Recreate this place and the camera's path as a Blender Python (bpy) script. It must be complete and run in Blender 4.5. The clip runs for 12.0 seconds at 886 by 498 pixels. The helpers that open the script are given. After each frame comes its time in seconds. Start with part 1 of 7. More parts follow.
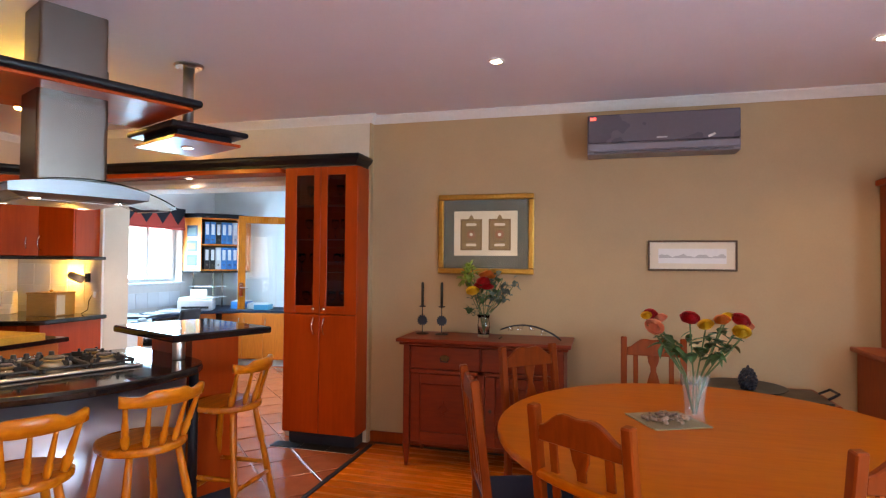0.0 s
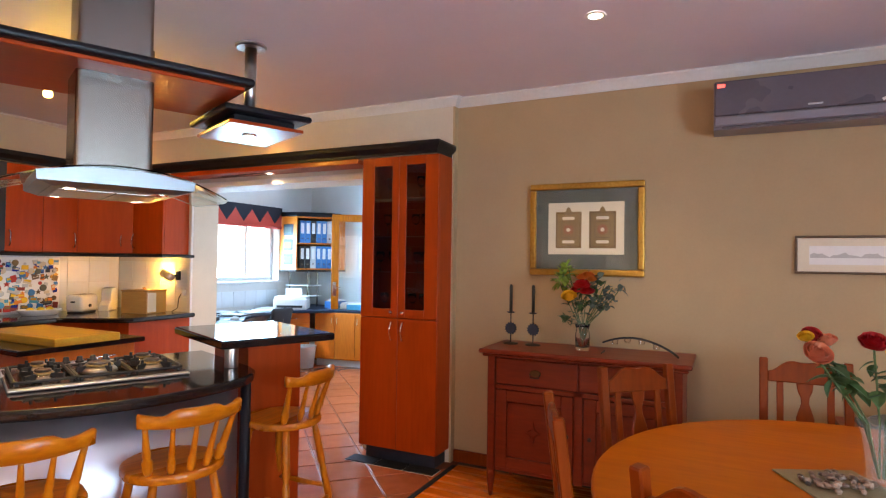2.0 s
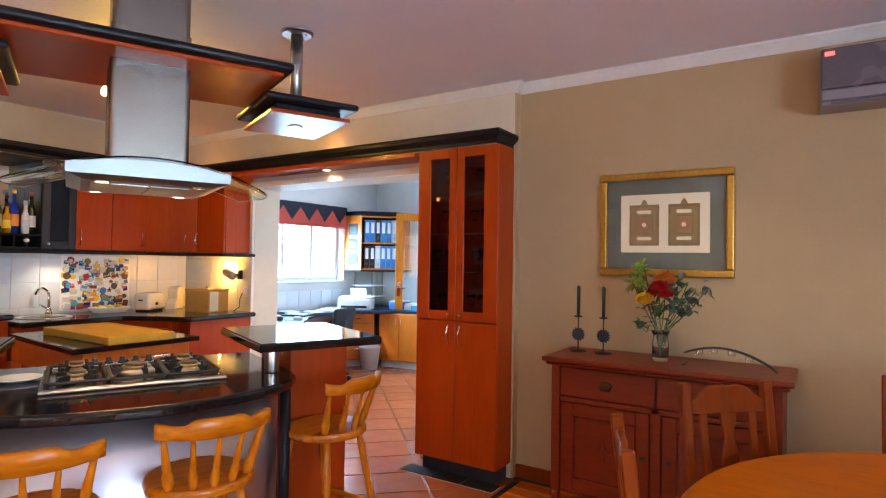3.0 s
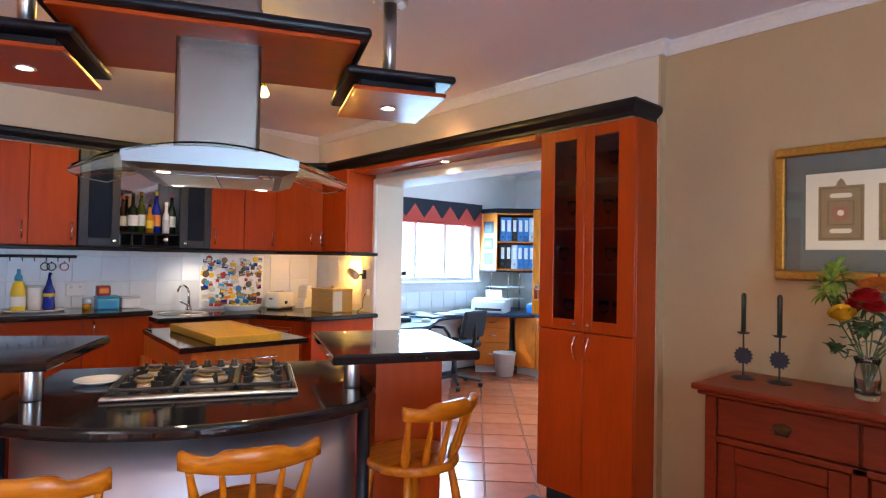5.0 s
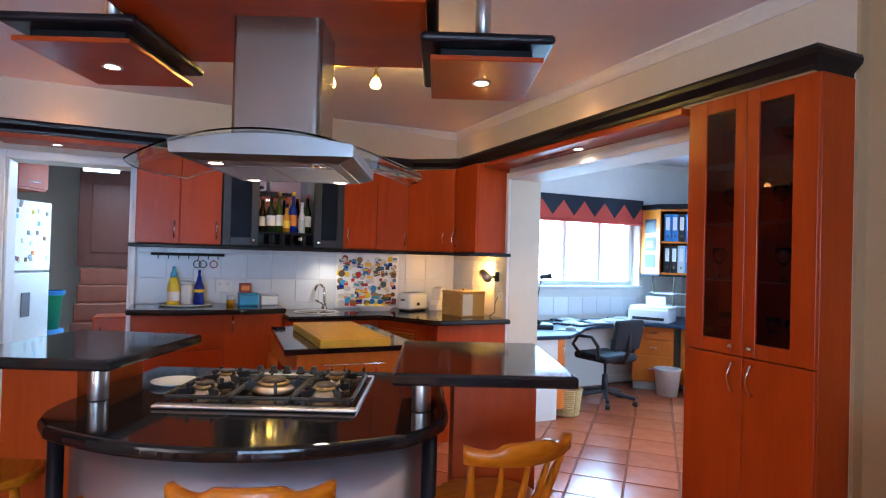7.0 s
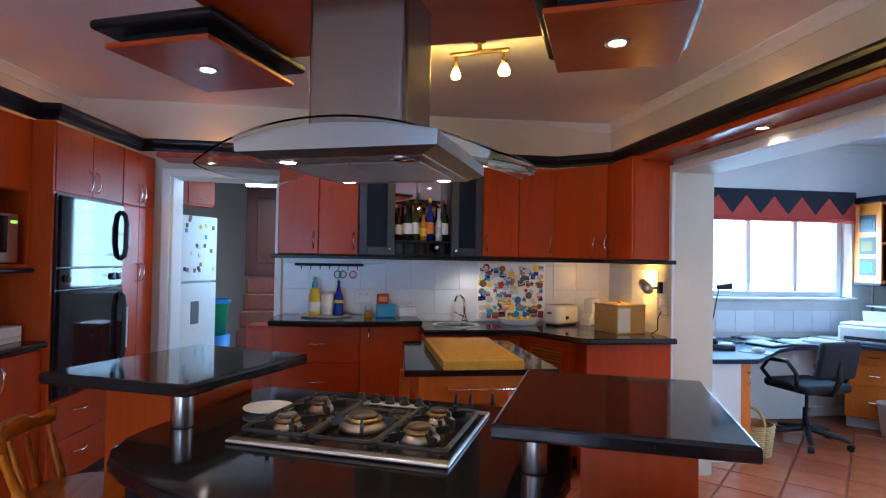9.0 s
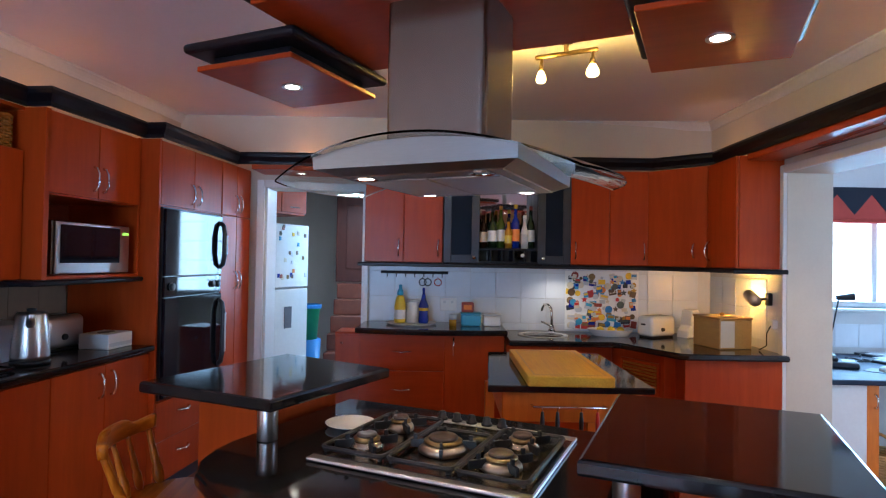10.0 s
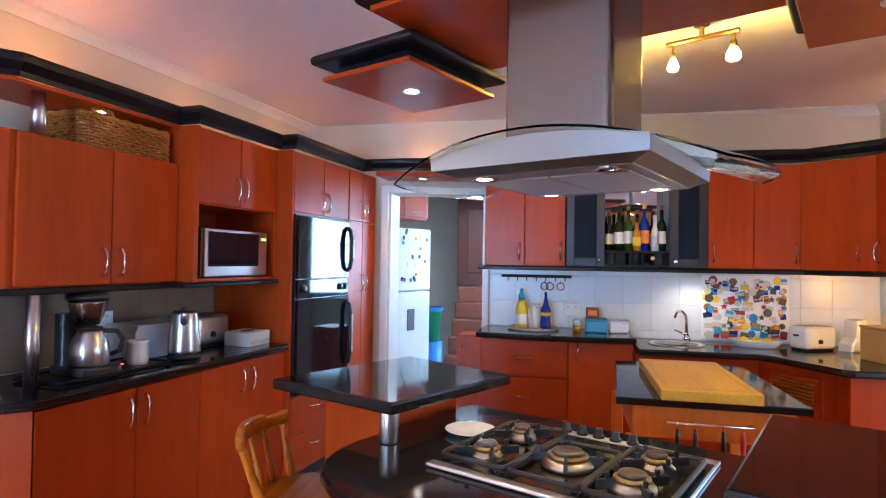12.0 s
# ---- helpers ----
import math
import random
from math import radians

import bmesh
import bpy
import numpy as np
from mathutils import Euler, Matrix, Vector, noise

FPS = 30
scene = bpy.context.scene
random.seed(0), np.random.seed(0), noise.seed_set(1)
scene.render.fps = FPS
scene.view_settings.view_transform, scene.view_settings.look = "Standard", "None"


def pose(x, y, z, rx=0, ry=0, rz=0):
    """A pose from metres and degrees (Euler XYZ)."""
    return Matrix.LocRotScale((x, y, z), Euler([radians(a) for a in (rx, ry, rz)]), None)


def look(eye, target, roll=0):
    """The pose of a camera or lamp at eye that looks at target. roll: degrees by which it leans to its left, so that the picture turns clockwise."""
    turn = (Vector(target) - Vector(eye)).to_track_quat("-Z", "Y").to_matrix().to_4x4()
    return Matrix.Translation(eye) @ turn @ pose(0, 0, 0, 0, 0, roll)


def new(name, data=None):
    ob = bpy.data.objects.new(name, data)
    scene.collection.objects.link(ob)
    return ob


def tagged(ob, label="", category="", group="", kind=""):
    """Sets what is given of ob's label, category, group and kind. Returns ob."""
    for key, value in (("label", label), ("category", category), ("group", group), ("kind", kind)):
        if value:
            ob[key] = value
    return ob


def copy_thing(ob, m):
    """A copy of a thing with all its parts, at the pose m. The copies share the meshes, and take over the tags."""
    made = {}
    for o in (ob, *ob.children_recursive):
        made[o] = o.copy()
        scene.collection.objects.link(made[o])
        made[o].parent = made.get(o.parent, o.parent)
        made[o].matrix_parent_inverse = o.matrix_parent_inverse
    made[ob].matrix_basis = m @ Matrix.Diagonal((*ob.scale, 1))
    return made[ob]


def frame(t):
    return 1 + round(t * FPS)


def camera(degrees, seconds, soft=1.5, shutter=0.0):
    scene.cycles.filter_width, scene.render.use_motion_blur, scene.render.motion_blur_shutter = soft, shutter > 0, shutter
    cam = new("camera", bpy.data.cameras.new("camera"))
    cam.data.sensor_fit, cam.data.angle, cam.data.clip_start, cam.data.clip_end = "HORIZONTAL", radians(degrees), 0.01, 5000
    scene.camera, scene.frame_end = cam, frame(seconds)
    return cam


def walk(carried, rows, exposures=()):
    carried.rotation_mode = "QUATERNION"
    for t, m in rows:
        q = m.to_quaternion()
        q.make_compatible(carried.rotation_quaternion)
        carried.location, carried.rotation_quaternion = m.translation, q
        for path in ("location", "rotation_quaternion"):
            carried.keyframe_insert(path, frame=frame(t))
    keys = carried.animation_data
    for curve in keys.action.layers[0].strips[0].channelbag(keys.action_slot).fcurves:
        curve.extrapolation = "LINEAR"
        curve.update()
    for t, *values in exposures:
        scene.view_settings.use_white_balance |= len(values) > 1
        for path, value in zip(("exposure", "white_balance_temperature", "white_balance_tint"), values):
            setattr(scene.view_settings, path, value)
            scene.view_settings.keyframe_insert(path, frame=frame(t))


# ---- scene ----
cam = camera(75.0, 12.0, 1.2)
PATH = [
    (0, (0.516, 0.361, 1.43), (-0.013, 2.289, 1.476), 0.5),
    (0.5, (0.537, 0.498, 1.444), (-0.049, 2.409, 1.484), 0.5),
    (1, (0.517, 0.602, 1.431), (-0.159, 2.484, 1.472), 0.6),
    (1.5, (0.497, 0.736, 1.432), (-0.28, 2.579, 1.471), 0.7),
    (2, (0.472, 0.902, 1.425), (-0.401, 2.7, 1.468), 0.8),
    (2.5, (0.455, 1.037, 1.413), (-0.527, 2.779, 1.455), 0.8),
    (3, (0.418, 1.192, 1.412), (-0.674, 2.867, 1.455), 0.9),
    (3.5, (0.375, 1.33, 1.411), (-0.833, 2.923, 1.457), 1.0),
    (5.5, (0.241, 1.855, 1.408), (-1.328, 3.094, 1.443), 1.2),
    (6, (0.198, 2.002, 1.417), (-1.451, 3.133, 1.453), 1.4),
    (6.5, (0.165, 2.126, 1.421), (-1.582, 3.099, 1.45), 1.5),
    (7, (0.122, 2.222, 1.415), (-1.696, 3.054, 1.441), 1.6),
    (9, (-0.232, 2.522, 1.435), (-2.211, 2.81, 1.47), 1.0),
    (9.5, (-0.279, 2.554, 1.452), (-2.275, 2.683, 1.487), 0.9),
    (10, (-0.304, 2.547, 1.479), (-2.304, 2.533, 1.516), 1.0),
    (10.5, (-0.329, 2.553, 1.486), (-2.323, 2.4, 1.523), 0.9),
    (11, (-0.347, 2.552, 1.484), (-2.33, 2.294, 1.522), 0.9),
    (11.5, (-0.359, 2.547, 1.479), (-2.327, 2.197, 1.522), 0.9),
    (12, (-0.365, 2.545, 1.477), (-2.318, 2.116, 1.52), 0.9),
]
walk(cam, [(t, look(eye, target, roll)) for t, eye, target, roll in PATH], [
    (0, 0.12, 7000, 17), (3.5, 0.17, 6700, 16), (5.5, 0.15, 6150, 16), (6.5, 0.06, 5900, 15), (7, -0.04, 5850, 15), (9, -0.54, 5650, 15),
    (9.5, -0.58, 5650, 15), (10, -0.48, 5650, 15), (10.5, -0.2, 5650, 15), (11, 0.10, 5700, 16), (12, 0.36, 5700, 16)])

# ---- world and light ----
world = bpy.data.worlds.new("world")
scene.world = world
world.use_nodes = True
sky = world.node_tree.nodes.new("ShaderNodeTexSky")
sky.sky_type, sky.sun_disc = "NISHITA", False
sky.sun_elevation, sky.sun_rotation = radians(38), radians(150)
back = world.node_tree.nodes["Background"]
back.inputs["Strength"].default_value = 0.12
world.node_tree.links.new(sky.outputs["Color"], back.inputs["Color"])


def lamp(name, kind, energy, colour, m, size=0.1, size_y=None, spot=None, blend=0.5):
    data = bpy.data.lights.new(name, kind)
    data.energy, data.color = energy, colour
    if kind == "AREA":
        data.shape, data.size, data.size_y = "RECTANGLE", size, size_y or size
    elif kind == "SUN":
        data.angle = radians(0.6)
    else:
        data.shadow_soft_size = size
    if kind == "SPOT":
        data.spot_size, data.spot_blend = radians(spot), blend
    ob = new(name, data)
    ob.matrix_world = m
    return ob


WARM, WHITE, DAY = (1.0, 0.62, 0.28), (1.0, 0.77, 0.50), (0.58, 0.79, 1.0)

lamp("sun", "SUN", 2.5, (1.0, 0.93, 0.82), look((-6, -10, 9.5), (0, 0, 0)))
# daylight in the openings of the dining room, the office and the scullery
lamp("daylight_south", "AREA", 50, (1.0, 0.84, 0.76), look((0.9, -2.78, 1.30), (0.9, 3, 2.0)), 3.0, 1.9)
lamp("daylight_east", "AREA", 155, (0.50, 0.75, 1.0), look((3.86, 0.6, 1.30), (0, 0.9, 1.9)), 2.3, 1.9)
lamp("daylight_office", "AREA", 125, (0.34, 0.69, 1.0), look((-5.28, 6.3, 1.5), (-3, 6.2, 0.9)), 1.8, 0.8)
lamp("daylight_office_north", "AREA", 85, (0.66, 0.85, 1.0), look((-2.25, 8.13, 1.3), (-2.5, 5.4, 0.0)), 1.4, 2.0)
lamp("daylight_scullery", "AREA", 68, (0.45, 0.75, 1.0), look((-6.97, 2.95, 1.55), (-5.2, 1.2, 1.2)), 0.9, 1.0)


# ---- materials ----
def nodes_of(m):
    m.use_nodes = True
    t = m.node_tree
    return t, t.nodes["Principled BSDF"]


def mat(name, c1, c2=None, rough=0.5, metal=0.0, scale=30.0, stretch=(1, 1, 1), bump=0.0, coat=0.0, rand=0.0, rough_var=0.1, spec=0.5, big=0.0):
    """A surface with fine and broad variation between two colours; rand: difference from piece to piece."""
    m = bpy.data.materials.new(name)
    t, b = nodes_of(m)
    N, L = t.nodes.new, t.links.new
    c2 = c2 or tuple(v * 0.86 for v in c1)
    co = N("ShaderNodeTexCoord")
    mp = N("ShaderNodeMapping")
    mp.inputs["Scale"].default_value = stretch
    L(co.outputs["Object"], mp.inputs["Vector"])
    n1, n2 = N("ShaderNodeTexNoise"), N("ShaderNodeTexNoise")
    n1.inputs["Scale"].default_value, n1.inputs["Detail"].default_value = scale, 6
    n2.inputs["Scale"].default_value, n2.inputs["Detail"].default_value = max(scale * 0.08, 1.2), 3
    L(mp.outputs["Vector"], n1.inputs["Vector"])
    L(mp.outputs["Vector"], n2.inputs["Vector"])
    add = N("ShaderNodeMath")
    add.operation = "MULTIPLY_ADD"
    add.inputs[1].default_value = 0.6 - big * 0.4
    L(n1.outputs["Fac"], add.inputs[0])
    half = N("ShaderNodeMath")
    half.operation = "MULTIPLY"
    half.inputs[1].default_value = 0.4 + big * 0.4
    L(n2.outputs["Fac"], half.inputs[0])
    L(half.outputs[0], add.inputs[2])
    ramp = N("ShaderNodeValToRGB")
    ramp.color_ramp.elements[0].position, ramp.color_ramp.elements[1].position = 0.32, 0.68
    ramp.color_ramp.elements[0].color, ramp.color_ramp.elements[1].color = (*c2, 1), (*c1, 1)
    L(add.outputs[0], ramp.inputs["Fac"])
    colour = ramp.outputs["Color"]
    if rand:
        info, hsv = N("ShaderNodeObjectInfo"), N("ShaderNodeHueSaturation")
        rng = N("ShaderNodeMapRange")
        rng.inputs["To Min"].default_value, rng.inputs["To Max"].default_value = 1 - rand, 1 + rand
        L(info.outputs["Random"], rng.inputs["Value"])
        L(rng.outputs["Result"], hsv.inputs["Value"])
        L(colour, hsv.inputs["Color"])
        colour = hsv.outputs["Color"]
    L(colour, b.inputs["Base Color"])
    b.inputs["Metallic"].default_value = metal
    b.inputs["Specular IOR Level"].default_value = spec
    b.inputs["Coat Weight"].default_value = coat
    b.inputs["Coat Roughness"].default_value = 0.12
    rr = N("ShaderNodeMapRange")
    rr.inputs["To Min"].default_value, rr.inputs["To Max"].default_value = max(rough - rough_var, 0.02), min(rough + rough_var, 1)
    L(n2.outputs["Fac"], rr.inputs["Value"])
    L(rr.outputs["Result"], b.inputs["Roughness"])
    if bump:
        bp = N("ShaderNodeBump")
        bp.inputs["Strength"].default_value, bp.inputs["Distance"].default_value = bump, 0.004
        L(n1.outputs["Fac"], bp.inputs["Height"])
        L(bp.outputs["Normal"], b.inputs["Normal"])
    return m


def glow(name, colour, strength):
    m = bpy.data.materials.new(name)
    t, b = nodes_of(m)
    b.inputs["Base Color"].default_value = (*colour, 1)
    b.inputs["Emission Color"].default_value = (*colour, 1)
    b.inputs["Emission Strength"].default_value = strength
    return m


def glass(name, colour=(1, 1, 1), rough=0.0, ior=1.45):
    m = bpy.data.materials.new(name)
    t, b = nodes_of(m)
    b.inputs["Base Color"].default_value = (*colour, 1)
    b.inputs["Transmission Weight"].default_value = 1
    b.inputs["Roughness"].default_value, b.inputs["IOR"].default_value = rough, ior
    return m


def clear(name, colour, cover):
    """Thin glass that lets most of what is behind it through."""
    m = bpy.data.materials.new(name)
    t, b = nodes_of(m)
    b.inputs["Base Color"].default_value = (*colour, 1)
    b.inputs["Roughness"].default_value, b.inputs["Alpha"].default_value = 0.04, cover
    return m


M = {
    "tan": mat("tan_wall_paint", (0.44, 0.315, 0.172), (0.405, 0.288, 0.155), 0.75, scale=60, bump=0.12, big=0.6),
    "cream": mat("cream_wall_paint", (0.62, 0.56, 0.46), (0.57, 0.51, 0.42), 0.7, scale=60, bump=0.12, big=0.6),
    "white_wall": mat("white_wall_paint", (0.72, 0.72, 0.70), (0.66, 0.66, 0.65), 0.7, scale=60, bump=0.1, big=0.6),
    "ceiling": mat("ceiling_paint", (0.775, 0.74, 0.815), (0.735, 0.70, 0.775), 0.6, scale=40, bump=0.08, big=0.7),
    "cornice": mat("plaster_cornice_paint", (0.70, 0.68, 0.66), (0.64, 0.62, 0.60), 0.6, scale=40),
    "cherry": mat("cherry_laminate", (0.45, 0.058, 0.005), (0.31, 0.036, 0.003), 0.33, scale=14, stretch=(3, 3, 0.3), coat=0.04, rough_var=0.07, spec=0.2, big=0.5),
    "cherry_h": mat("cherry_laminate_level", (0.45, 0.058, 0.005), (0.31, 0.036, 0.003), 0.30, scale=14, stretch=(0.3, 3, 3), coat=0.06, rough_var=0.07, spec=0.25, big=0.5),
    "cherry_edge": mat("cherry_edging", (0.34, 0.07, 0.018), (0.24, 0.045, 0.012), 0.3, scale=26, stretch=(2, 2, 0.5), coat=0.3),
    "navy": mat("black_stained_wood", (0.010, 0.010, 0.014), (0.006, 0.006, 0.009), 0.36, scale=40, stretch=(1, 1, 0.3), coat=0.03, spec=0.22),
    "navy_matt": mat("dark_blue_cabinet_paint", (0.025, 0.032, 0.05), (0.016, 0.02, 0.033), 0.4, scale=40, stretch=(1, 1, 0.3)),
    "granite": mat("black_granite", (0.016, 0.015, 0.016), (0.006, 0.006, 0.007), 0.08, scale=220, rough_var=0.03, coat=0.0),
    "steel": mat("brushed_steel", (0.26, 0.232, 0.20), (0.235, 0.21, 0.18), 0.26, 1.0, scale=6, rough_var=0.03),
    "hob_tray": mat("shade_darkened_steel", (0.20, 0.185, 0.17), (0.13, 0.12, 0.11), 0.22, 1.0, scale=40),
    "steel_bright": mat("polished_steel", (0.62, 0.61, 0.60), (0.58, 0.57, 0.56), 0.30, 1.0, scale=60, rough_var=0.05),
    "hood_steel": mat("satin_hood_steel", (0.27, 0.28, 0.296), (0.25, 0.26, 0.275), 0.36, 1.0, scale=300, stretch=(0.1, 1, 1), rough_var=0.04),
    "steel_sheet": mat("curved_steel_sheet", (0.68, 0.66, 0.70), (0.60, 0.58, 0.62), 0.42, 1.0, scale=5, rough_var=0.08),
    "chrome": mat("chrome", (0.78, 0.76, 0.72), (0.72, 0.70, 0.66), 0.08, 1.0, scale=20, rough_var=0.03),
    "iron": mat("cast_iron", (0.018, 0.018, 0.019), (0.010, 0.010, 0.011), 0.5, scale=150, bump=0.3),
    "tile": mat("glazed_white_tile", (0.69, 0.725, 0.77), (0.64, 0.675, 0.72), 0.3, scale=14, rand=0.05, rough_var=0.06),
    "grout": mat("pale_grout", (0.66, 0.66, 0.66), (0.60, 0.60, 0.60), 0.9, scale=90, bump=0.3),
    "terra": mat("terracotta_tile", (0.45, 0.135, 0.058), (0.33, 0.09, 0.038), 0.20, scale=9, rand=0.16, bump=0.15, rough_var=0.1),
    "terra_grout": mat("dark_floor_grout", (0.13, 0.10, 0.085), (0.08, 0.06, 0.05), 0.9, scale=120, bump=0.3),
    "tile_joint": mat("brown_floor_joint", (0.26, 0.10, 0.058), (0.19, 0.072, 0.042), 0.95, scale=120, spec=0.1, bump=0.3),
    "slate": mat("dark_slate_tile", (0.022, 0.022, 0.026), (0.012, 0.012, 0.014), 0.6, scale=30, rand=0.2, bump=0.2, spec=0.15),
    "plank": mat("floor_plank", (0.78, 0.195, 0.007), (0.46, 0.09, 0.003), 0.28, scale=22, stretch=(0.35, 4, 4), rand=0.35, coat=0.1, bump=0.06),
    "pine": mat("varnished_pine", (0.64, 0.195, 0.007), (0.34, 0.08, 0.002), 0.28, scale=22, stretch=(2.5, 2.5, 0.3), coat=0.06, spec=0.3, bump=0.08),
    "pine_h": mat("varnished_pine_level", (0.64, 0.195, 0.007), (0.34, 0.08, 0.002), 0.28, scale=22, stretch=(0.3, 2.5, 2.5), coat=0.06, spec=0.3, bump=0.08),
    "table": mat("oiled_table_wood", (0.46, 0.113, 0.0015), (0.36, 0.08, 0.001), 0.38, scale=14, stretch=(0.4, 3, 3), coat=0.0, bump=0.03, spec=0.08),
    "chairwood": mat("reddish_chair_wood", (0.25, 0.044, 0.004), (0.16, 0.025, 0.002), 0.34, scale=20, stretch=(2.5, 2.5, 0.4), coat=0.0, bump=0.05, spec=0.16),
    "mahogany": mat("dark_red_mahogany", (0.20, 0.025, 0.005), (0.125, 0.013, 0.003), 0.36, scale=20, stretch=(0.4, 3, 3), coat=0.04, bump=0.05, spec=0.35),
    "rosewood": mat("red_dresser_wood", (0.36, 0.066, 0.012), (0.25, 0.038, 0.008), 0.38, scale=20, stretch=(2.5, 2.5, 0.4), coat=0.0, spec=0.3),
    "block": mat("chopping_block_maple", (0.74, 0.44, 0.03), (0.58, 0.30, 0.016), 0.5, scale=22, stretch=(0.3, 5, 5), bump=0.04),
    "orange_wood": mat("orange_office_laminate", (0.72, 0.20, 0.014), (0.58, 0.14, 0.009), 0.4, scale=20, stretch=(2.5, 2.5, 0.4)),
    "gold": mat("gilt_frame", (0.55, 0.33, 0.07), (0.36, 0.19, 0.03), 0.35, 0.85, scale=60, bump=0.3),
    "brownframe": mat("brown_picture_frame", (0.13, 0.075, 0.035), (0.08, 0.045, 0.02), 0.4, scale=60),
    "mount": mat("grey_green_mount_card", (0.115, 0.125, 0.105), (0.10, 0.11, 0.095), 0.9, scale=120),
    "paper": mat("cream_paper", (0.70, 0.62, 0.48), (0.66, 0.58, 0.44), 0.9, scale=120),
    "print": mat("brown_print_ink", (0.30, 0.20, 0.085), (0.19, 0.12, 0.05), 0.9, scale=160),
    "white": mat("white_plastic", (0.74, 0.74, 0.73), (0.69, 0.69, 0.68), 0.35, scale=40),
    "enamel": mat("white_enamel", (0.76, 0.75, 0.73), (0.71, 0.70, 0.69), 0.22, scale=30),
    "board_white": mat("white_enamelled_board", (0.86, 0.86, 0.85), (0.82, 0.82, 0.81), 0.3, scale=30),
    "greywhite": mat("pale_grey_plastic", (0.55, 0.57, 0.60), (0.50, 0.52, 0.55), 0.4, scale=40),
    "ac": mat("lilac_grey_plastic", (0.21, 0.195, 0.235), (0.19, 0.178, 0.215), 0.32, scale=40),
    "ac_panel": mat("slate_grey_panel", (0.105, 0.092, 0.118), (0.09, 0.08, 0.10), 0.28, scale=40),
    "navy_glass": mat("dark_blue_tinted_glass", (0.014, 0.022, 0.04), (0.010, 0.016, 0.028), 0.12, scale=6, rough_var=0.03, spec=0.12),
    "step_tile": mat("red_brown_step_tile", (0.20, 0.055, 0.026), (0.14, 0.036, 0.017), 0.45, scale=20, spec=0.3),
    "ac_dark": mat("darker_grey_plastic", (0.11, 0.10, 0.12), (0.08, 0.075, 0.09), 0.4, scale=40),
    "black": mat("black_plastic", (0.014, 0.014, 0.016), (0.008, 0.008, 0.01), 0.35, scale=60),
    "black_gloss": mat("black_glass", (0.010, 0.010, 0.016), (0.006, 0.006, 0.010), 0.05, scale=20, coat=0.0, spec=0.35, rough_var=0.02),
    "fabric": mat("charcoal_fabric", (0.012, 0.014, 0.024), (0.007, 0.008, 0.014), 0.85, scale=300, bump=0.3),
    "bluecloth": mat("blue_seat_cloth", (0.035, 0.05, 0.12), (0.02, 0.03, 0.08), 0.9, scale=250, bump=0.3),
    "red_cloth": mat("coral_red_blind_cloth", (0.55, 0.075, 0.055), (0.46, 0.055, 0.042), 0.85, scale=200, bump=0.2),
    "navy_cloth": mat("navy_blind_cloth", (0.022, 0.028, 0.045), (0.015, 0.019, 0.032), 0.9, scale=200, bump=0.2),
    "wicker": mat("honey_wicker", (0.46, 0.18, 0.022), (0.24, 0.08, 0.008), 0.32, scale=60, bump=0.4),
    "palewicker": mat("pale_basket_cane", (0.62, 0.44, 0.20), (0.45, 0.29, 0.11), 0.6, scale=60, bump=0.4),
    "brass_box": mat("pale_wood_box", (0.52, 0.30, 0.085), (0.44, 0.24, 0.06), 0.4, scale=24, stretch=(0.5, 3, 3)),
    "blue": mat("blue_plastic", (0.03, 0.20, 0.52), (0.024, 0.17, 0.46), 0.35, scale=30),
    "cyan": mat("turquoise_plastic", (0.05, 0.33, 0.55), (0.04, 0.29, 0.5), 0.35, scale=30),
    "deep_blue": mat("cobalt_glass_paint", (0.01, 0.03, 0.32), (0.008, 0.025, 0.26), 0.15, scale=30),
    "yellow": mat("yellow_plastic", (0.75, 0.55, 0.03), (0.68, 0.48, 0.02), 0.35, scale=30),
    "green": mat("green_plastic", (0.02, 0.30, 0.14), (0.015, 0.25, 0.11), 0.4, scale=30),
    "red": mat("red_plastic", (0.52, 0.03, 0.02), (0.45, 0.025, 0.018), 0.35, scale=30),
    "dkred": mat("dark_red_tin", (0.30, 0.04, 0.025), (0.22, 0.03, 0.02), 0.4, scale=30),
    "leaf": mat("rose_leaf", (0.055, 0.115, 0.030), (0.03, 0.07, 0.018), 0.5, scale=40, rand=0.3),
    "stem": mat("flower_stem", (0.07, 0.12, 0.03), (0.04, 0.08, 0.02), 0.5, scale=40),
    "lime": mat("lime_foliage", (0.20, 0.30, 0.03), (0.12, 0.2, 0.02), 0.6, scale=60, rand=0.3),
    "gum": mat("grey_green_foliage", (0.10, 0.14, 0.11), (0.06, 0.09, 0.075), 0.6, scale=60, rand=0.3),
    "rose_red": mat("crimson_petal", (0.62, 0.012, 0.018), (0.45, 0.006, 0.01), 0.6, scale=40),
    "rose_pink": mat("salmon_petal", (0.90, 0.38, 0.22), (0.84, 0.28, 0.15), 0.6, scale=40),
    "rose_yellow": mat("yellow_petal", (0.88, 0.60, 0.03), (0.82, 0.48, 0.02), 0.6, scale=40),
    "rose_orange": mat("orange_petal", (0.78, 0.26, 0.04), (0.70, 0.2, 0.03), 0.6, scale=40),
    "candle": mat("dark_green_wax", (0.025, 0.03, 0.02), (0.018, 0.02, 0.014), 0.45, scale=60),
    "tabmat": mat("frosted_mat", (0.23, 0.19, 0.11), (0.18, 0.145, 0.08), 0.4, scale=90, bump=0.2),
    "pebble": mat("mixed_pebbles", (0.40, 0.28, 0.21), (0.07, 0.04, 0.03), 0.3, scale=14, rand=0.6),
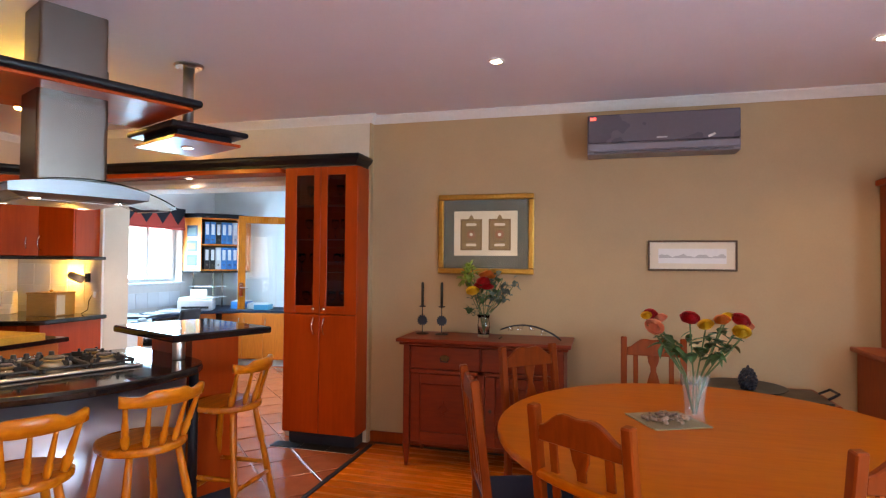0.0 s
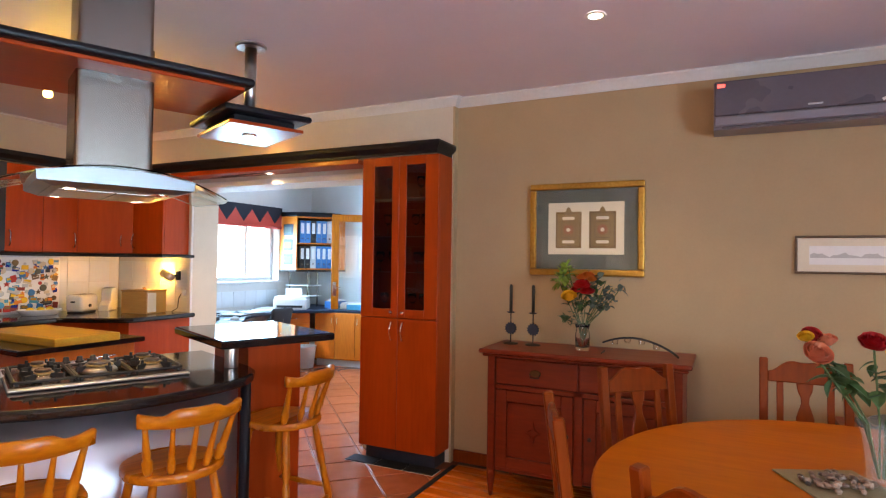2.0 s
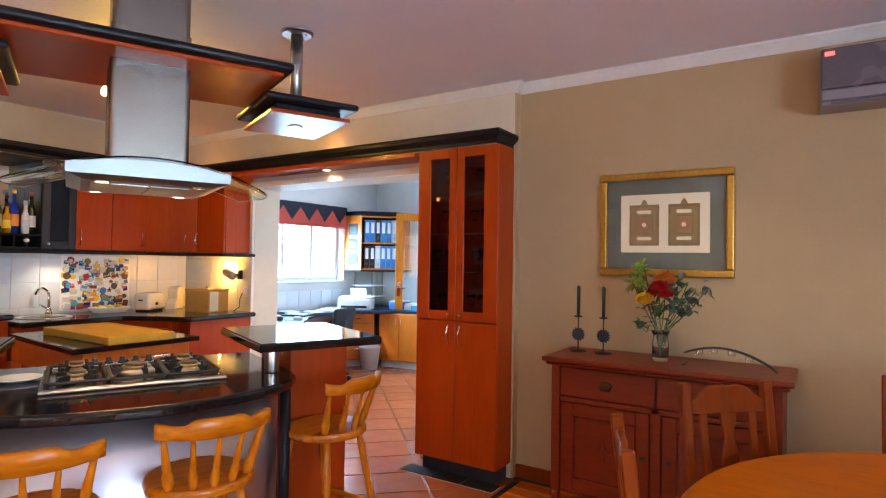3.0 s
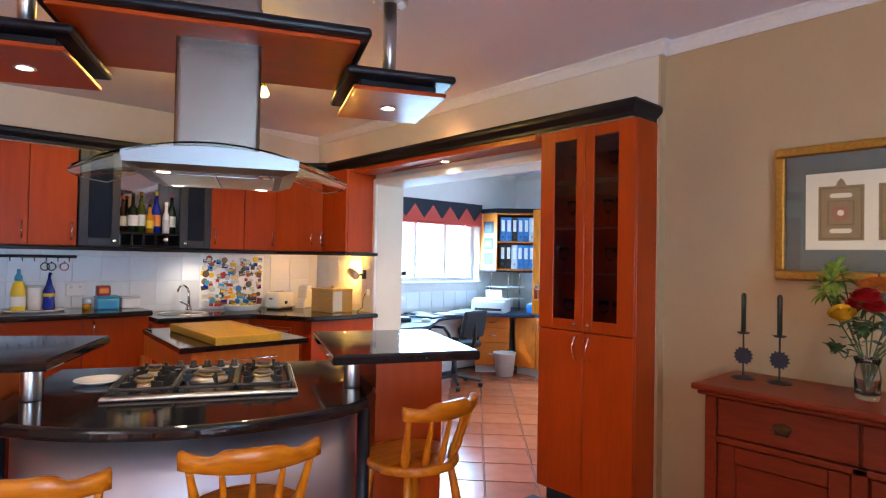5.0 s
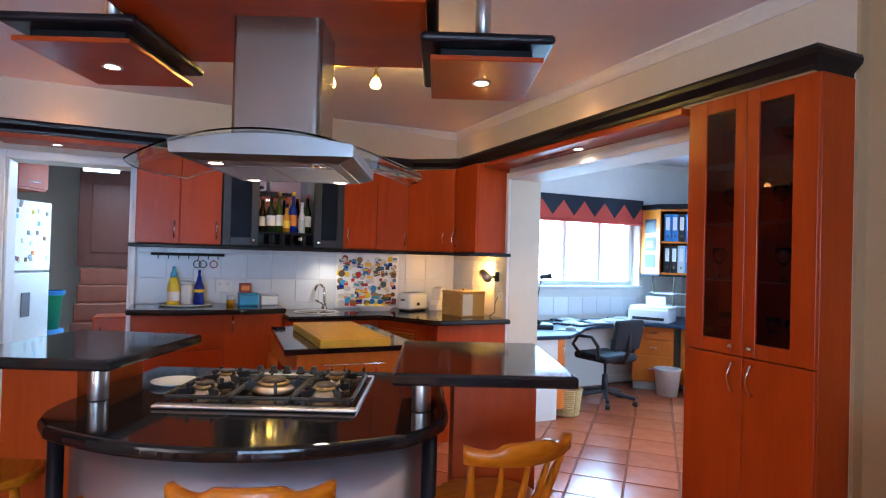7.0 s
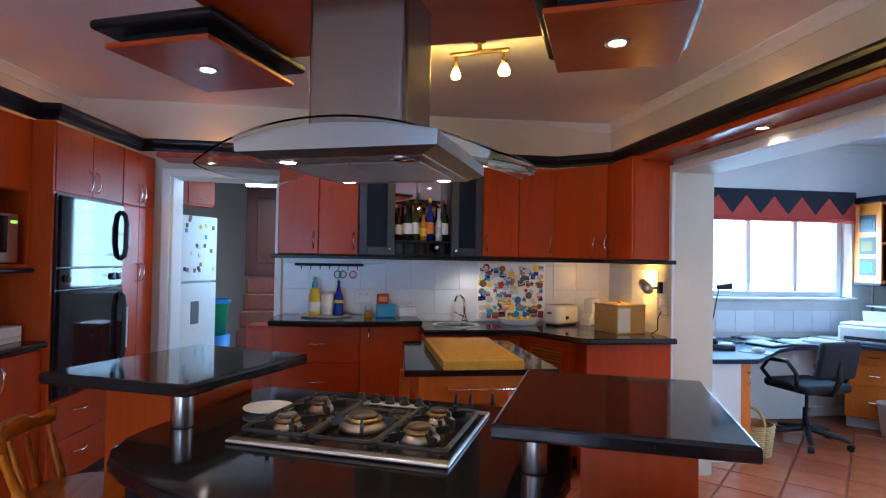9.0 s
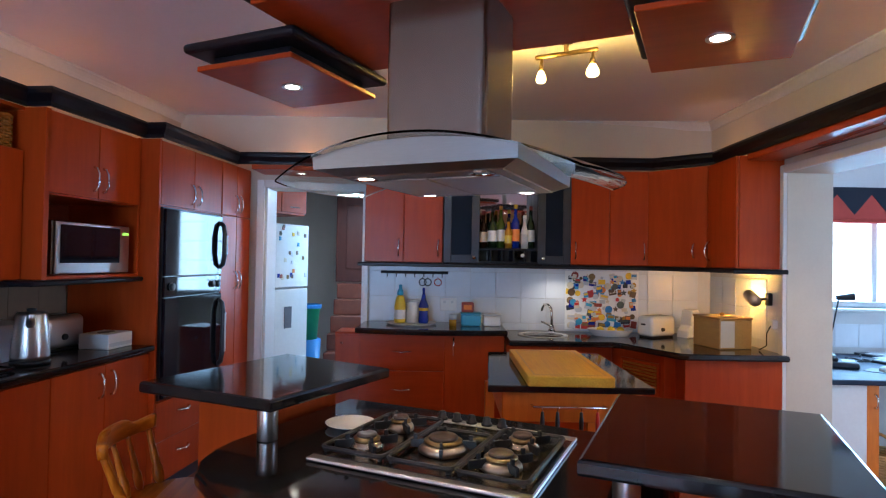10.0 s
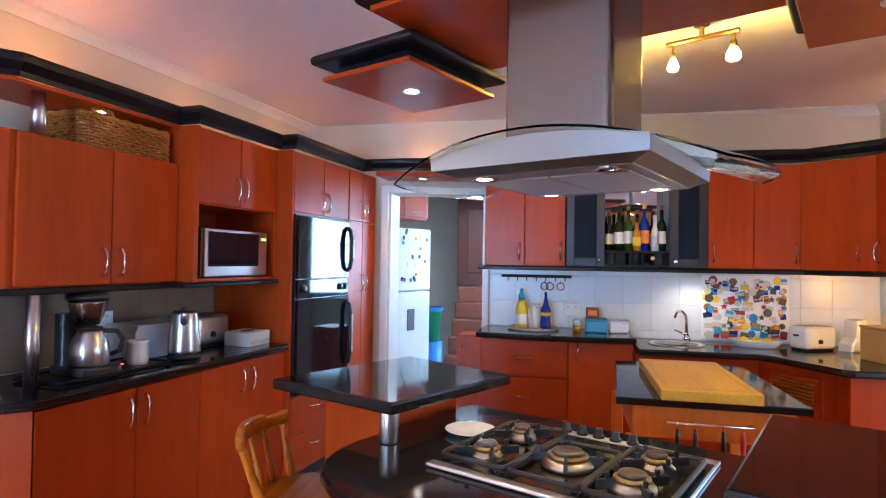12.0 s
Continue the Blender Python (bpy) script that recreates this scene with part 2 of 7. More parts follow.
    "mirror": mat("mirror_back", (0.8, 0.8, 0.8), (0.78, 0.78, 0.78), 0.03, 1.0, scale=10, rough_var=0.01),
    "lamp_on": glow("halogen_glow", (1.0, 0.90, 0.68), 26.0),
    "bulb": glow("spot_bulb_glow", (1.0, 0.74, 0.20), 22.0),
    "glare_glow": glow("added_ceiling_glare", (0.72, 0.88, 1.0), 12.0),
    "led_red": glow("red_indicator", (1.0, 0.08, 0.06), 3.0),
    "led_green": glow("green_digits", (0.4, 1.0, 0.1), 1.5),
    "glass": glass("clear_glass"),
    "vase_glass": clear("thin_vase_glass", (0.70, 0.78, 0.76), 0.11),
    "hoodglass": glass("greenish_hood_glass", (0.86, 0.96, 0.94), 0.0, 1.12),
    "smoke": glass("smoky_cabinet_glass", (0.50, 0.42, 0.42)),
    "beige_tile": mat("beige_coffee_wall_tile", (0.24, 0.165, 0.115), (0.20, 0.138, 0.096), 0.6, spec=0.12, scale=20, big=0.5),
    "desktop": mat("dark_blue_desk_laminate", (0.020, 0.034, 0.066), (0.014, 0.025, 0.05), 0.5, scale=90, spec=0.2),
    "dark_door": mat("dark_stained_door_wood", (0.085, 0.02, 0.009), (0.06, 0.013, 0.006), 0.45, scale=20, stretch=(2, 2, 0.4), spec=0.3),
    "print_dark": mat("dark_print_ink", (0.17, 0.105, 0.06), (0.12, 0.07, 0.04), 0.9, scale=160),
    "print_red": mat("rust_print_ink", (0.34, 0.13, 0.07), (0.26, 0.10, 0.05), 0.9, scale=160),
    "bronze": mat("dark_bronze", (0.16, 0.11, 0.05), (0.10, 0.07, 0.03), 0.35, 0.9, scale=60),
    "outside": glow("bright_outdoors", (0.86, 0.94, 1.0), 5.0),
}


# ---- mesh helpers ----
def thing(name, m=None, label="", category="", group="", kind=""):
    ob = new(name)
    ob.empty_display_size = 0.1
    if m is not None:
        ob.matrix_world = m
    return tagged(ob, label, category, group, kind)


def part(name, bm, material, parent=None, label="", smooth=False):
    me = bpy.data.meshes.new(name)
    bm.normal_update()
    bm.to_mesh(me)
    bm.free()
    if smooth:
        for p in me.polygons:
            p.use_smooth = True
    me.materials.append(M[material])
    ob = new(name, me)
    if parent is not None:
        ob.parent = parent
    if label:
        ob["label"] = label
    return ob


def box(x0, x1, y0, y1, z0, z1, bevel=0.0, bm=None, seg=1):
    """A box between two corners, with its edges rounded."""
    one = bmesh.new()
    bmesh.ops.create_cube(one, size=1)
    for v in one.verts:
        v.co = Vector((x0 + (v.co.x + 0.5) * (x1 - x0), y0 + (v.co.y + 0.5) * (y1 - y0), z0 + (v.co.z + 0.5) * (z1 - z0)))
    if bevel:
        bmesh.ops.bevel(one, geom=one.edges[:], offset=bevel, segments=seg, profile=0.5, affect="EDGES")
    return one if bm is None else joined(bm, one)


def joined(bm, other):
    me = bpy.data.meshes.new("joint")
    other.to_mesh(me)
    other.free()
    bm.from_mesh(me)
    bpy.data.meshes.remove(me)
    return bm


def prism(pts, z0, z1, bevel=0.0, bm=None, seg=2):
    """An upright slab over a polygon, rounded along its top and bottom rims."""
    one = bmesh.new()
    low = [one.verts.new((x, y, z0)) for x, y in pts]
    face = one.faces.new(low)
    if face.normal.z > 0 or sum(a[0] * b[1] - b[0] * a[1] for a, b in zip(pts, [*pts[1:], pts[0]])) > 0:
        bmesh.ops.reverse_faces(one, faces=[face])
    out = bmesh.ops.extrude_face_region(one, geom=[face])
    bmesh.ops.translate(one, vec=(0, 0, z1 - z0), verts=[g for g in out["geom"] if isinstance(g, bmesh.types.BMVert)])
    bmesh.ops.recalc_face_normals(one, faces=one.faces[:])
    if bevel:
        rims = [e for e in one.edges if abs(e.verts[0].co.z - e.verts[1].co.z) < 1e-5]
        bmesh.ops.bevel(one, geom=rims, offset=bevel, segments=seg, profile=0.5, affect="EDGES")
    return one if bm is None else joined(bm, one)


def lathe(profile, segs=24, at=(0, 0, 0), bm=None):
    """A turned shape from rows of radius and height."""
    one = bmesh.new()
    rings = []
    for r, z in profile:
        if r < 1e-6:
            rings.append([one.verts.new((at[0], at[1], at[2] + z))])
        else:
            rings.append([one.verts.new((at[0] + r * math.cos(2 * math.pi * k / segs), at[1] + r * math.sin(2 * math.pi * k / segs), at[2] + z)) for k in range(segs)])
    for a, b in zip(rings, rings[1:]):
        for k in range(segs):
            j = (k + 1) % segs
            if len(a) > 1 and len(b) > 1:
                one.faces.new((a[k], a[j], b[j], b[k]))
            elif len(a) > 1:
                one.faces.new((a[k], a[j], b[0]))
            elif len(b) > 1:
                one.faces.new((a[0], b[j], b[k]))
    bmesh.ops.recalc_face_normals(one, faces=one.faces[:])
    return one if bm is None else joined(bm, one)


def tube(path, r, segs=10, bm=None, ends=None):
    """A round bar along a path; r may be one radius or one for each point."""
    one = bmesh.new()
    path = [Vector(p) for p in path]
    rs = r if isinstance(r, (list, tuple)) else [r] * len(path)
    rings, side = [], None
    for k, p in enumerate(path):
        way = (path[min(k + 1, len(path) - 1)] - path[max(k - 1, 0)]).normalized()
        if side is None:
            side = way.orthogonal().normalized()
        side = (side - way * side.dot(way)).normalized()
        up = way.cross(side)
        rings.append([one.verts.new(p + rs[k] * (side * math.cos(2 * math.pi * j / segs) + up * math.sin(2 * math.pi * j / segs))) for j in range(segs)])
    for a, b in zip(rings, rings[1:]):
        for j in range(segs):
            one.faces.new((a[j], a[(j + 1) % segs], b[(j + 1) % segs], b[j]))
    one.faces.new(rings[0][::-1])
    one.faces.new(rings[-1])
    bmesh.ops.recalc_face_normals(one, faces=one.faces[:])
    return one if bm is None else joined(bm, one)


def turned(a, b, rows, segs=12, bm=None):
    """A turned leg or spindle from a to b, with rows of (share of the length, radius)."""
    a, b = Vector(a), Vector(b)
    return tube([a + (b - a) * s for s, _ in rows], [r for _, r in rows], segs, bm)


def slab(outline, y0, y1, bevel=0.0, bm=None, seg=1):
    """A flat board standing in the x-z plane, of thickness y0 to y1."""
    one = prism([(x, z) for x, z in outline], y0, y1, bevel, None, seg)
    for v in one.verts:
        v.co = Vector((v.co.x, v.co.z, v.co.y))
    bmesh.ops.recalc_face_normals(one, faces=one.faces[:])
    return one if bm is None else joined(bm, one)


def moved(bm, m):
    bmesh.ops.transform(bm, matrix=m, verts=bm.verts[:])
    return bm


def sweep(path, profile, bm=None):
    """A moulding: a profile of (outward, up) along a level open path; outward is to the right of the way."""
    one = bmesh.new()
    rings = []
    for k, p in enumerate(path):
        p = Vector(p)
        d1 = (p - Vector(path[k - 1])).normalized() if k else None
        d2 = (Vector(path[k + 1]) - p).normalized() if k + 1 < len(path) else None
        n1 = Vector((d1.y, -d1.x)) if d1 else None
        n2 = Vector((d2.y, -d2.x)) if d2 else None
        n = n1 if n2 is None else n2 if n1 is None else (n1 + n2) / (1 + n1.dot(n2))
        rings.append([one.verts.new((p.x + n.x * o, p.y + n.y * o, h)) for o, h in profile])
    for a, b in zip(rings, rings[1:]):
        for j in range(len(profile)):
            i = (j + 1) % len(profile)
            one.faces.new((a[j], a[i], b[i], b[j]))
    one.faces.new(rings[0][::-1])
    one.faces.new(rings[-1])
    bmesh.ops.recalc_face_normals(one, faces=one.faces[:])
    return one if bm is None else joined(bm, one)


def setting(name, bm, material, label="", category=""):
    return tagged(part(name, bm, material), label, category, kind="structure")


def arc(cx, cy, rx, ry, a0, a1, n):
    return [(cx + rx * math.cos(radians(a0 + (a1 - a0) * k / n)), cy + ry * math.sin(radians(a0 + (a1 - a0) * k / n))) for k in range(n + 1)]


LEFT = pose(-2.0, 0.66, 0, 0, 0, -6.3)       # the run along the kitchen's south wall: x back towards the dining room, y into the room
ISLE = pose(-2.09, 2.56, 0, 0, 0, 66)        # the island: x along its front, y away from the stools


# ---- the shell of the rooms ----
def wall(name, parts_, material, label):
    bm = bmesh.new()
    for b in parts_:
        box(*b, bm=bm)
    return setting(name, bm, material, label, "wall")


CEIL = 2.605
wall("wall_north", [(-1.262, 3.45, 4.70, 4.95, 0, CEIL), (-1.276, -1.262, 4.641, 4.95, 0, CEIL)], "tan", "tan painted plaster wall of the dining area")
wall("wall_kitchen", [(-5.15, -3.87, 4.64, 4.92, 0, CEIL), (-3.87, -1.98, 4.64, 4.92, 2.05, CEIL), (-1.98, -1.276, 4.64, 4.92, 0, CEIL)],
     "cream", "cream plaster wall with a wide opening to the office")
wall("wall_west", [(-5.15, -4.90, 0.2, 1.09, 0, CEIL), (-5.15, -4.90, 1.09, 1.89, 2.03, CEIL), (-5.15, -4.90, 1.89, 4.638, 0, CEIL)],
     "cream", "cream plaster wall behind the sink with a doorway")
bm = box(-3.15, 0.95, -0.80, -0.58, 0, CEIL)
setting("wall_south_kitchen", moved(bm, LEFT), "cream", "cream plaster wall behind the coffee counter", "wall")
wall("wall_side", [(-1.25, -1.06, -2.4, -0.10, 0, CEIL)], "tan", "tan painted plaster wall")
wall("wall_south", [(-1.25, -0.7, -2.65, -2.4, 0, CEIL), (2.5, 3.7, -2.65, -2.4, 0, CEIL), (-0.7, 2.5, -2.65, -2.4, 0, 0.35), (-0.7, 2.5, -2.65, -2.4, 2.32, CEIL)],
     "tan", "tan painted plaster wall with a wide window")
wall("wall_east", [(3.45, 3.7, -2.4, -0.6, 0, CEIL), (3.45, 3.7, 1.8, 4.95, 0, CEIL), (3.45, 3.7, -0.6, 1.8, 0, 0.35), (3.45, 3.7, -0.6, 1.8, 2.32, CEIL)],
     "tan", "tan painted plaster wall with a window")
# office
wall("wall_office_west", [(-5.45, -5.20, 4.93, 5.25, 0, CEIL), (-5.45, -5.20, 7.25, 8.15, 0, CEIL), (-5.45, -5.20, 5.25, 7.25, 0, 1.13), (-5.45, -5.20, 5.25, 7.25, 2.10, CEIL)],
     "white_wall", "white plaster wall with the office window")
wall("wall_office_north", [(-5.45, -3.0, 7.95, 8.15, 0, CEIL), (-1.5, -0.9, 7.95, 8.15, 0, CEIL), (-3.0, -1.5, 7.95, 8.15, 2.2, CEIL)], "white_wall", "white plaster wall of the office")
wall("wall_office_east", [(-1.1, -0.9, 4.955, 7.95, 0, CEIL)], "white_wall", "white plaster wall of the office")
# scullery
wall("wall_scullery", [(-8.3, -8.1, -0.8, 3.8, 0, 3.4), (-8.1, -5.15, -1.0, -0.8, 0, 3.4), (-8.1, -7.0, 2.15, 2.35, 0, 3.4), (-7.0, -5.15, 3.6, 3.8, 0, 3.4),
                       (-7.2, -7.0, 2.35, 2.45, 0, 3.4), (-7.2, -7.0, 3.45, 3.8, 0, 3.4), (-7.2, -7.0, 2.45, 3.45, 0, 1.0), (-7.2, -7.0, 2.45, 3.45, 2.1, 3.4)],
     "cream", "cream plaster wall of the scullery")

bm = box(-5.5, 3.7, -2.65, 8.15, CEIL, CEIL + 0.12)
setting("ceiling", bm, "ceiling", "smooth painted plaster ceiling", "ceiling")
bm = box(-8.3, -6.6, -1.0, 3.8, 2.62, 2.74)
box(-6.6, -5.151, -0.8, 3.6, 2.20, 2.32, bm=bm)
box(-6.6, -6.55, -0.8, 3.6, 2.32, 2.74, bm=bm)
setting("ceiling_scullery", bm, "ceiling", "smooth painted plaster ceiling of the scullery", "ceiling")

CORNICE = [(0, CEIL - 0.066), (0.008, CEIL - 0.066), (0.011, CEIL - 0.056), (0.02, CEIL - 0.038), (0.036, CEIL - 0.017), (0.044, CEIL - 0.011), (0.046, CEIL), (0, CEIL)]
LW = [LEFT @ Vector((x, -0.58, 0)) for x in (-3.02, 0.95)]
bm = sweep([(-1.262, 4.70), (3.45, 4.70), (3.45, -2.4), (-1.06, -2.4), (-1.06, -0.1)][::1], CORNICE)
bm = sweep([(LW[1].x, LW[1].y), (LW[0].x, LW[0].y), (-4.90, 4.64), (-1.262, 4.64), (-1.262, 4.70)], CORNICE, bm)
bm = sweep([(-5.20, 4.93), (-5.20, 7.95), (-1.1, 7.95)], CORNICE, bm)
setting("trim", bm, "cornice", "white moulded plaster cornice", "cornice")
bm = box(-1.26, 3.44, 4.675, 4.699, 0, 0.085, 0.005)
bm = box(-1.258, -1.0, -2.399, -2.376, 0, 0.085, 0.005, bm)
setting("baseboard", bm, "chairwood", "varnished wooden skirting board", "skirting")
bm = box(-5.199, -5.18, 4.94, 7.94, 0, 0.09, 0.005)
setting("baseboard_office", bm, "white", "white painted skirting board", "skirting")

# frames of the openings
bm = box(-3.915, -3.868, 4.612, 4.639, 0, 2.10, 0.004)
bm = box(-3.868, -1.925, 4.612, 4.639, 2.05, 2.10, 0.004, bm)
bm = box(-1.982, -1.925, 4.612, 4.639, 0, 2.05, 0.004, bm)
setting("trim_opening", bm, "cornice", "cream painted flat architrave round the wide opening", "trim")
bm = box(-4.899, -4.872, 1.03, 1.09, 0, 2.09, 0.004)
bm = box(-4.899, -4.872, 1.89, 1.925, 0, 2.09, 0.004, bm)
bm = box(-4.899, -4.872, 1.09, 1.89, 2.03, 2.09, 0.004, bm)
bm = box(-5.148, -4.902, 1.091, 1.108, 0, 2.029, 0.003, bm)
bm = box(-5.148, -4.902, 1.87, 1.889, 0, 2.029, 0.003, bm)
setting("trim_scullery_door", bm, "white", "white painted door frame to the scullery", "trim")


def window(name, m, w, h, bars, label):
    """A window in a wall: x across, y out, z up, from its lower corner."""
    t = thing(name, m, label, "window", kind="structure")
    bm = box(0, w, 0, 0.06, 0, 0.05, 0.004)
    box(0, w, 0, 0.06, h - 0.05, h, 0.004, bm)
    box(0, 0.05, 0, 0.06, 0.05, h - 0.05, 0.004, bm)
    box(w - 0.05, w, 0, 0.06, 0.05, h - 0.05, 0.004, bm)
    part("window_frame", bm, "white", t)
    for k in range(1, bars + 1):
        part("window_bar", box(w * k / (bars + 1) - 0.022, w * k / (bars + 1) + 0.022, 0.005, 0.055, 0.05, h - 0.05, 0.004), "white", t)
    for k in range(bars + 1):
        p = part("pane", box(w * k / (bars + 1) + 0.03, w * (k + 1) / (bars + 1) - 0.03, 0.025, 0.031, 0.05, h - 0.05), "glass", t)
        p.visible_shadow = False
    part("window_sill", box(-0.03, w + 0.03, -0.16, -0.001, -0.03, 0.0, 0.006), "white", t)
    return t


window("window_1", pose(-0.7, -2.50, 0.35, 0, 0, 0) @ pose(3.2, 0, 0, 0, 0, 180), 3.2, 1.97, 3, "wide white framed window with clear panes")
window("window_2", pose(3.55, 1.8, 0.35, 0, 0, -90), 2.4, 1.97, 2, "white framed window with clear panes")
window("window_3", pose(-5.32, 5.25, 1.13, 0, 0, 90), 2.0, 0.97, 3, "white framed office window over the desk")
w5 = window("window_5", pose(-3.0, 8.0, 0.0), 1.5, 2.2, 2, "tall white framed garden window with burglar bars")
for k in range(7):
    part("burglar_bar", tube([(0.05, -0.03, 0.25 + 0.27 * k), (1.45, -0.03, 0.25 + 0.27 * k)], 0.007, 6), "white", w5)
w4 = window("window_4", pose(-7.1, 2.45, 1.0, 0, 0, 90), 1.0, 1.1, 1, "white framed scullery window with burglar bars")
for k in range(4):
    part("burglar_bar", tube([(0.05, -0.04, 0.18 + 0.24 * k), (0.95, -0.04, 0.18 + 0.24 * k)], 0.008, 6), "white", w4)

# what shows beyond the windows
for n, b in (("backdrop_office", (-9.0, -8.95, 2.0, 12.0, -1, 5)), ("backdrop_scullery", (-9.6, -9.55, 0.5, 8.0, -1, 5)), ):
    setting(n, box(*b), "outside", "bright overcast daylight outside", "sky")
setting("ground", box(-40, 40, -40, 40, -0.30, -0.14), "terra_grout", "bare paved yard outside", "ground")

# floors
setting("floor_screed", box(-8.3, 3.7, -2.65, 8.15, -0.13, -0.012), "terra_grout", "dark grouted floor bed", "floor")


# ---- fixtures built into the ceiling ----
def downlight(m, group):
    t = thing("downlight", m, "round recessed ceiling downlight switched on", "ceiling light", group)
    part("rim", lathe([(0.032, -0.001), (0.046, -0.001), (0.05, -0.005), (0.046, -0.009), (0.034, -0.008), (0.032, -0.001)], 24), "white", t)
    part("bulb", lathe([(0, -0.004), (0.031, -0.004), (0.031, -0.002), (0, -0.002)], 20), "lamp_on", t)
    return t


# The pair at y 1.3 is added, unseen, to brighten the near half.
CEILING_LIGHTS = [(-0.075, 3.65, 28), (1.91, 3.78, 28), (-0.075, 1.3, 14), (1.91, 1.3, 14)]
for x, y, watts in CEILING_LIGHTS:
    downlight(pose(x, y, CEIL - 0.002), "dining ceiling lights")
    lamp("downlight_beam", "SPOT", watts, WHITE, pose(x, y, CEIL - 0.03), 0.03, spot=120, blend=0.8)


def small_light(m, group):
    """A halogen spot let into the underside of a board."""
    t = thing("cabinet_downlight", m, "small round halogen downlight with a steel rim, switched on", "downlight", group)
    part("rim", lathe([(0.026, -0.0005), (0.038, -0.0005), (0.04, -0.005), (0.036, -0.008), (0.028, -0.006), (0.026, -0.0005)], 20), "steel_bright", t)
    part("bulb", lathe([(0, -0.004), (0.026, -0.004), (0.026, -0.001), (0, -0.001)], 16), "lamp_on", t)
    return t


# ---- kitchen: mouldings, pelmet and wall units ----
CROWN = [(0.0, 2.165), (0.012, 2.165), (0.014, 2.185), (0.03, 2.20), (0.045, 2.215), (0.048, 2.235), (0.042, 2.25), (0.0, 2.25)]
# the pelmet that runs from the tall cabinet to the corner units
pel = thing("pelmet", None, "cherry wood pelmet with a black moulded top over the opening", "pelmet")
part("board", box(-3.90, -1.93, 4.42, 4.61, 2.13, 2.165, 0.003), "cherry_h", pel)
part("front_board", box(-3.90, -1.93, 4.405, 4.42, 2.13, 2.215, 0.003), "cherry_h", pel)
for x in (-2.88, ):
    small_light(pose(x, 4.53, 2.13), "pelmet lights")
    lamp("pelmet_spot", "SPOT", 42, WARM, pose(x, 4.53, 2.115), 0.02, spot=130, blend=0.7)

DOOR_GAP = 0.002


def bow_handle(parent, m, length=0.125, material="chrome"):
    """A bow handle standing off a door: x across it, y out of it, z along it."""
    pts = [(0, 0.0, -length / 2), (0, 0.016, -length / 2 + 0.004), (0, 0.029, -length / 4), (0.005, 0.034, 0), (0, 0.029, length / 4), (0, 0.014, length / 2 - 0.004), (0, 0.0, length / 2)]
    h = part("handle", moved(tube(pts, [0.0075, 0.0065, 0.0052, 0.0045, 0.0052, 0.0065, 0.0075], 8), m), material, parent, "bowed chrome handle", True)
    return h


def door_panel(parent, x0, x1, z0, z1, y, handle=None, material="cherry", name="door", turn=0):
    """A flat door that faces +y in its unit; handle: (x, z)."""
    d = part(name, box(x0 + DOOR_GAP, x1 - DOOR_GAP, y, y + 0.018, z0 + DOOR_GAP, z1 - DOOR_GAP, 0.003), material, parent)
    if handle:
        bow_handle(d, pose(handle[0], y + 0.018, handle[1], 0, turn, 0))
    return d


def unit(name, m, label, category, group=""):
    return thing(name, m, label, category, group)


# tall display cabinet beside the opening; its front faces -y
tc = unit("display_cabinet", pose(-1.276, 4.42, 0, 0, 0, 180), "tall cherry wood display cabinet with two glazed upper doors", "cabinet")
W, D = 0.62, 0.219
part("side", box(0, 0.018, -D, -0.02, 0.10, 2.165, 0.002), "cherry", tc)
part("side", box(W - 0.018, W, -D, -0.02, 0.10, 2.165, 0.002), "cherry", tc)
part("back", box(0.018, W - 0.018, -D, -D + 0.01, 0.10, 2.165), "cherry", tc)
part("top", box(0.018, W - 0.018, -D + 0.01, -0.02, 2.145, 2.165), "cherry", tc)
part("bottom", box(0.018, W - 0.018, -D + 0.01, -0.02, 0.10, 0.12), "cherry", tc)
part("plinth", box(0.03, W - 0.03, -D, -0.06, 0, 0.099, 0.002), "navy_matt", tc, "dark grey plinth")
for z in (1.03, 1.33, 1.60, 1.87):
    part("shelf", box(0.018, W - 0.018, -D + 0.01, -0.03, z, z + 0.012), "cherry", tc)
for k, (x0, x1) in enumerate(((0, 0.31), (0.31, 0.62))):
    s = 1 if k == 0 else -1
    hx = 0.31 - s * 0.045
    door_panel(tc, x0, x1, 0.10, 1.02, -0.02, (hx, 0.93))
    fr = bmesh.new()
    a, b = x0 + DOOR_GAP, x1 - DOOR_GAP
    i0, i1 = (a + 0.10, b - 0.055) if k == 0 else (a + 0.055, b - 0.10)
    box(a, i0, -0.02, 0, 1.024, 2.163, 0.002, fr)
    box(i1, b, -0.02, 0, 1.024, 2.163, 0.002, fr)
    box(i0, i1, -0.02, 0, 1.024, 1.085, 0.002, fr)
    box(i0, i1, -0.02, 0, 2.10, 2.163, 0.002, fr)
    gd = part("glazed_door", fr, "cherry", tc)
    part("pane", box(i0, i1, -0.013, -0.009, 1.085, 2.10), "smoke", gd, "dark tinted glass pane")
    part("knob", moved(lathe([(0, 0), (0.006, 0), (0.006, 0.01), (0.012, 0.016), (0.012, 0.022), (0, 0.026)], 12), pose(hx, 0, 1.06, -90, 0, 0)), "chrome", gd)


def wine_glass(m, material="glass"):
    g = part("wine_glass", moved(lathe([(0, 0), (0.03, 0), (0.03, 0.003), (0.005, 0.008), (0.004, 0.07), (0.02, 0.085), (0.031, 0.11), (0.03, 0.15), (0.028, 0.15), (0.029, 0.11), (0.018, 0.088), (0, 0.08)], 14), m), material, None, "", True)
    return tagged(g, "clear stemmed glass inside the display cabinet", "glass", "glasses in the display cabinet")


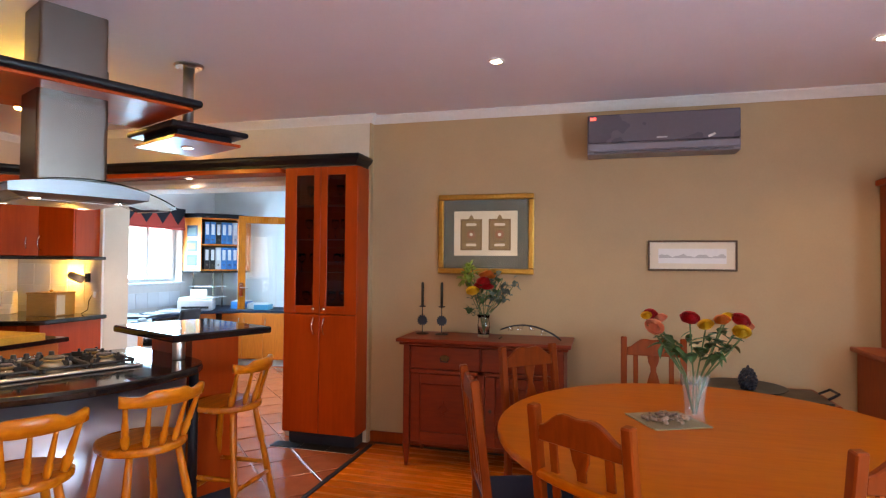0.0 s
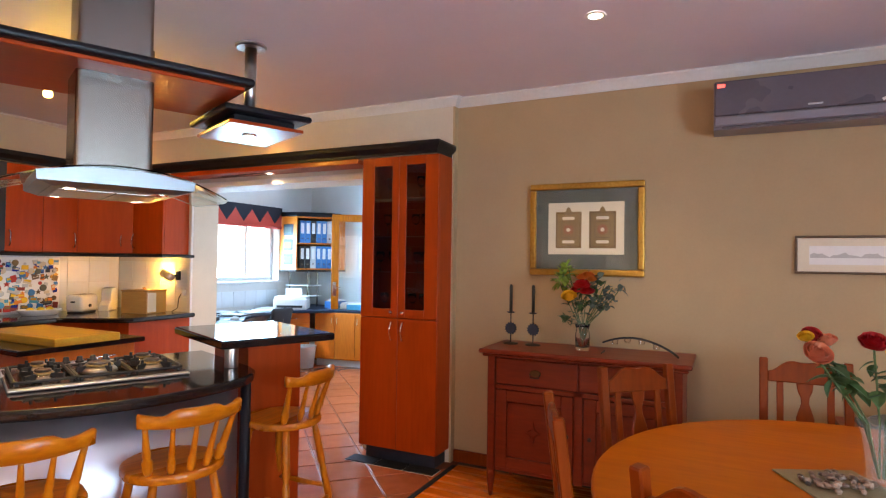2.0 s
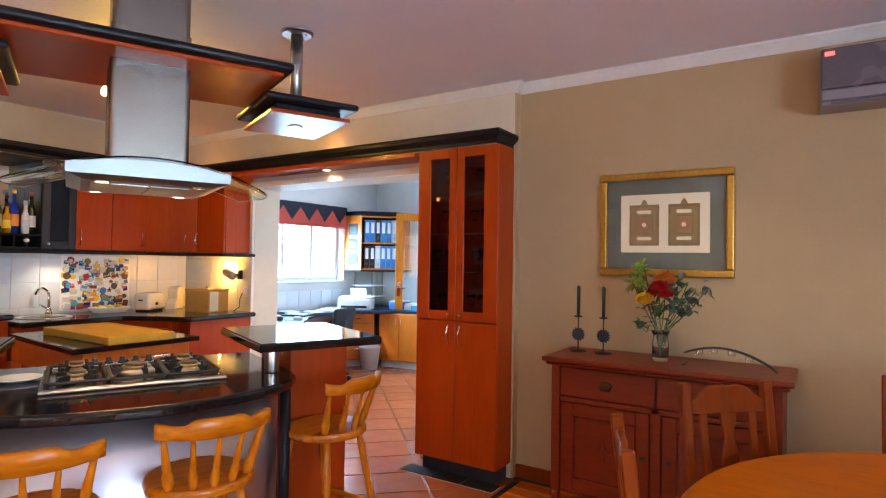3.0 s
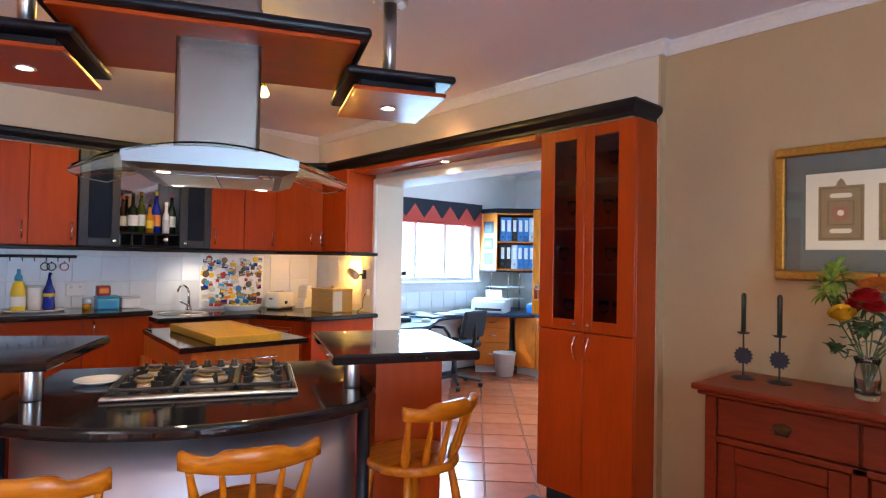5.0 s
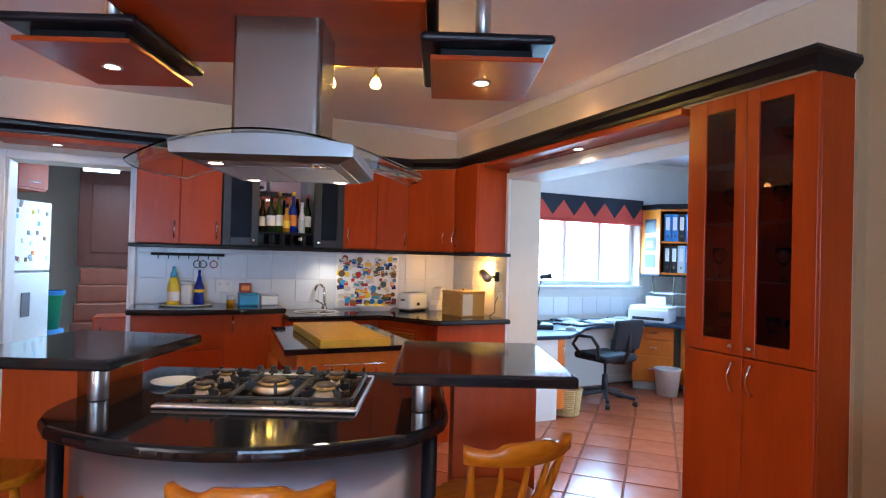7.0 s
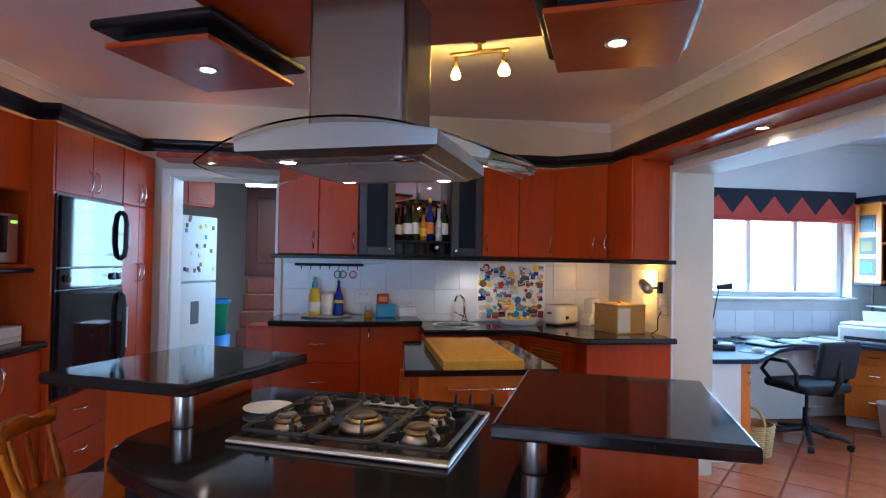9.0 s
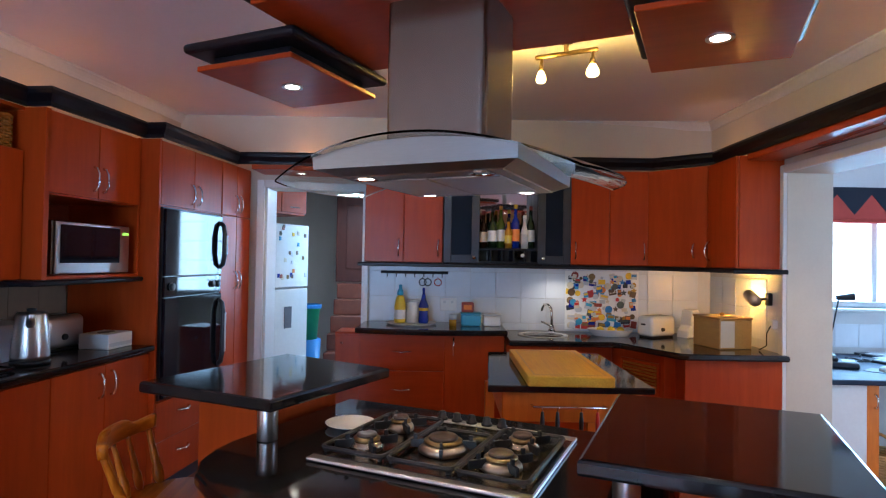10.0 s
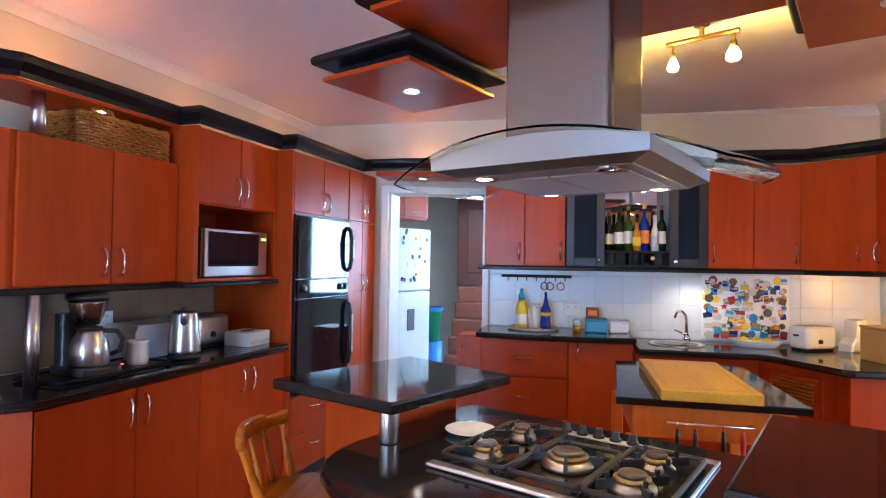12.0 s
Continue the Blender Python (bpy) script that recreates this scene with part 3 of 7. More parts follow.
for k, (x, z) in enumerate(((-1.42, 1.342), (-1.50, 1.342), (-1.72, 1.342), (-1.80, 1.342), (-1.44, 1.612), (-1.53, 1.612), (-1.74, 1.612), (-1.45, 1.042), (-1.55, 1.042), (-1.76, 1.042), (-1.48, 1.882), (-1.75, 1.882))):
    wine_glass(pose(x, 4.53 + 0.02 * (k % 3), z))

# corner and sink wall units; the frame looks out of the wall: x along y, y towards the room
SINK = pose(-4.90, 0, 0, 0, 0, -90)          # local x = -y of the room, local y = +x of the room


def wall_unit(y0, y1, doors, label, group="sink wall units", z0=1.455, z1=2.16, depth=0.30, handle_low=True):
    u = unit("wall_cabinet", SINK @ pose(-y1, 0, 0), label, "wall cabinet", group)
    w = y1 - y0
    part("body", box(0.001, w - 0.001, 0.001, depth - 0.02, z0, z1, 0.002), "cherry", u)
    n = len(doors)
    for k, side in enumerate(doors):
        a, b = w * k / n, w * (k + 1) / n
        hx = a + 0.035 if side == "a" else b - 0.035
        door_panel(u, a, b, z0, z1, depth - 0.018, (hx, z0 + 0.11))
    return u


wall_unit(1.93, 2.515, "aa", "pair of cherry wood wall cabinet doors above the counter")
wall_unit(3.465, 4.04, "ab", "pair of cherry wood wall cabinet doors beside the bottle rack")
# diagonal corner unit and end unit on the return wall
cu = unit("corner_wall_cabinet", None, "diagonal cherry wood corner wall cabinet", "wall cabinet", "sink wall units")
part("body", prism([(-4.899, 4.639), (-4.899, 4.042), (-4.615, 4.042), (-4.30, 4.352), (-4.30, 4.639)], 1.455, 2.16, 0.002, seg=1), "cherry", cu)
part("door", moved(box(0.004, 0.436, -0.020, -0.002, 1.457, 2.158, 0.003), pose(-4.612, 4.044, 0, 0, 0, 44.4)), "cherry", cu)
eu = unit("end_wall_cabinet", pose(-3.90, 4.64, 0, 0, 0, 180), "narrow cherry wood end wall cabinet beside the opening", "wall cabinet", "sink wall units")
part("body", box(0.001, 0.398, 0.001, 0.28, 1.455, 2.16, 0.002), "cherry", eu)
door_panel(eu, 0.0, 0.398, 1.455, 2.16, 0.282, (0.36, 1.57))
bow_handle(cu, pose(-4.35, 4.275, 1.57, 0, 0, -135.6), 0.10)

# dark cabinet with the bottle rack
dk = unit("bottle_cabinet", SINK @ pose(-3.463, 0, 0), "black stained cabinet with glazed side doors and an open bottle niche", "bottle rack")
w = 0.946
for a, b in ((0, 0.018), (0.232, 0.25), (0.676, 0.694), (w - 0.018, w)):
    part("side", box(a, b, 0.012, 0.31, 1.455, 2.16, 0.002), "navy", dk)
part("back", box(0.018, 0.25, 0.001, 0.012, 1.455, 2.16), "navy", dk)
part("back", box(0.676, w, 0.001, 0.012, 1.455, 2.16), "navy", dk)
part("mirror", box(0.25, 0.676, 0.001, 0.012, 1.56, 2.14), "mirror", dk, "mirrored back of the niche")
part("top", box(0.018, w - 0.018, 0.012, 0.31, 2.14, 2.16), "navy", dk)
part("bottom", box(0.018, w - 0.018, 0.012, 0.31, 1.455, 1.473), "navy", dk)
part("shelf", box(0.25, 0.676, 0.012, 0.31, 1.558, 1.572), "navy", dk)
for k in range(1, 5):
    part("divider", box(0.25 + 0.0852 * k - 0.006, 0.25 + 0.0852 * k + 0.006, 0.012, 0.305, 1.473, 1.558), "navy", dk)
for a, b in ((0.0, 0.25), (0.676, w)):
    fr = bmesh.new()
    box(a + 0.003, a + 0.06, 0.312, 0.33, 1.458, 2.157, 0.003, fr)
    box(b - 0.06, b - 0.003, 0.312, 0.33, 1.458, 2.157, 0.003, fr)
    box(a + 0.06, b - 0.06, 0.312, 0.33, 1.458, 1.52, 0.003, fr)
    box(a + 0.06, b - 0.06, 0.312, 0.33, 2.095, 2.157, 0.003, fr)
    g = part("glazed_door", fr, "navy_matt", dk, "dark blue framed glass door")
    part("pane", box(a + 0.06, b - 0.06, 0.318, 0.322, 1.52, 2.095), "navy_glass", g, "dark blue tinted glass")
    kx = a + 0.04 if a > 0.3 else b - 0.04
    part("knob", moved(lathe([(0, 0), (0.007, 0), (0.007, 0.01), (0.013, 0.016), (0.012, 0.022), (0, 0.025)], 12), pose(kx, 0.33, 1.50, -90, 0, 0)), "chrome", g)

# black crown and light rail along the units
crown_path = [(-1.29, 4.63), (-1.29, 4.40), (-4.28, 4.40), (-4.36, 4.32), (-4.58, 4.06), (-4.58, 1.93), (-4.58, 1.07)]
l_tower, l_mw, l_bask = 0.01, -0.09, -0.215
lp = [LEFT @ Vector(p) for p in ((-2.62, l_tower + 0.01, 0), (-1.69, l_tower + 0.01, 0), (-1.69, l_mw, 0), (-0.98, l_mw, 0), (-0.98, l_bask, 0), (-0.15, l_bask, 0), (0.12, l_bask - 0.22, 0))]
bm = sweep([(x, y) for x, y in crown_path] + [(p.x, p.y) for p in lp], [(-o, h) for o, h in CROWN])
cr = tagged(part("crown_moulding", bm, "navy"), "black stained crown moulding along the top of the kitchen units", "moulding")
RAIL = [(0.0, 1.425), (0.024, 1.425), (0.030, 1.43), (0.030, 1.447), (0.024, 1.453), (0.0, 1.453)]
bm = sweep([(-3.885, 4.64), (-3.885, 4.335), (-4.28, 4.335), (-4.58, 4.05), (-4.58, 1.92), (-4.895, 1.92)], [(-o, h) for o, h in RAIL])
bm = prism([(-4.895, 4.635), (-4.895, 1.925), (-4.585, 1.925), (-4.585, 4.05), (-4.285, 4.34), (-3.89, 4.34), (-3.89, 4.635)], 1.44, 1.453, bm=bm)
tagged(part("light_rail", bm, "navy"), "black light rail under the wall cabinets", "moulding")
# board over the scullery doorway
db = thing("door_pelmet", None, "cherry wood pelmet over the scullery doorway", "pelmet")
part("board", box(-4.87, -4.585, 1.08, 1.925, 2.13, 2.165, 0.003), "cherry_h", db)
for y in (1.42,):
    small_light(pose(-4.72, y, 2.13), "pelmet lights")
    lamp("pelmet_spot", "SPOT", 10, WARM, pose(-4.72, y, 2.11), 0.02, spot=130, blend=0.7)
    # warm light that this halogen spot leaks upwards
    lamp("crown_glow", "POINT", 1.1, (1.0, 0.42, 0.12), pose(-4.74, y, 2.30), 0.03)
# The second lamp is added over the corner unit, where no spot sits.
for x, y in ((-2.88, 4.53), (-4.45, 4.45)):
    lamp("crown_glow", "POINT", 0.9, (1.0, 0.50, 0.16), pose(x, y, 2.31), 0.03)


# ---- kitchen: the island ----
def rounded(pts, r, n=5):
    """A polygon with its corners rounded."""
    out = []
    for k, p in enumerate(pts):
        p, a, b = Vector(p), Vector(pts[k - 1]), Vector(pts[(k + 1) % len(pts)])
        da, db = (a - p).normalized(), (b - p).normalized()
        s, e = p + da * r, p + db * r
        for j in range(n + 1):
            t = j / n
            q = s * (1 - t) ** 2 + p * 2 * t * (1 - t) + e * t ** 2
            out.append((q.x, q.y))
    return out


isl = thing("island", ISLE, "kitchen island with bowed black granite top and steel front", "kitchen island")
front = [(u, -0.648 + 0.40 * (u / 0.66) ** 2 * 0.62) for u in [-0.52 + 1.04 * k / 12 for k in range(13)]]
outline = [(-0.62, 0.40)] + [(-0.635, -0.16), (-0.638, -0.24), (-0.625, -0.33), (-0.585, -0.42)] + front + [(0.585, -0.42), (0.63, -0.33), (0.645, -0.24), (0.642, -0.16)] + [(0.62, 0.40)]
part("worktop", prism(outline, 0.858, 0.90, 0.014, seg=3), "granite", isl, "polished black granite worktop")
cur = [(u, -0.50 + 0.32 * (u / 0.56) ** 2 * 0.62) for u in [-0.56 + 1.12 * k / 16 for k in range(17)]]
part("front_panel", prism(cur + [(0.56, -0.28), (-0.56, -0.28)][::1], 0.10, 0.857), "steel_sheet", isl, "curved brushed steel front", True)
part("carcass", box(-0.50, 0.50, -0.27, 0.38, 0.10, 0.857), "cherry", isl)
part("plinth", box(-0.50, 0.50, -0.24, 0.34, 0.0, 0.099), "navy_matt", isl)
for u in (-0.585, 0.585):
    part("leg", lathe([(0.0, 0), (0.024, 0), (0.024, 0.857), (0, 0.857)], 16, (u, -0.33, 0)), "navy", isl, "black painted round leg", True)


def breakfast_bar(pts, base, post, label):
    t = thing("breakfast_bar", ISLE, label, "breakfast bar", "raised bars of the island")
    part("bar_top", prism(pts, 1.005, 1.045, 0.009, seg=2), "granite", t, "polished black granite slab")
    part("base", prism(base, 0.10, 1.004, 0.003, seg=1), "cherry", t)
    part("plinth", prism([(x * 0.97, y * 0.95) for x, y in base], 0.0, 0.099), "navy_matt", t)
    part("post", lathe([(0, 0.901), (0.031, 0.901), (0.032, 0.905), (0.032, 1.000), (0.031, 1.004), (0, 1.004)], 24, (post[0], post[1], 0)), "steel_bright", t, "short brushed steel post", True)
    return t


breakfast_bar([(0.462, -0.345), (1.05, -0.335), (1.035, 0.385), (0.455, 0.37)], [(0.665, -0.15), (0.95, -0.15), (0.95, 0.34), (0.665, 0.34)], (0.553, -0.225),
              "raised black granite breakfast bar on a cherry wood base")
breakfast_bar([(-1.045, -0.255), (-0.475, -0.255), (-0.425, 0.378), (-0.995, 0.455)], [(-0.93, -0.10), (-0.665, -0.10), (-0.665, 0.36), (-0.90, 0.38)], (-0.54, -0.19),
              "raised black granite breakfast bar next to the oven side")

# gas hob
hob = thing("gas_hob", ISLE @ pose(0.02, -0.02, 0.901), "stainless steel gas hob with five burners and black pan supports", "hob")
part("tray", box(-0.335, 0.325, -0.272, 0.278, 0.0, 0.012, 0.006, seg=2), "steel_bright", hob)
# Steel toned dark for the shadow and black reflections between the burners.
part("inner_tray", box(-0.33, 0.32, -0.24, 0.222, 0.0122, 0.0145, 0.001), "hob_tray", hob)
part("control_strip", box(-0.19, 0.20, 0.226, 0.262, 0.0122, 0.018, 0.002), "steel_bright", hob)


def burner(x, y, r):
    """A flared steel cup with a brass flame ring and a dark cap."""
    b = part("burner", lathe([(0, 0.0), (r * 1.25, 0.0), (r * 1.42, 0.006), (r * 1.38, 0.016), (r * 1.15, 0.026), (r * 1.0, 0.028), (r * 0.9, 0.024), (0, 0.024)], 28, (x, y, 0.0146)), "burner_steel", hob, "flared steel burner cup", True)
    part("flame_ring", lathe([(r * 0.6, 0.0242), (r * 1.08, 0.029), (r * 1.12, 0.034), (r * 0.95, 0.039), (r * 0.6, 0.039)], 28, (x, y, 0.0146)), "burner_brass", b, "worn brass flame ring", True)
    part("cap", lathe([(0, 0.039), (r * 0.82, 0.039), (r * 0.85, 0.044), (r * 0.76, 0.049), (r * 0.4, 0.047), (0, 0.048)], 24, (x, y, 0.0146)), "burner_cap", b, "dark burner cap", True)


M["burner_steel"] = mat("heat_stained_steel", (0.62, 0.53, 0.40), (0.42, 0.34, 0.24), 0.28, 1.0, scale=40, big=0.5)
M["burner_brass"] = mat("worn_brass", (0.40, 0.28, 0.12), (0.20, 0.13, 0.05), 0.32, 1.0, scale=60)
M["burner_cap"] = mat("brown_enamel_cap", (0.07, 0.045, 0.032), (0.035, 0.022, 0.016), 0.3, scale=60)
RINGS = [(-0.212, -0.14, 0.036), (-0.212, 0.07, 0.031), (0.0, -0.06, 0.052), (0.198, -0.12, 0.042), (0.203, 0.065, 0.036)]
for x, y, r in RINGS:
    burner(x, y, r)
for x, hw in ((-0.212, 0.102), (0.0, 0.098), (0.205, 0.098)):
    g = bmesh.new()
    loop = rounded([(x - hw, -0.225), (x + hw, -0.225), (x + hw, 0.19 if x else 0.10), (x - hw, 0.19 if x else 0.10)], 0.025, 4)
    tube([(px, py, 0.030) for px, py in loop + loop[:1]], 0.0072, 6, g)
    for bx, by, r in RINGS:
        if abs(bx - x) > 0.03:
            continue
        for k in range(4):
            fin = box(r * 0.95, min(r + 0.058, 0.096), -0.0048, 0.0048, 0.026, 0.050, 0.001)
            box(r * 1.45, r * 1.45 + 0.012, -0.004, 0.004, 0.026, 0.066, 0.001, fin)
            moved(fin, pose(bx, by, 0, 0, 0, 90 * k + (45 if x else 20)))
            me_ = bpy.data.meshes.new("fin")
            fin.to_mesh(me_)
            fin.free()
            g.from_mesh(me_)
            bpy.data.meshes.remove(me_)
    for px in (x - hw + 0.012, x + hw - 0.012):
        for py in (-0.215, 0.18 if x else 0.09):
            box(px - 0.006, px + 0.006, py - 0.006, py + 0.006, 0.0146, 0.030, 0.002, g)
    part("pan_support", g, "iron", hob, "black cast iron pan support")
for k in range(5):
    part("knob", lathe([(0, 0.0), (0.019, 0.0), (0.019, 0.006), (0.014, 0.009), (0.012, 0.026), (0.009, 0.029), (0, 0.029)], 16, (-0.14 + 0.055 * k, 0.244, 0.0182)), "black", hob, "black control knob", True)

pl = part("plate", moved(lathe([(0, 0.002), (0.042, 0.002), (0.047, 0.0), (0.051, 0.002), (0.084, 0.013), (0.086, 0.016), (0.082, 0.016), (0.05, 0.006), (0, 0.006)], 32), pose(-2.30, 2.225, 0.9005)), "enamel", None, "", True)
tagged(pl, "cream white dinner plate beside the hob", "plate")

# cooker hood
hood = thing("cooker_hood", ISLE @ pose(0.036, -0.105, 0), "stainless steel island cooker hood with a curved glass canopy", "cooker hood")
part("duct", prism(rounded([(-0.150, -0.12), (0.150, -0.12), (0.150, 0.13), (-0.150, 0.13)], 0.022, 5), 1.785, 2.345), "steel", hood, "brushed steel chimney", False)
part("upper_duct", prism(rounded([(-0.145, -0.115), (0.145, -0.115), (0.145, 0.125), (-0.145, 0.125)], 0.022, 5), 2.345, CEIL - 0.001), "steel", hood, "brushed steel chimney", False)
hb = bmesh.new()
rows = [(-0.235, 0.235, -0.215, 0.285, 1.698), (-0.237, 0.237, -0.217, 0.287, 1.701), (-0.286, 0.286, -0.262, 0.298, 1.716), (-0.288, 0.288, -0.265, 0.300, 1.752)]
rings = []
for x0, x1, y0, y1, z in rows:
    ring = []
    n = 12
    for k in range(n + 1):
        x = x0 + (x1 - x0) * k / n
        lift = 0.030 * (1 - (2 * k / n - 1) ** 2) if z > 1.75 else 0
        ring.append(hb.verts.new((x, y0, z + lift)))
    for k in range(n + 1):
        x = x1 - (x1 - x0) * k / n
        lift = 0.030 * (1 - (2 * k / n - 1) ** 2) if z > 1.75 else 0
        ring.append(hb.verts.new((x, y1, z + lift)))
    rings.append(ring)
for a, b in zip(rings, rings[1:]):
    for j in range(len(a)):
        i = (j + 1) % len(a)
        hb.faces.new((a[j], a[i], b[i], b[j]))
hb.faces.new(rings[0])
n = 12
for k in range(n):
    hb.faces.new((rings[-1][k], rings[-1][k + 1], rings[-1][2 * n - k], rings[-1][2 * n + 1 - k]))
bmesh.ops.recalc_face_normals(hb, faces=hb.faces[:])
part("body", hb, "hood_steel", hood, "brushed steel hood body")
for a, b in ((-0.205, -0.003), (0.003, 0.205)):
    part("filter", box(a, b, -0.145, 0.205, 1.692, 1.6975, 0.002), "steel_bright", hood, "metal grease filter")
for x, y in ((-0.168, -0.183), (-0.174, 0.228), (0.162, 0.245), (0.172, -0.188)):
    part("rim", lathe([(0.022, 1.6975), (0.034, 1.6975), (0.034, 1.693), (0.022, 1.695)], 20, (x, y, 0)), "chrome", hood)
    if (x, y) != (0.172, -0.188):
        part("bulb", lathe([(0, 1.695), (0.022, 1.695), (0.022, 1.6972), (0, 1.6972)], 16, (x, y, 0)), "lamp_on", hood, "lit halogen bulb")
gl = bmesh.new()
n, mrow, T = 32, 8, 0.006
sheets = []
for down in (0, T):
    grid = []
    for k in range(n + 1):
        q = 2 * k / n - 1
        row = []
        for j in range(mrow + 1):
            w = 2 * j / mrow - 1
            x = q * (0.432 + 0.062 * (1 - w * w))
            half = 0.285 * (1 - 0.14 * abs(q) ** 3)
            y = w * half - (0.02 * (1 - q * q) if w < 0 else 0.03) * abs(w)
            row.append(gl.verts.new((x, y, 1.791 - 0.094 * q * q - down)))
        grid.append(row)
    sheets.append(grid)
for g_, flip in zip(sheets, (1, -1)):
    for k in range(n):
        for j in range(mrow):
            gl.faces.new((g_[k][j], g_[k + 1][j], g_[k + 1][j + 1], g_[k][j + 1])[::flip])
edge = [(k, 0) for k in range(n)] + [(n, j) for j in range(mrow)] + [(k, mrow) for k in range(n, 0, -1)] + [(0, j) for j in range(mrow, 0, -1)]
for (k0, j0), (k1, j1) in zip(edge, edge[1:] + edge[:1]):
    gl.faces.new((sheets[0][k0][j0], sheets[1][k0][j0], sheets[1][k1][j1], sheets[0][k1][j1]))
bmesh.ops.recalc_face_normals(gl, faces=gl.faces[:])
for e in gl.edges:
    e.smooth = len(e.link_faces) == 2 and e.calc_face_angle(0) < 0.6
hg = part("glass_canopy", gl, "hoodglass", hood, "curved clear glass canopy", True)
hg.visible_shadow = False
hm = ISLE @ pose(0.036, -0.105, 0)
for x, y in ((-0.168, -0.183), (-0.174, 0.228), (0.162, 0.245)):
    lamp("hood_spot", "SPOT", 4.5, WHITE, hm @ pose(x, y, 1.685), 0.02, spot=110, blend=0.7)

# hanging canopies over the island
can = thing("hanging_canopy", ISLE @ pose(0.025, -0.06, 0), "large cherry wood panel with a black rounded rim", "ceiling canopy")
part("panel", box(-0.51, 0.51, -0.31, 0.33, 2.205, 2.222, 0.003), "cherry_h", can)
part("rim", box(-0.55, 0.55, -0.345, 0.36, 2.2225, 2.262, 0.017, seg=3), "navy", can, "black stained rounded slab")


def sub_canopy(u, v, label):
    t = thing("light_canopy", ISLE @ pose(u, v, 0), label, "ceiling light", "stepped light canopies")
    part("panel", box(-0.20, 0.20, -0.255, 0.255, 2.105, 2.123, 0.003), "cherry_h", t)
    part("block", box(-0.165, 0.165, -0.215, 0.215, 2.1235, 2.16, 0.003), "navy", t, "black stained block")
    part("slab", box(-0.235, 0.235, -0.29, 0.29, 2.1605, 2.194, 0.015, seg=3), "navy", t, "black rounded slab")
    part("pole", lathe([(0, 2.1945), (0.032, 2.1945), (0.032, CEIL - 0.016), (0, CEIL - 0.016)], 24), "steel_bright", t, "brushed steel tube", True)
    part("flange", lathe([(0, CEIL - 0.018), (0.075, CEIL - 0.018), (0.085, CEIL - 0.010), (0.085, CEIL - 0.001), (0, CEIL - 0.001)], 28, (0, 0, 0)), "steel_bright", t, "round ceiling flange")
    for a in range(4):
        part("screw", lathe([(0, CEIL - 0.022), (0.006, CEIL - 0.022), (0.006, CEIL - 0.018), (0, CEIL - 0.018)], 8, (0.058 * math.cos(a * 1.571 + 0.6), 0.058 * math.sin(a * 1.571 + 0.6), 0)), "chrome", t)
    part("lamp_rim", lathe([(0.026, 2.1045), (0.038, 2.1045), (0.038, 2.099), (0.026, 2.101)], 20), "steel_bright", t)
    part("bulb", lathe([(0, 2.101), (0.026, 2.101), (0.026, 2.1043), (0, 2.1043)], 16), "lamp_on", t, "lit halogen bulb")
    lamp("canopy_spot", "SPOT", 9, WHITE, ISLE @ pose(u, v, 2.09), 0.02, spot=110, blend=0.7)


sub_canopy(-0.668, 0.049, "stepped cherry and black light canopy on the oven side")
sub_canopy(0.748, 0.111, "stepped cherry and black light canopy on the office side")

# ceiling spotlight bar behind the hood
sbm = pose(-3.233, 3.137, CEIL - 0.03, 0, 0, 63.4)
sb = thing("spotlight_bar", sbm, "dark bronze ceiling bar with lit reflector spotlights", "spotlight")
part("bar", box(-0.163, 0.163, -0.012, 0.012, -0.045, -0.025, 0.005), "bronze", sb)
part("ceiling_mount", lathe([(0, -0.025), (0.012, -0.025), (0.012, 0.015), (0.035, 0.02), (0.035, 0.029), (0, 0.029)], 18), "bronze", sb)
for u, s in ((-0.128, 0.8), (0.137, 1.0)):
    part("stem", tube([(u, 0, -0.044), (u, -0.004, -0.062), (u, -0.008, -0.085)], 0.008, 10), "bronze", sb)
    part("socket", lathe([(0, 0.0), (0.014 * s, 0.0), (0.018 * s, -0.03), (0, -0.03)], 16, (u, -0.008, -0.08)), "bronze", sb, "bronze bulb holder", True)
    part("bulb", lathe([(0, 0.0), (0.016 * s, -0.001), (0.030 * s, -0.028), (0.033 * s, -0.045), (0.026 * s, -0.058), (0, -0.064)], 18, (u, -0.008, -0.111)), "bulb", sb, "lit yellow reflector bulb", True)
    lamp("spot_bulb", "POINT", 13.5, (1.0, 0.60, 0.09), sbm @ pose(u, -0.055, -0.165), 0.03)


# ---- kitchen: oven wall and coffee counter ----
def left_unit(name, label, category, x=0.0):
    return thing(name, LEFT @ pose(x, 0, 0), label, category)


tw = left_unit("oven_tower", "tall cherry wood housing around the built-in ovens", "cabinet")
part("side", box(-1.715, -1.695, -0.57, 0.0, 0.10, 2.165, 0.002), "cherry", tw)
part("body", box(-2.44, -1.716, -0.57, -0.02, 0.10, 2.165, 0.002), "cherry", tw)
part("plinth", box(-2.44, -1.70, -0.55, -0.06, 0.0, 0.099), "navy_matt", tw)
for a, b, hx in ((-2.078, -1.718, -2.04), (-2.438, -2.078, -2.116)):
    door_panel(tw, a, b, 1.775, 2.16, -0.018, (hx, 1.87))
for z0, z1 in ((0.11, 0.36), (0.36, 0.60)):
    dr = door_panel(tw, -2.438, -1.718, z0, z1, -0.018, None, "cherry", "drawer")
    bow_handle(dr, pose(-2.0, 0.0, (z0 + z1) / 2 + 0.03, 0, 90, 0), 0.13)
ov = left_unit("built_in_oven", "black glass built-in double oven with knobs and long handles", "oven")
part("frame", box(-2.425, -1.73, -0.019, 0.004, 0.61, 1.765, 0.003), "black", ov)
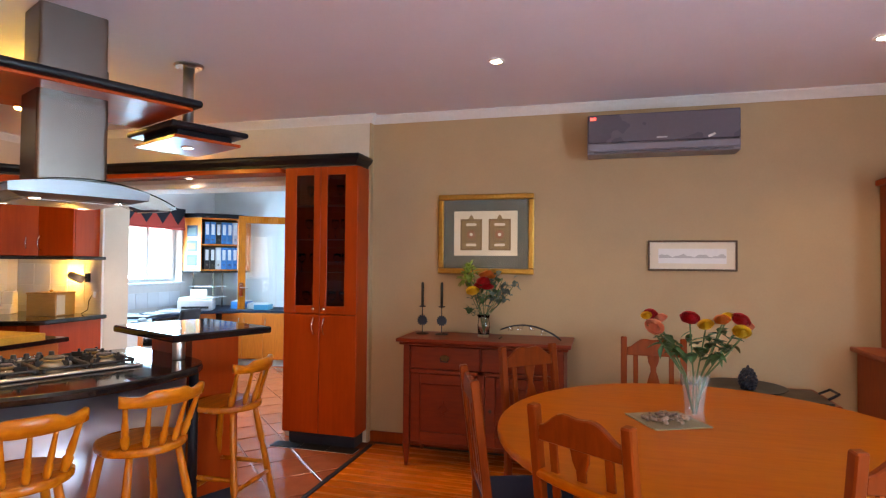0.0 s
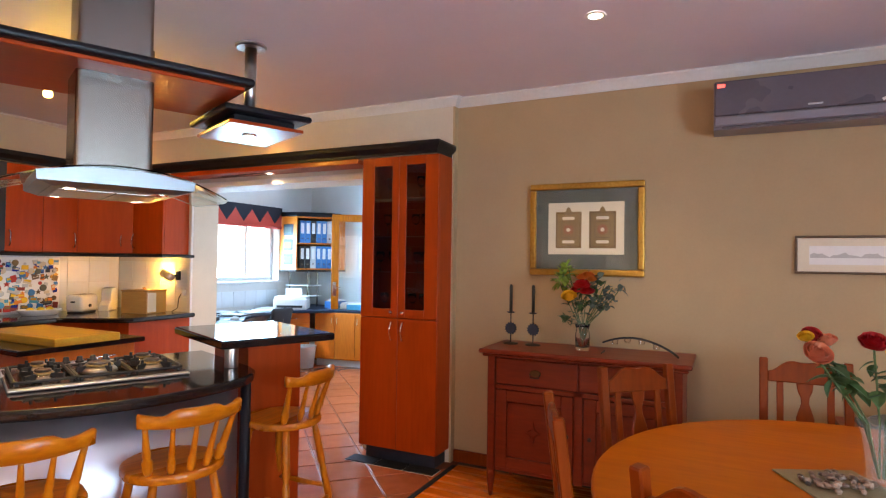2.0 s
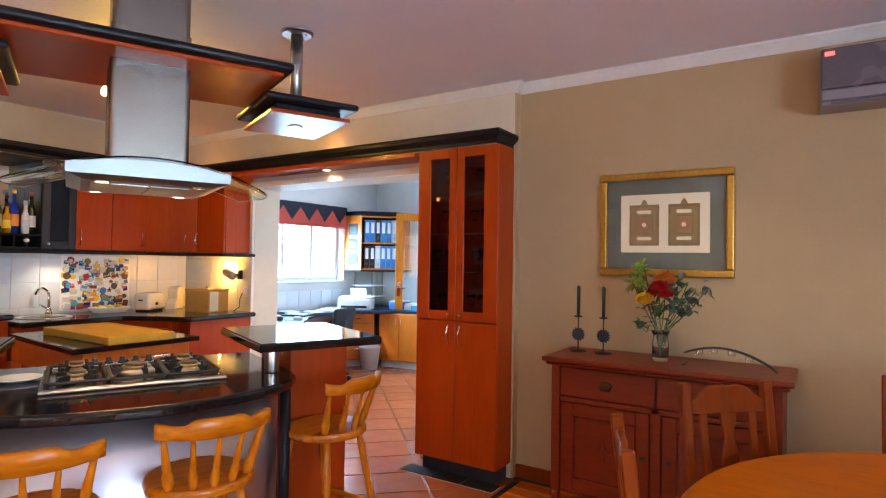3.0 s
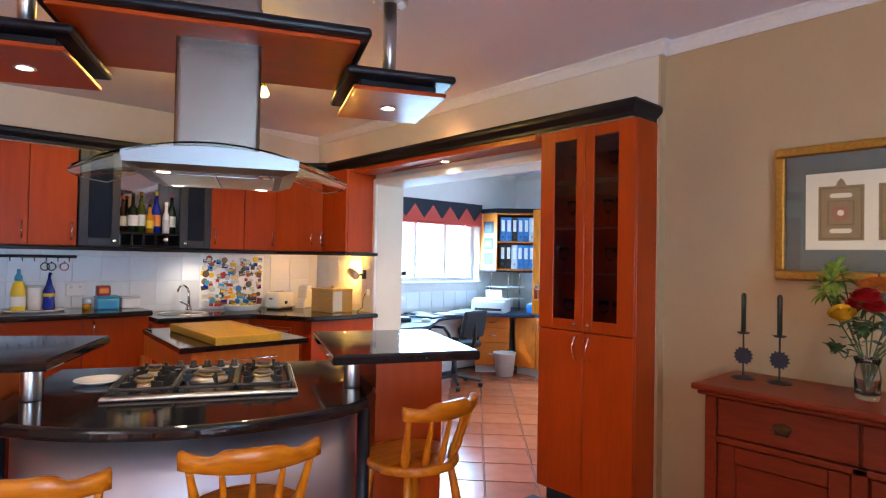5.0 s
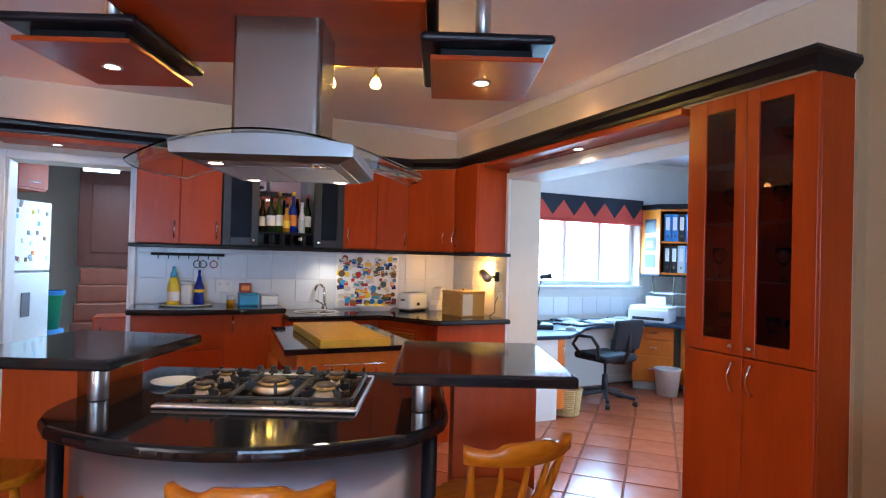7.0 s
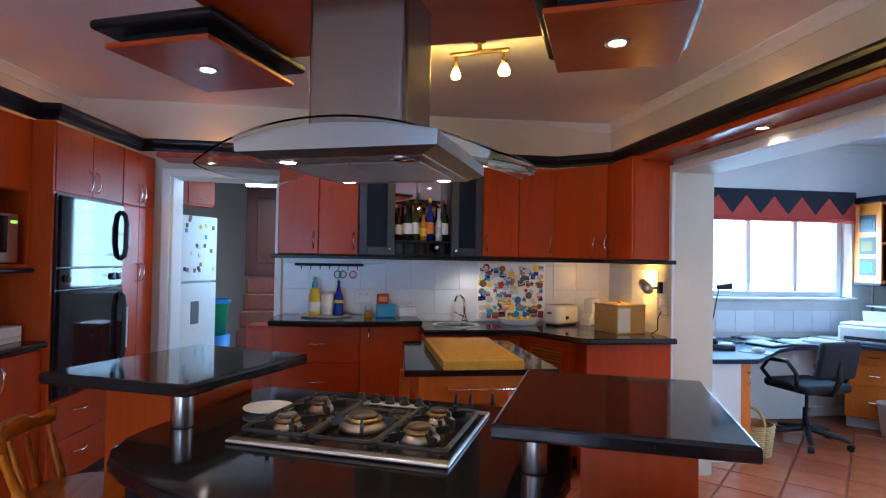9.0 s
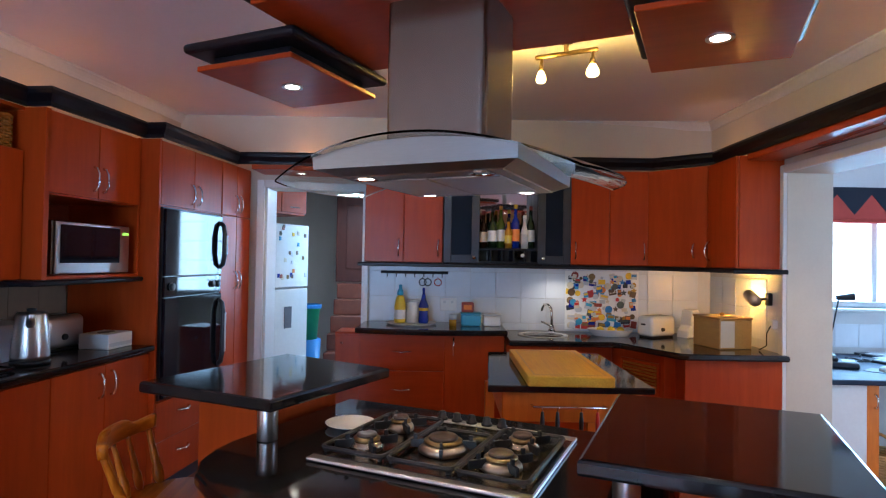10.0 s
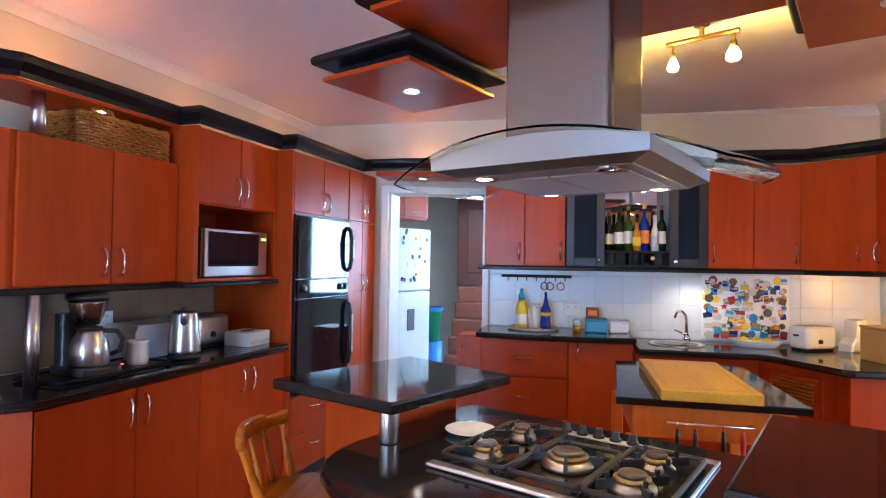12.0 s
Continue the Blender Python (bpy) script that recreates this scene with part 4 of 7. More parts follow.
part("upper_door", box(-2.415, -1.74, 0.0045, 0.024, 1.35, 1.755, 0.004), "black_gloss", ov, "mirror dark glass door")
part("control_panel", box(-2.415, -1.74, 0.0045, 0.020, 1.225, 1.345, 0.004), "black_gloss", ov)
part("oven_door", box(-2.415, -1.74, 0.0045, 0.026, 0.62, 1.218, 0.004), "black_gloss", ov, "dark glass oven door")
for x in (-2.36, -2.29, -1.81):
    part("knob", moved(lathe([(0, 0), (0.024, 0), (0.022, 0.016), (0.018, 0.018), (0, 0.018)], 18), pose(x, 0.02, 1.285, -90, 0, 0)), "black", ov, "black control knob", True)
for z0, z1 in ((1.40, 1.71), (0.72, 1.17)):
    part("handle", tube([(-2.38, 0.024, z0), (-2.38, 0.050, z0 + 0.02), (-2.38, 0.060, z0 + 0.08), (-2.38, 0.060, z1 - 0.08), (-2.38, 0.050, z1 - 0.02), (-2.38, 0.024, z1)], 0.017, 10), "black", ov, "long upright black handle", True)
    part("handle_inlay", tube([(-2.38, 0.077, z0 + 0.09), (-2.38, 0.077, z1 - 0.09)], 0.007, 8), "steel_bright", ov)
pt = left_unit("pantry_cabinet", "tall cherry wood pantry cabinet with four doors", "cabinet")
part("body", box(-2.90, -2.444, -0.57, -0.02, 0.10, 2.165, 0.002), "cherry", pt)
part("plinth", box(-2.90, -2.444, -0.55, -0.06, 0.0, 0.099), "navy_matt", pt)
for a, b, hx in ((-2.67, -2.446, -2.64), (-2.898, -2.67, -2.70)):
    door_panel(pt, a, b, 1.775, 2.16, -0.018, (hx, 1.87))
    door_panel(pt, a, b, 0.11, 1.772, -0.018, (hx, 1.30))

mwu = left_unit("microwave_cabinet", "cherry wood wall cabinet with an open microwave niche", "wall cabinet")
for a, b in ((-1.693, -1.675), (-1.018, -0.985)):
    part("side", box(a, b, -0.57, -0.115, 1.35, 2.165, 0.002), "cherry", mwu)
part("body", box(-1.675, -1.018, -0.57, -0.135, 1.76, 2.165, 0.002), "cherry", mwu)
part("shelf", box(-1.675, -1.018, -0.57, -0.115, 1.35, 1.368, 0.002), "cherry", mwu)
part("back", box(-1.675, -1.018, -0.57, -0.56, 1.368, 1.76), "mahogany", mwu)
door_panel(mwu, -1.345, -1.0, 1.765, 2.16, -0.133, (-1.31, 1.87))
door_panel(mwu, -1.69, -1.345, 1.765, 2.16, -0.133, (-1.38, 1.87))
part("light_rail", box(-1.72, -0.90, -0.57, -0.085, 1.322, 1.349, 0.008), "navy", mwu, "black rail")
mw = left_unit("microwave", "silver microwave oven with a dark glass door in its niche", "microwave")
part("case", box(-1.62, -1.07, -0.50, -0.14, 1.369, 1.64, 0.006), "steel", mw)
part("door", box(-1.615, -1.075, -0.1395, -0.122, 1.375, 1.635, 0.005), "steel_bright", mw, "silver framed door")
part("window", box(-1.53, -1.10, -0.1215, -0.119, 1.43, 1.62, 0.002), "black_gloss", mw, "dark glass window")
part("display", box(-1.60, -1.555, -0.1215, -0.1195, 1.585, 1.60), "led_green", mw, "lit green digits")

bu = left_unit("basket_cabinet", "cherry wood wall cabinet with an open basket shelf above", "wall cabinet")
part("body", box(-0.984, -0.14, -0.57, -0.24, 1.345, 1.965, 0.002), "cherry", bu)
part("end_panel", prism([(-0.139, -0.57), (-0.139, -0.24), (0.02, -0.38), (0.10, -0.57)], 1.345, 1.965), "cherry", bu)
door_panel(bu, -0.59, -0.16, 1.35, 1.96, -0.238, (-0.635 + 0.09, 1.45))
door_panel(bu, -0.984, -0.59, 1.35, 1.96, -0.238, (-0.635, 1.45))
part("canopy", prism([(-0.984, -0.57), (-0.984, -0.225), (-0.15, -0.225), (0.12, -0.42), (0.20, -0.57)], 2.15, 2.166), "cherry_h", bu, "cherry board under the crown")
part("light_rail", prism([(-0.984, -0.57), (-0.984, -0.21), (-0.15, -0.21), (0.04, -0.37), (0.12, -0.57)], 1.318, 1.344, 0.006), "navy", bu, "black rail")
part("post", lathe([(0, 1.966), (0.028, 1.966), (0.028, 2.149), (0, 2.149)], 20, (-0.285, -0.29, 0)), "steel_bright", bu, "steel post", True)
small_light(LEFT @ pose(-0.60, -0.30, 2.15), "basket shelf lights")
lamp("shelf_spot", "SPOT", 12.0, WARM, LEFT @ pose(-0.60, -0.27, 2.13), 0.02, spot=120, blend=0.7)
# First is the shelf spot's leak; the other two are added, without a spot.
for x, watts in ((-0.45, 2.4), (-1.4, 1.0), (-2.3, 0.8)):
    lamp("unit_top_glow", "POINT", watts, (1.0, 0.40, 0.10), LEFT @ pose(x, -0.36, 2.33), 0.03)

wk = left_unit("wicker_basket", "long honey-coloured wicker basket on the open shelf", "basket")
bk = bmesh.new()
loop = rounded([(-0.965, -0.52), (-0.455, -0.52), (-0.455, -0.26), (-0.965, -0.26)], 0.03, 2)
path = [(a[0] + (b[0] - a[0]) * q, a[1] + (b[1] - a[1]) * q) for a, b in zip(loop, loop[1:] + loop[:1]) for q in [j / max(1, round(math.dist(a, b) / 0.016)) for j in range(max(1, round(math.dist(a, b) / 0.016)))]]
cx, cy = -0.71, -0.39
for r in range(10):
    z = 1.974 + 0.0138 * r
    ring = []
    for j, (x, y) in enumerate(path):
        q = 0.006 * (1 if (j // 2 + r) % 2 else -1)
        ring.append((x + (q if abs(x - cx) > 0.23 else 0), y + (q if abs(y - cy) > 0.11 else 0), z + 0.0012 * math.sin(j * 1.7 + r)))
    tube(ring + [ring[0]], 0.0062, 5, bk)
for x, y in path[::2]:
    tube([(x, y, 1.967), (x, y, 2.108)], 0.0045, 5, bk)
for h_, q in ((2.106, 0.0), (2.115, 0.7)):
    tube([(x, y, h_ + 0.004 * math.sin(j * 1.3 + q)) for j, (x, y) in enumerate(path + path[:1])], 0.0075, 5, bk)
part("weave", bk, "wicker", wk, "", True)
part("floor", box(-0.95, -0.47, -0.51, -0.27, 1.966, 1.974), "wicker", wk)
for y in (-0.262, -0.515):
    part("handle", tube([(-0.62, y, 2.112), (-0.61, y, 2.135), (-0.56, y, 2.143), (-0.51, y, 2.135), (-0.50, y, 2.112)], 0.008, 6), "wicker", wk, "twisted wicker handle", True)

cc = left_unit("coffee_cabinet", "row of cherry wood base cabinets under the coffee counter", "base cabinet")
part("body", box(-1.69, -0.11, -0.57, -0.05, 0.10, 0.912, 0.002), "cherry", cc)
part("end_panel", prism([(-0.109, -0.57), (-0.109, -0.03), (0.10, -0.30), (0.16, -0.57)], 0.10, 0.912), "cherry", cc)
part("plinth", box(-1.69, -0.10, -0.55, -0.09, 0, 0.099), "navy_matt", cc)
xs = [-0.115, -0.573, -0.961, -1.322, -1.69]
for k, (b, a) in enumerate(zip(xs, xs[1:])):
    hx = a + 0.045 if k % 2 == 0 else b - 0.045
    door_panel(cc, a, b, 0.11, 0.905, -0.048, (hx, 0.80))
wt = left_unit("coffee_worktop", "polished black granite worktop under the coffee machine", "worktop")
part("slab", prism([(-1.693, -0.575), (-1.693, 0.0), (-0.09, 0.0), (-0.02, -0.05), (0.16, -0.30), (0.20, -0.575)], 0.913, 0.95, 0.012, seg=3), "granite", wt)
part("post", lathe([(0, 0.9505), (0.026, 0.9505), (0.026, 1.317), (0, 1.317)], 20, (-0.24, -0.225, 0)), "steel_bright", wt, "steel post", True)


def coffee_maker(m):
    t = thing("coffee_maker", m, "black and steel filter coffee maker with a thermal jug", "coffee maker")
    part("base", prism(rounded([(-0.10, -0.13), (0.10, -0.13), (0.10, 0.13), (-0.10, 0.13)], 0.05), 0.0, 0.035, 0.008), "black", t, "", False)
    part("column", prism(rounded([(-0.08, -0.13), (0.08, -0.13), (0.08, -0.05), (-0.08, -0.05)], 0.03), 0.035, 0.26), "black", t)
    part("filter_head", lathe([(0, 0.215), (0.048, 0.215), (0.064, 0.25), (0.078, 0.31), (0.078, 0.322), (0, 0.322)], 28, (0, 0.0, 0)), "steel", t, "steel filter holder", True)
    part("lid", lathe([(0, 0.3225), (0.086, 0.3225), (0.088, 0.335), (0.082, 0.352), (0.06, 0.362), (0, 0.364)], 28, (0, 0, 0)), "black", t, "", True)
    j = part("jug", lathe([(0, 0.036), (0.074, 0.036), (0.080, 0.045), (0.080, 0.115), (0.072, 0.145), (0.052, 0.178), (0.050, 0.19), (0, 0.19)], 32, (0, 0.02, 0)), "steel_bright", t, "steel thermal jug", True)
    part("jug_lid", lathe([(0, 0.19), (0.052, 0.19), (0.05, 0.205), (0, 0.21)], 24, (0, 0.02, 0)), "black", j, "", True)
    part("jug_handle", tube([(-0.05, 0.04, 0.185), (-0.10, 0.06, 0.18), (-0.125, 0.065, 0.14), (-0.115, 0.06, 0.09), (-0.08, 0.045, 0.075)], 0.011, 8), "black", j, "", True)
    part("lamp", lathe([(0, 0), (0.006, 0), (0.006, 0.003), (0, 0.003)], 8, (-0.09, 0.12, 0.035)), "led_red", t, "lit red switch")


tr = left_unit("tray", "black oblong tray on the coffee counter", "tray")
part("base", prism(rounded([(-0.86, -0.40), (-0.30, -0.40), (-0.30, -0.13), (-0.86, -0.13)], 0.03), 0.951, 0.957, 0.002), "black", tr)
rim = rounded([(-0.87, -0.41), (-0.29, -0.41), (-0.29, -0.12), (-0.87, -0.12)], 0.03)
part("rim", tube([(x, y, 0.963) for x, y in rim + rim[:1]], 0.006, 6), "black_gloss", tr)
coffee_maker(LEFT @ pose(-0.52, -0.27, 0.958, 0, 0, -10))


def kettle(m):
    t = thing("kettle", m, "tall brushed steel electric kettle", "kettle")
    part("base", lathe([(0, 0), (0.082, 0), (0.084, 0.015), (0.078, 0.022), (0, 0.022)], 28), "black", t, "", True)
    part("body", lathe([(0, 0.023), (0.078, 0.023), (0.080, 0.04), (0.072, 0.15), (0.064, 0.23), (0.058, 0.245), (0, 0.25)], 32), "steel_bright", t, "brushed steel body", True)
    part("spout", tube([(0.055, 0, 0.19), (0.085, 0, 0.225), (0.10, 0, 0.245)], [0.022, 0.018, 0.010], 10), "steel_bright", t, "", True)
    part("handle", tube([(-0.05, 0, 0.235), (-0.10, 0, 0.235), (-0.125, 0, 0.20), (-0.118, 0, 0.10), (-0.085, 0, 0.06)], 0.013, 8), "black", t, "", True)
    part("knob", lathe([(0, 0.25), (0.02, 0.25), (0.02, 0.262), (0, 0.266)], 14), "black", t, "", True)


kettle(LEFT @ pose(-1.03, -0.20, 0.9505, 0, 0, 40))


def toaster(m, material, label):
    t = thing("toaster", m, label, "toaster")
    part("body", box(-0.14, 0.14, -0.085, 0.085, 0.012, 0.19, 0.035, seg=4), material, t, "", True)
    part("foot", box(-0.12, 0.12, -0.07, 0.07, 0.0, 0.012, 0.003), "black", t)
    for y in (-0.035, 0.035):
        part("slot", box(-0.10, 0.10, y - 0.012, y + 0.012, 0.1895, 0.1915), "black", t)
    part("lever", box(0.139, 0.16, -0.02, 0.02, 0.11, 0.125, 0.004), "black", t)
    part("dial", moved(lathe([(0, 0), (0.018, 0), (0.016, 0.012), (0, 0.012)], 14), pose(0.02, 0.085, 0.075, -90, 0, 0)), "black", t)


bb = left_unit("bread_bin", "brushed steel bread bin at the back of the counter", "bread bin")
part("body", slab([(-1.22, 0.9505), (-0.84, 0.9505), (-0.84, 1.09), (-0.86, 1.13), (-1.20, 1.13), (-1.22, 1.09)], -0.55, -0.33, 0.004), "steel_sheet", bb)
toaster(LEFT @ pose(-1.42, -0.42, 0.9505, 0, 0, 0), "steel_sheet", "brushed steel toaster against the wall")
tb = left_unit("tissue_box", "white cardboard tissue box on the counter", "tissue box")
part("carton", box(-1.66, -1.46, -0.30, -0.12, 0.951, 1.035, 0.003), "white", tb)
part("opening", prism([(-1.60, -0.235), (-1.52, -0.235), (-1.50, -0.21), (-1.52, -0.185), (-1.60, -0.185), (-1.62, -0.21)], 1.0352, 1.0375), "black", tb)
part("stripe", box(-1.655, -1.465, -0.1199, -0.1185, 0.965, 0.985), "greywhite", tb)
mj = part("milk_jug", moved(lathe([(0, 0), (0.045, 0), (0.048, 0.02), (0.045, 0.10), (0.05, 0.115), (0.046, 0.115), (0.04, 0.10), (0.04, 0.02), (0, 0.015)], 20), LEFT @ pose(-0.77, -0.24, 0.958)), "enamel", None, "", True)
tagged(mj, "small cream mug on the black tray", "mug")
so = left_unit("wall_socket", "white double wall socket above the coffee counter", "socket")
part("plate", box(-0.92, -0.78, -0.579, -0.568, 1.10, 1.19, 0.003), "white", so)
for x in (-0.88, -0.82):
    part("switch", box(x - 0.012, x + 0.012, -0.568, -0.563, 1.155, 1.175, 0.002), "greywhite", so)


# ---- kitchen: sink run ----
def base_unit(y0, y1, x_front, label):
    return thing("base_cabinet", pose(x_front, y1, 0, 0, 0, -90), label, "base cabinet", "sink run cabinets")


ru = base_unit(1.93, 2.97, -4.44, "cherry wood base cabinet with three drawers and one door")
part("body", box(0.0, 1.04, -0.455, -0.02, 0.10, 0.944, 0.002), "cherry", ru)
part("plinth", box(0.0, 1.04, -0.455, -0.07, 0, 0.099), "navy_matt", ru)
zs = [0.11, 0.40, 0.68, 0.94]
for a, b in zip(zs, zs[1:]):
    dr = door_panel(ru, 0.43, 1.04, a, b, -0.018, None, "cherry_h", "drawer")
    bow_handle(dr, pose(0.735, 0.0, (a + b) / 2 + 0.01, 0, 90, 0), 0.13)
door_panel(ru, 0.0, 0.43, 0.11, 0.94, -0.018, (0.365, 0.86))
rt = thing("raised_worktop", None, "polished black granite worktop with the raised drainer end", "worktop")
part("slab", prism([(-4.898, 1.90), (-4.42, 1.90), (-4.36, 2.2), (-4.34, 2.45), (-4.36, 2.75), (-4.40, 2.985), (-4.898, 2.985)], 0.945, 0.985, 0.012, seg=3), "granite", rt)
su = base_unit(2.975, 3.72, -4.38, "cherry wood sink base cabinet")
part("body", box(0.0, 0.745, -0.51, -0.02, 0.10, 0.889, 0.002), "cherry", su)
part("plinth", box(0.0, 0.745, -0.51, -0.07, 0, 0.099), "navy_matt", su)
door_panel(su, 0.0, 0.37, 0.11, 0.885, -0.018, (0.32, 0.80))
door_panel(su, 0.37, 0.745, 0.11, 0.885, -0.018, (0.42, 0.80))
cn = thing("corner_base_cabinet", None, "cherry wood corner base cabinet with wicker drawers", "base cabinet", "sink run cabinets")
part("body", prism([(-4.898, 4.638), (-4.898, 3.724), (-4.40, 3.724), (-4.30, 3.80), (-4.02, 3.95), (-4.02, 4.638)], 0.10, 0.889, 0.002, seg=1), "cherry", cn)
part("end_panel", box(-4.019, -3.87, 4.02, 4.638, 0.0, 0.889, 0.003), "cherry", cn)
part("plinth", prism([(-4.898, 4.60), (-4.898, 3.76), (-4.45, 3.76), (-4.07, 4.0), (-4.07, 4.6)], 0, 0.099), "navy_matt", cn)
dgm = pose(-4.375, 3.765, 0, 0, 0, 28)
for z0, z1 in ((0.62, 0.83), (0.38, 0.59), (0.14, 0.35)):
    fr = bmesh.new()
    box(0.03, 0.37, -0.02, 0.0, z0, z0 + 0.02, 0.002, fr)
    box(0.03, 0.37, -0.02, 0.0, z1 - 0.02, z1, 0.002, fr)
    box(0.03, 0.05, -0.02, 0.0, z0 + 0.02, z1 - 0.02, 0.002, fr)
    box(0.35, 0.37, -0.02, 0.0, z0 + 0.02, z1 - 0.02, 0.002, fr)
    d = part("wicker_drawer", moved(fr, dgm), "cherry", cn, "cherry framed wicker drawer")
    wv = bmesh.new()
    for r in range(8):
        z = z0 + 0.03 + r * (z1 - z0 - 0.06) / 7
        tube([(0.055 + 0.0145 * j, -0.012 + 0.004 * (1 if (j + r) % 2 else -1), z) for j in range(21)], 0.007, 5, wv)
    part("weave", moved(wv, dgm), "wicker", d, "woven wicker panel", True)
st = thing("sink_worktop", None, "polished black granite worktop around the sink", "worktop")
part("slab", prism([(-4.898, 2.988), (-4.30, 2.988), (-4.30, 3.70), (-4.27, 3.74), (-3.86, 3.975), (-3.83, 4.03), (-3.83, 4.638), (-4.898, 4.638)], 0.890, 0.93, 0.012, seg=3), "granite", st)
sk = thing("prep_sink", pose(-4.62, 3.27, 0.9305), "small round stainless steel sink", "sink")
part("rim", lathe([(0.155, 0), (0.185, 0), (0.185, 0.004), (0.165, 0.007), (0.155, 0.005), (0.15, 0.001)], 36), "steel_bright", sk, "", True)
part("bowl", lathe([(0, 0.0004), (0.15, 0.0004), (0.152, 0.002), (0, 0.0012)], 36), "steel", sk, "", True)
tp = thing("tap", pose(-4.78, 3.365, 0.9305, 0, 0, 215), "chrome swan-neck mixer tap", "tap")
part("spout", tube([(0, 0, 0), (0, 0, 0.15), (0.012, 0, 0.19), (0.045, 0, 0.215), (0.085, 0, 0.21), (0.105, 0, 0.18), (0.108, 0, 0.16)], 0.011, 10), "chrome", tp, "", True)
part("body", lathe([(0, 0), (0.026, 0), (0.024, 0.03), (0.016, 0.06), (0, 0.062)], 18), "chrome", tp, "", True)
part("lever", tube([(0, 0.01, 0.05), (0, 0.07, 0.075), (0, 0.11, 0.09)], 0.006, 8), "chrome", tp, "", True)

# chopping trolley
tx = thing("butcher_trolley", pose(-3.52, 3.15, 0), "wooden butcher's trolley with a dark granite top", "kitchen trolley")
part("top", prism([(-0.50, -0.33), (0.50, -0.40), (0.50, 0.38), (-0.50, 0.38)], 0.862, 0.895, 0.006), "granite", tx, "dark granite top")
part("apron", box(-0.46, 0.47, -0.33, 0.33, 0.72, 0.861, 0.004), "orange_wood", tx)
for x in (-0.44, 0.44):
    for y in (-0.32, 0.32):
        part("leg", box(x - 0.03, x + 0.03, y - 0.03, y + 0.03, 0, 0.72, 0.004), "orange_wood", tx)
part("shelf", box(-0.46, 0.46, -0.33, 0.33, 0.22, 0.245, 0.004), "orange_wood", tx)
part("rail", tube([(0.465, -0.19, 0.80), (0.53, -0.19, 0.805), (0.53, 0.15, 0.805), (0.465, 0.15, 0.80)], 0.006, 8), "chrome", tx, "chrome hanging rail", True)
bd = thing("chopping_board", pose(-3.42, 3.10, 0.896), "thick maple chopping block with a juice groove", "chopping board")
part("board", box(-0.40, 0.42, -0.165, 0.24, 0, 0.048, 0.005, seg=2), "block", bd)
gv = bmesh.new()
for b in ((-0.36, 0.38, -0.135, -0.127), (-0.36, 0.38, 0.202, 0.21), (-0.36, -0.352, -0.127, 0.202), (0.372, 0.38, -0.127, 0.202)):
    box(*b, 0.0482, 0.0488, bm=gv)
part("groove", gv, "brass_box", bd)
for k, (y, name, ma) in enumerate(((-0.15, "ladle", "black"), (-0.08, "spatula", "black"), (0.03, "masher", "black"), (0.105, "bottle_opener", "red"))):
    u = thing(name, pose(-2.985, 3.15 + y, 0.04), "kitchen utensil with a %s handle hung from the trolley rail" % ma, "utensil", "utensils on the trolley rail")
    part("hook", tube([(0, 0, 0.765), (0.004, 0, 0.755), (0, 0, 0.745)], 0.003, 6), "chrome", u)
    part("handle", tube([(0, 0, 0.745), (0, 0, 0.70), (0, 0, 0.60)], [0.007, 0.011, 0.008], 8), ma, u, "", True)
    part("blade", box(-0.004, 0.004, -0.028, 0.028, 0.50, 0.60, 0.003), "steel" if k % 2 else "black", u)


# ---- kitchen: things on the counters ----
def bottle(m, profile, material, label, cap=None, band=None, group="bottles in the niche"):
    t = thing("bottle", m, label, "bottle", group)
    part("body", lathe(profile, 18), material, t, "", True)
    top = profile[-1][1]
    if cap:
        part("cap", lathe([(0, top), (0.014, top), (0.014, top + 0.03), (0, top + 0.032)], 12), cap, t, "", True)
    if band:
        z0, z1, r, bm_ = band
        part("bottle_label", lathe([(r, z0), (r + 0.0006, z0), (r + 0.0006, z1), (r, z1)], 18), bm_, t)
    return t


def wine(h=0.27, r=0.034):
    return [(0, 0), (r, 0), (r, h * 0.6), (r * 0.75, h * 0.70), (0.013, h * 0.78), (0.012, h), (0, h)]


M["green_glass"] = mat("dark_green_glass", (0.012, 0.03, 0.012), (0.008, 0.02, 0.008), 0.08, scale=20)
M["brown_glass"] = mat("dark_brown_glass", (0.03, 0.012, 0.006), (0.02, 0.008, 0.004), 0.08, scale=20)
M["amber"] = mat("amber_spirit", (0.55, 0.26, 0.015), (0.45, 0.2, 0.01), 0.1, scale=20)
M["gin"] = mat("green_spirit", (0.05, 0.085, 0.01), (0.035, 0.06, 0.008), 0.1, scale=20)
shelf_z = 1.5725
for k, (y, h, r, ma, band, cap, lab) in enumerate((
        (2.82, 0.25, 0.030, "brown_glass", "paper", "dkred", "brown wine bottle with a cream label"),
        (2.885, 0.27, 0.036, "green_glass", "white", "black", "dark wine bottle with a white label"),
        (2.95, 0.29, 0.032, "gin", "white", "gold", "green glass bottle with a pale label"),
        (3.005, 0.20, 0.028, "amber", "yellow", "black", "small amber bottle with a yellow label"),
        (3.06, 0.30, 0.034, "deep_blue", "rose_orange", "yellow", "blue bottle with an orange label"),
        (3.125, 0.22, 0.026, "white", "greywhite", "white", "pale slim white bottle"),
        (3.175, 0.29, 0.030, "green_glass", "white", "dkred", "dark wine bottle with a red capsule"))):
    bottle(pose(-4.66 + 0.03 * (k % 2), y, shelf_z), wine(h, r), ma, lab, cap, (h * 0.18, h * 0.48, r, band))
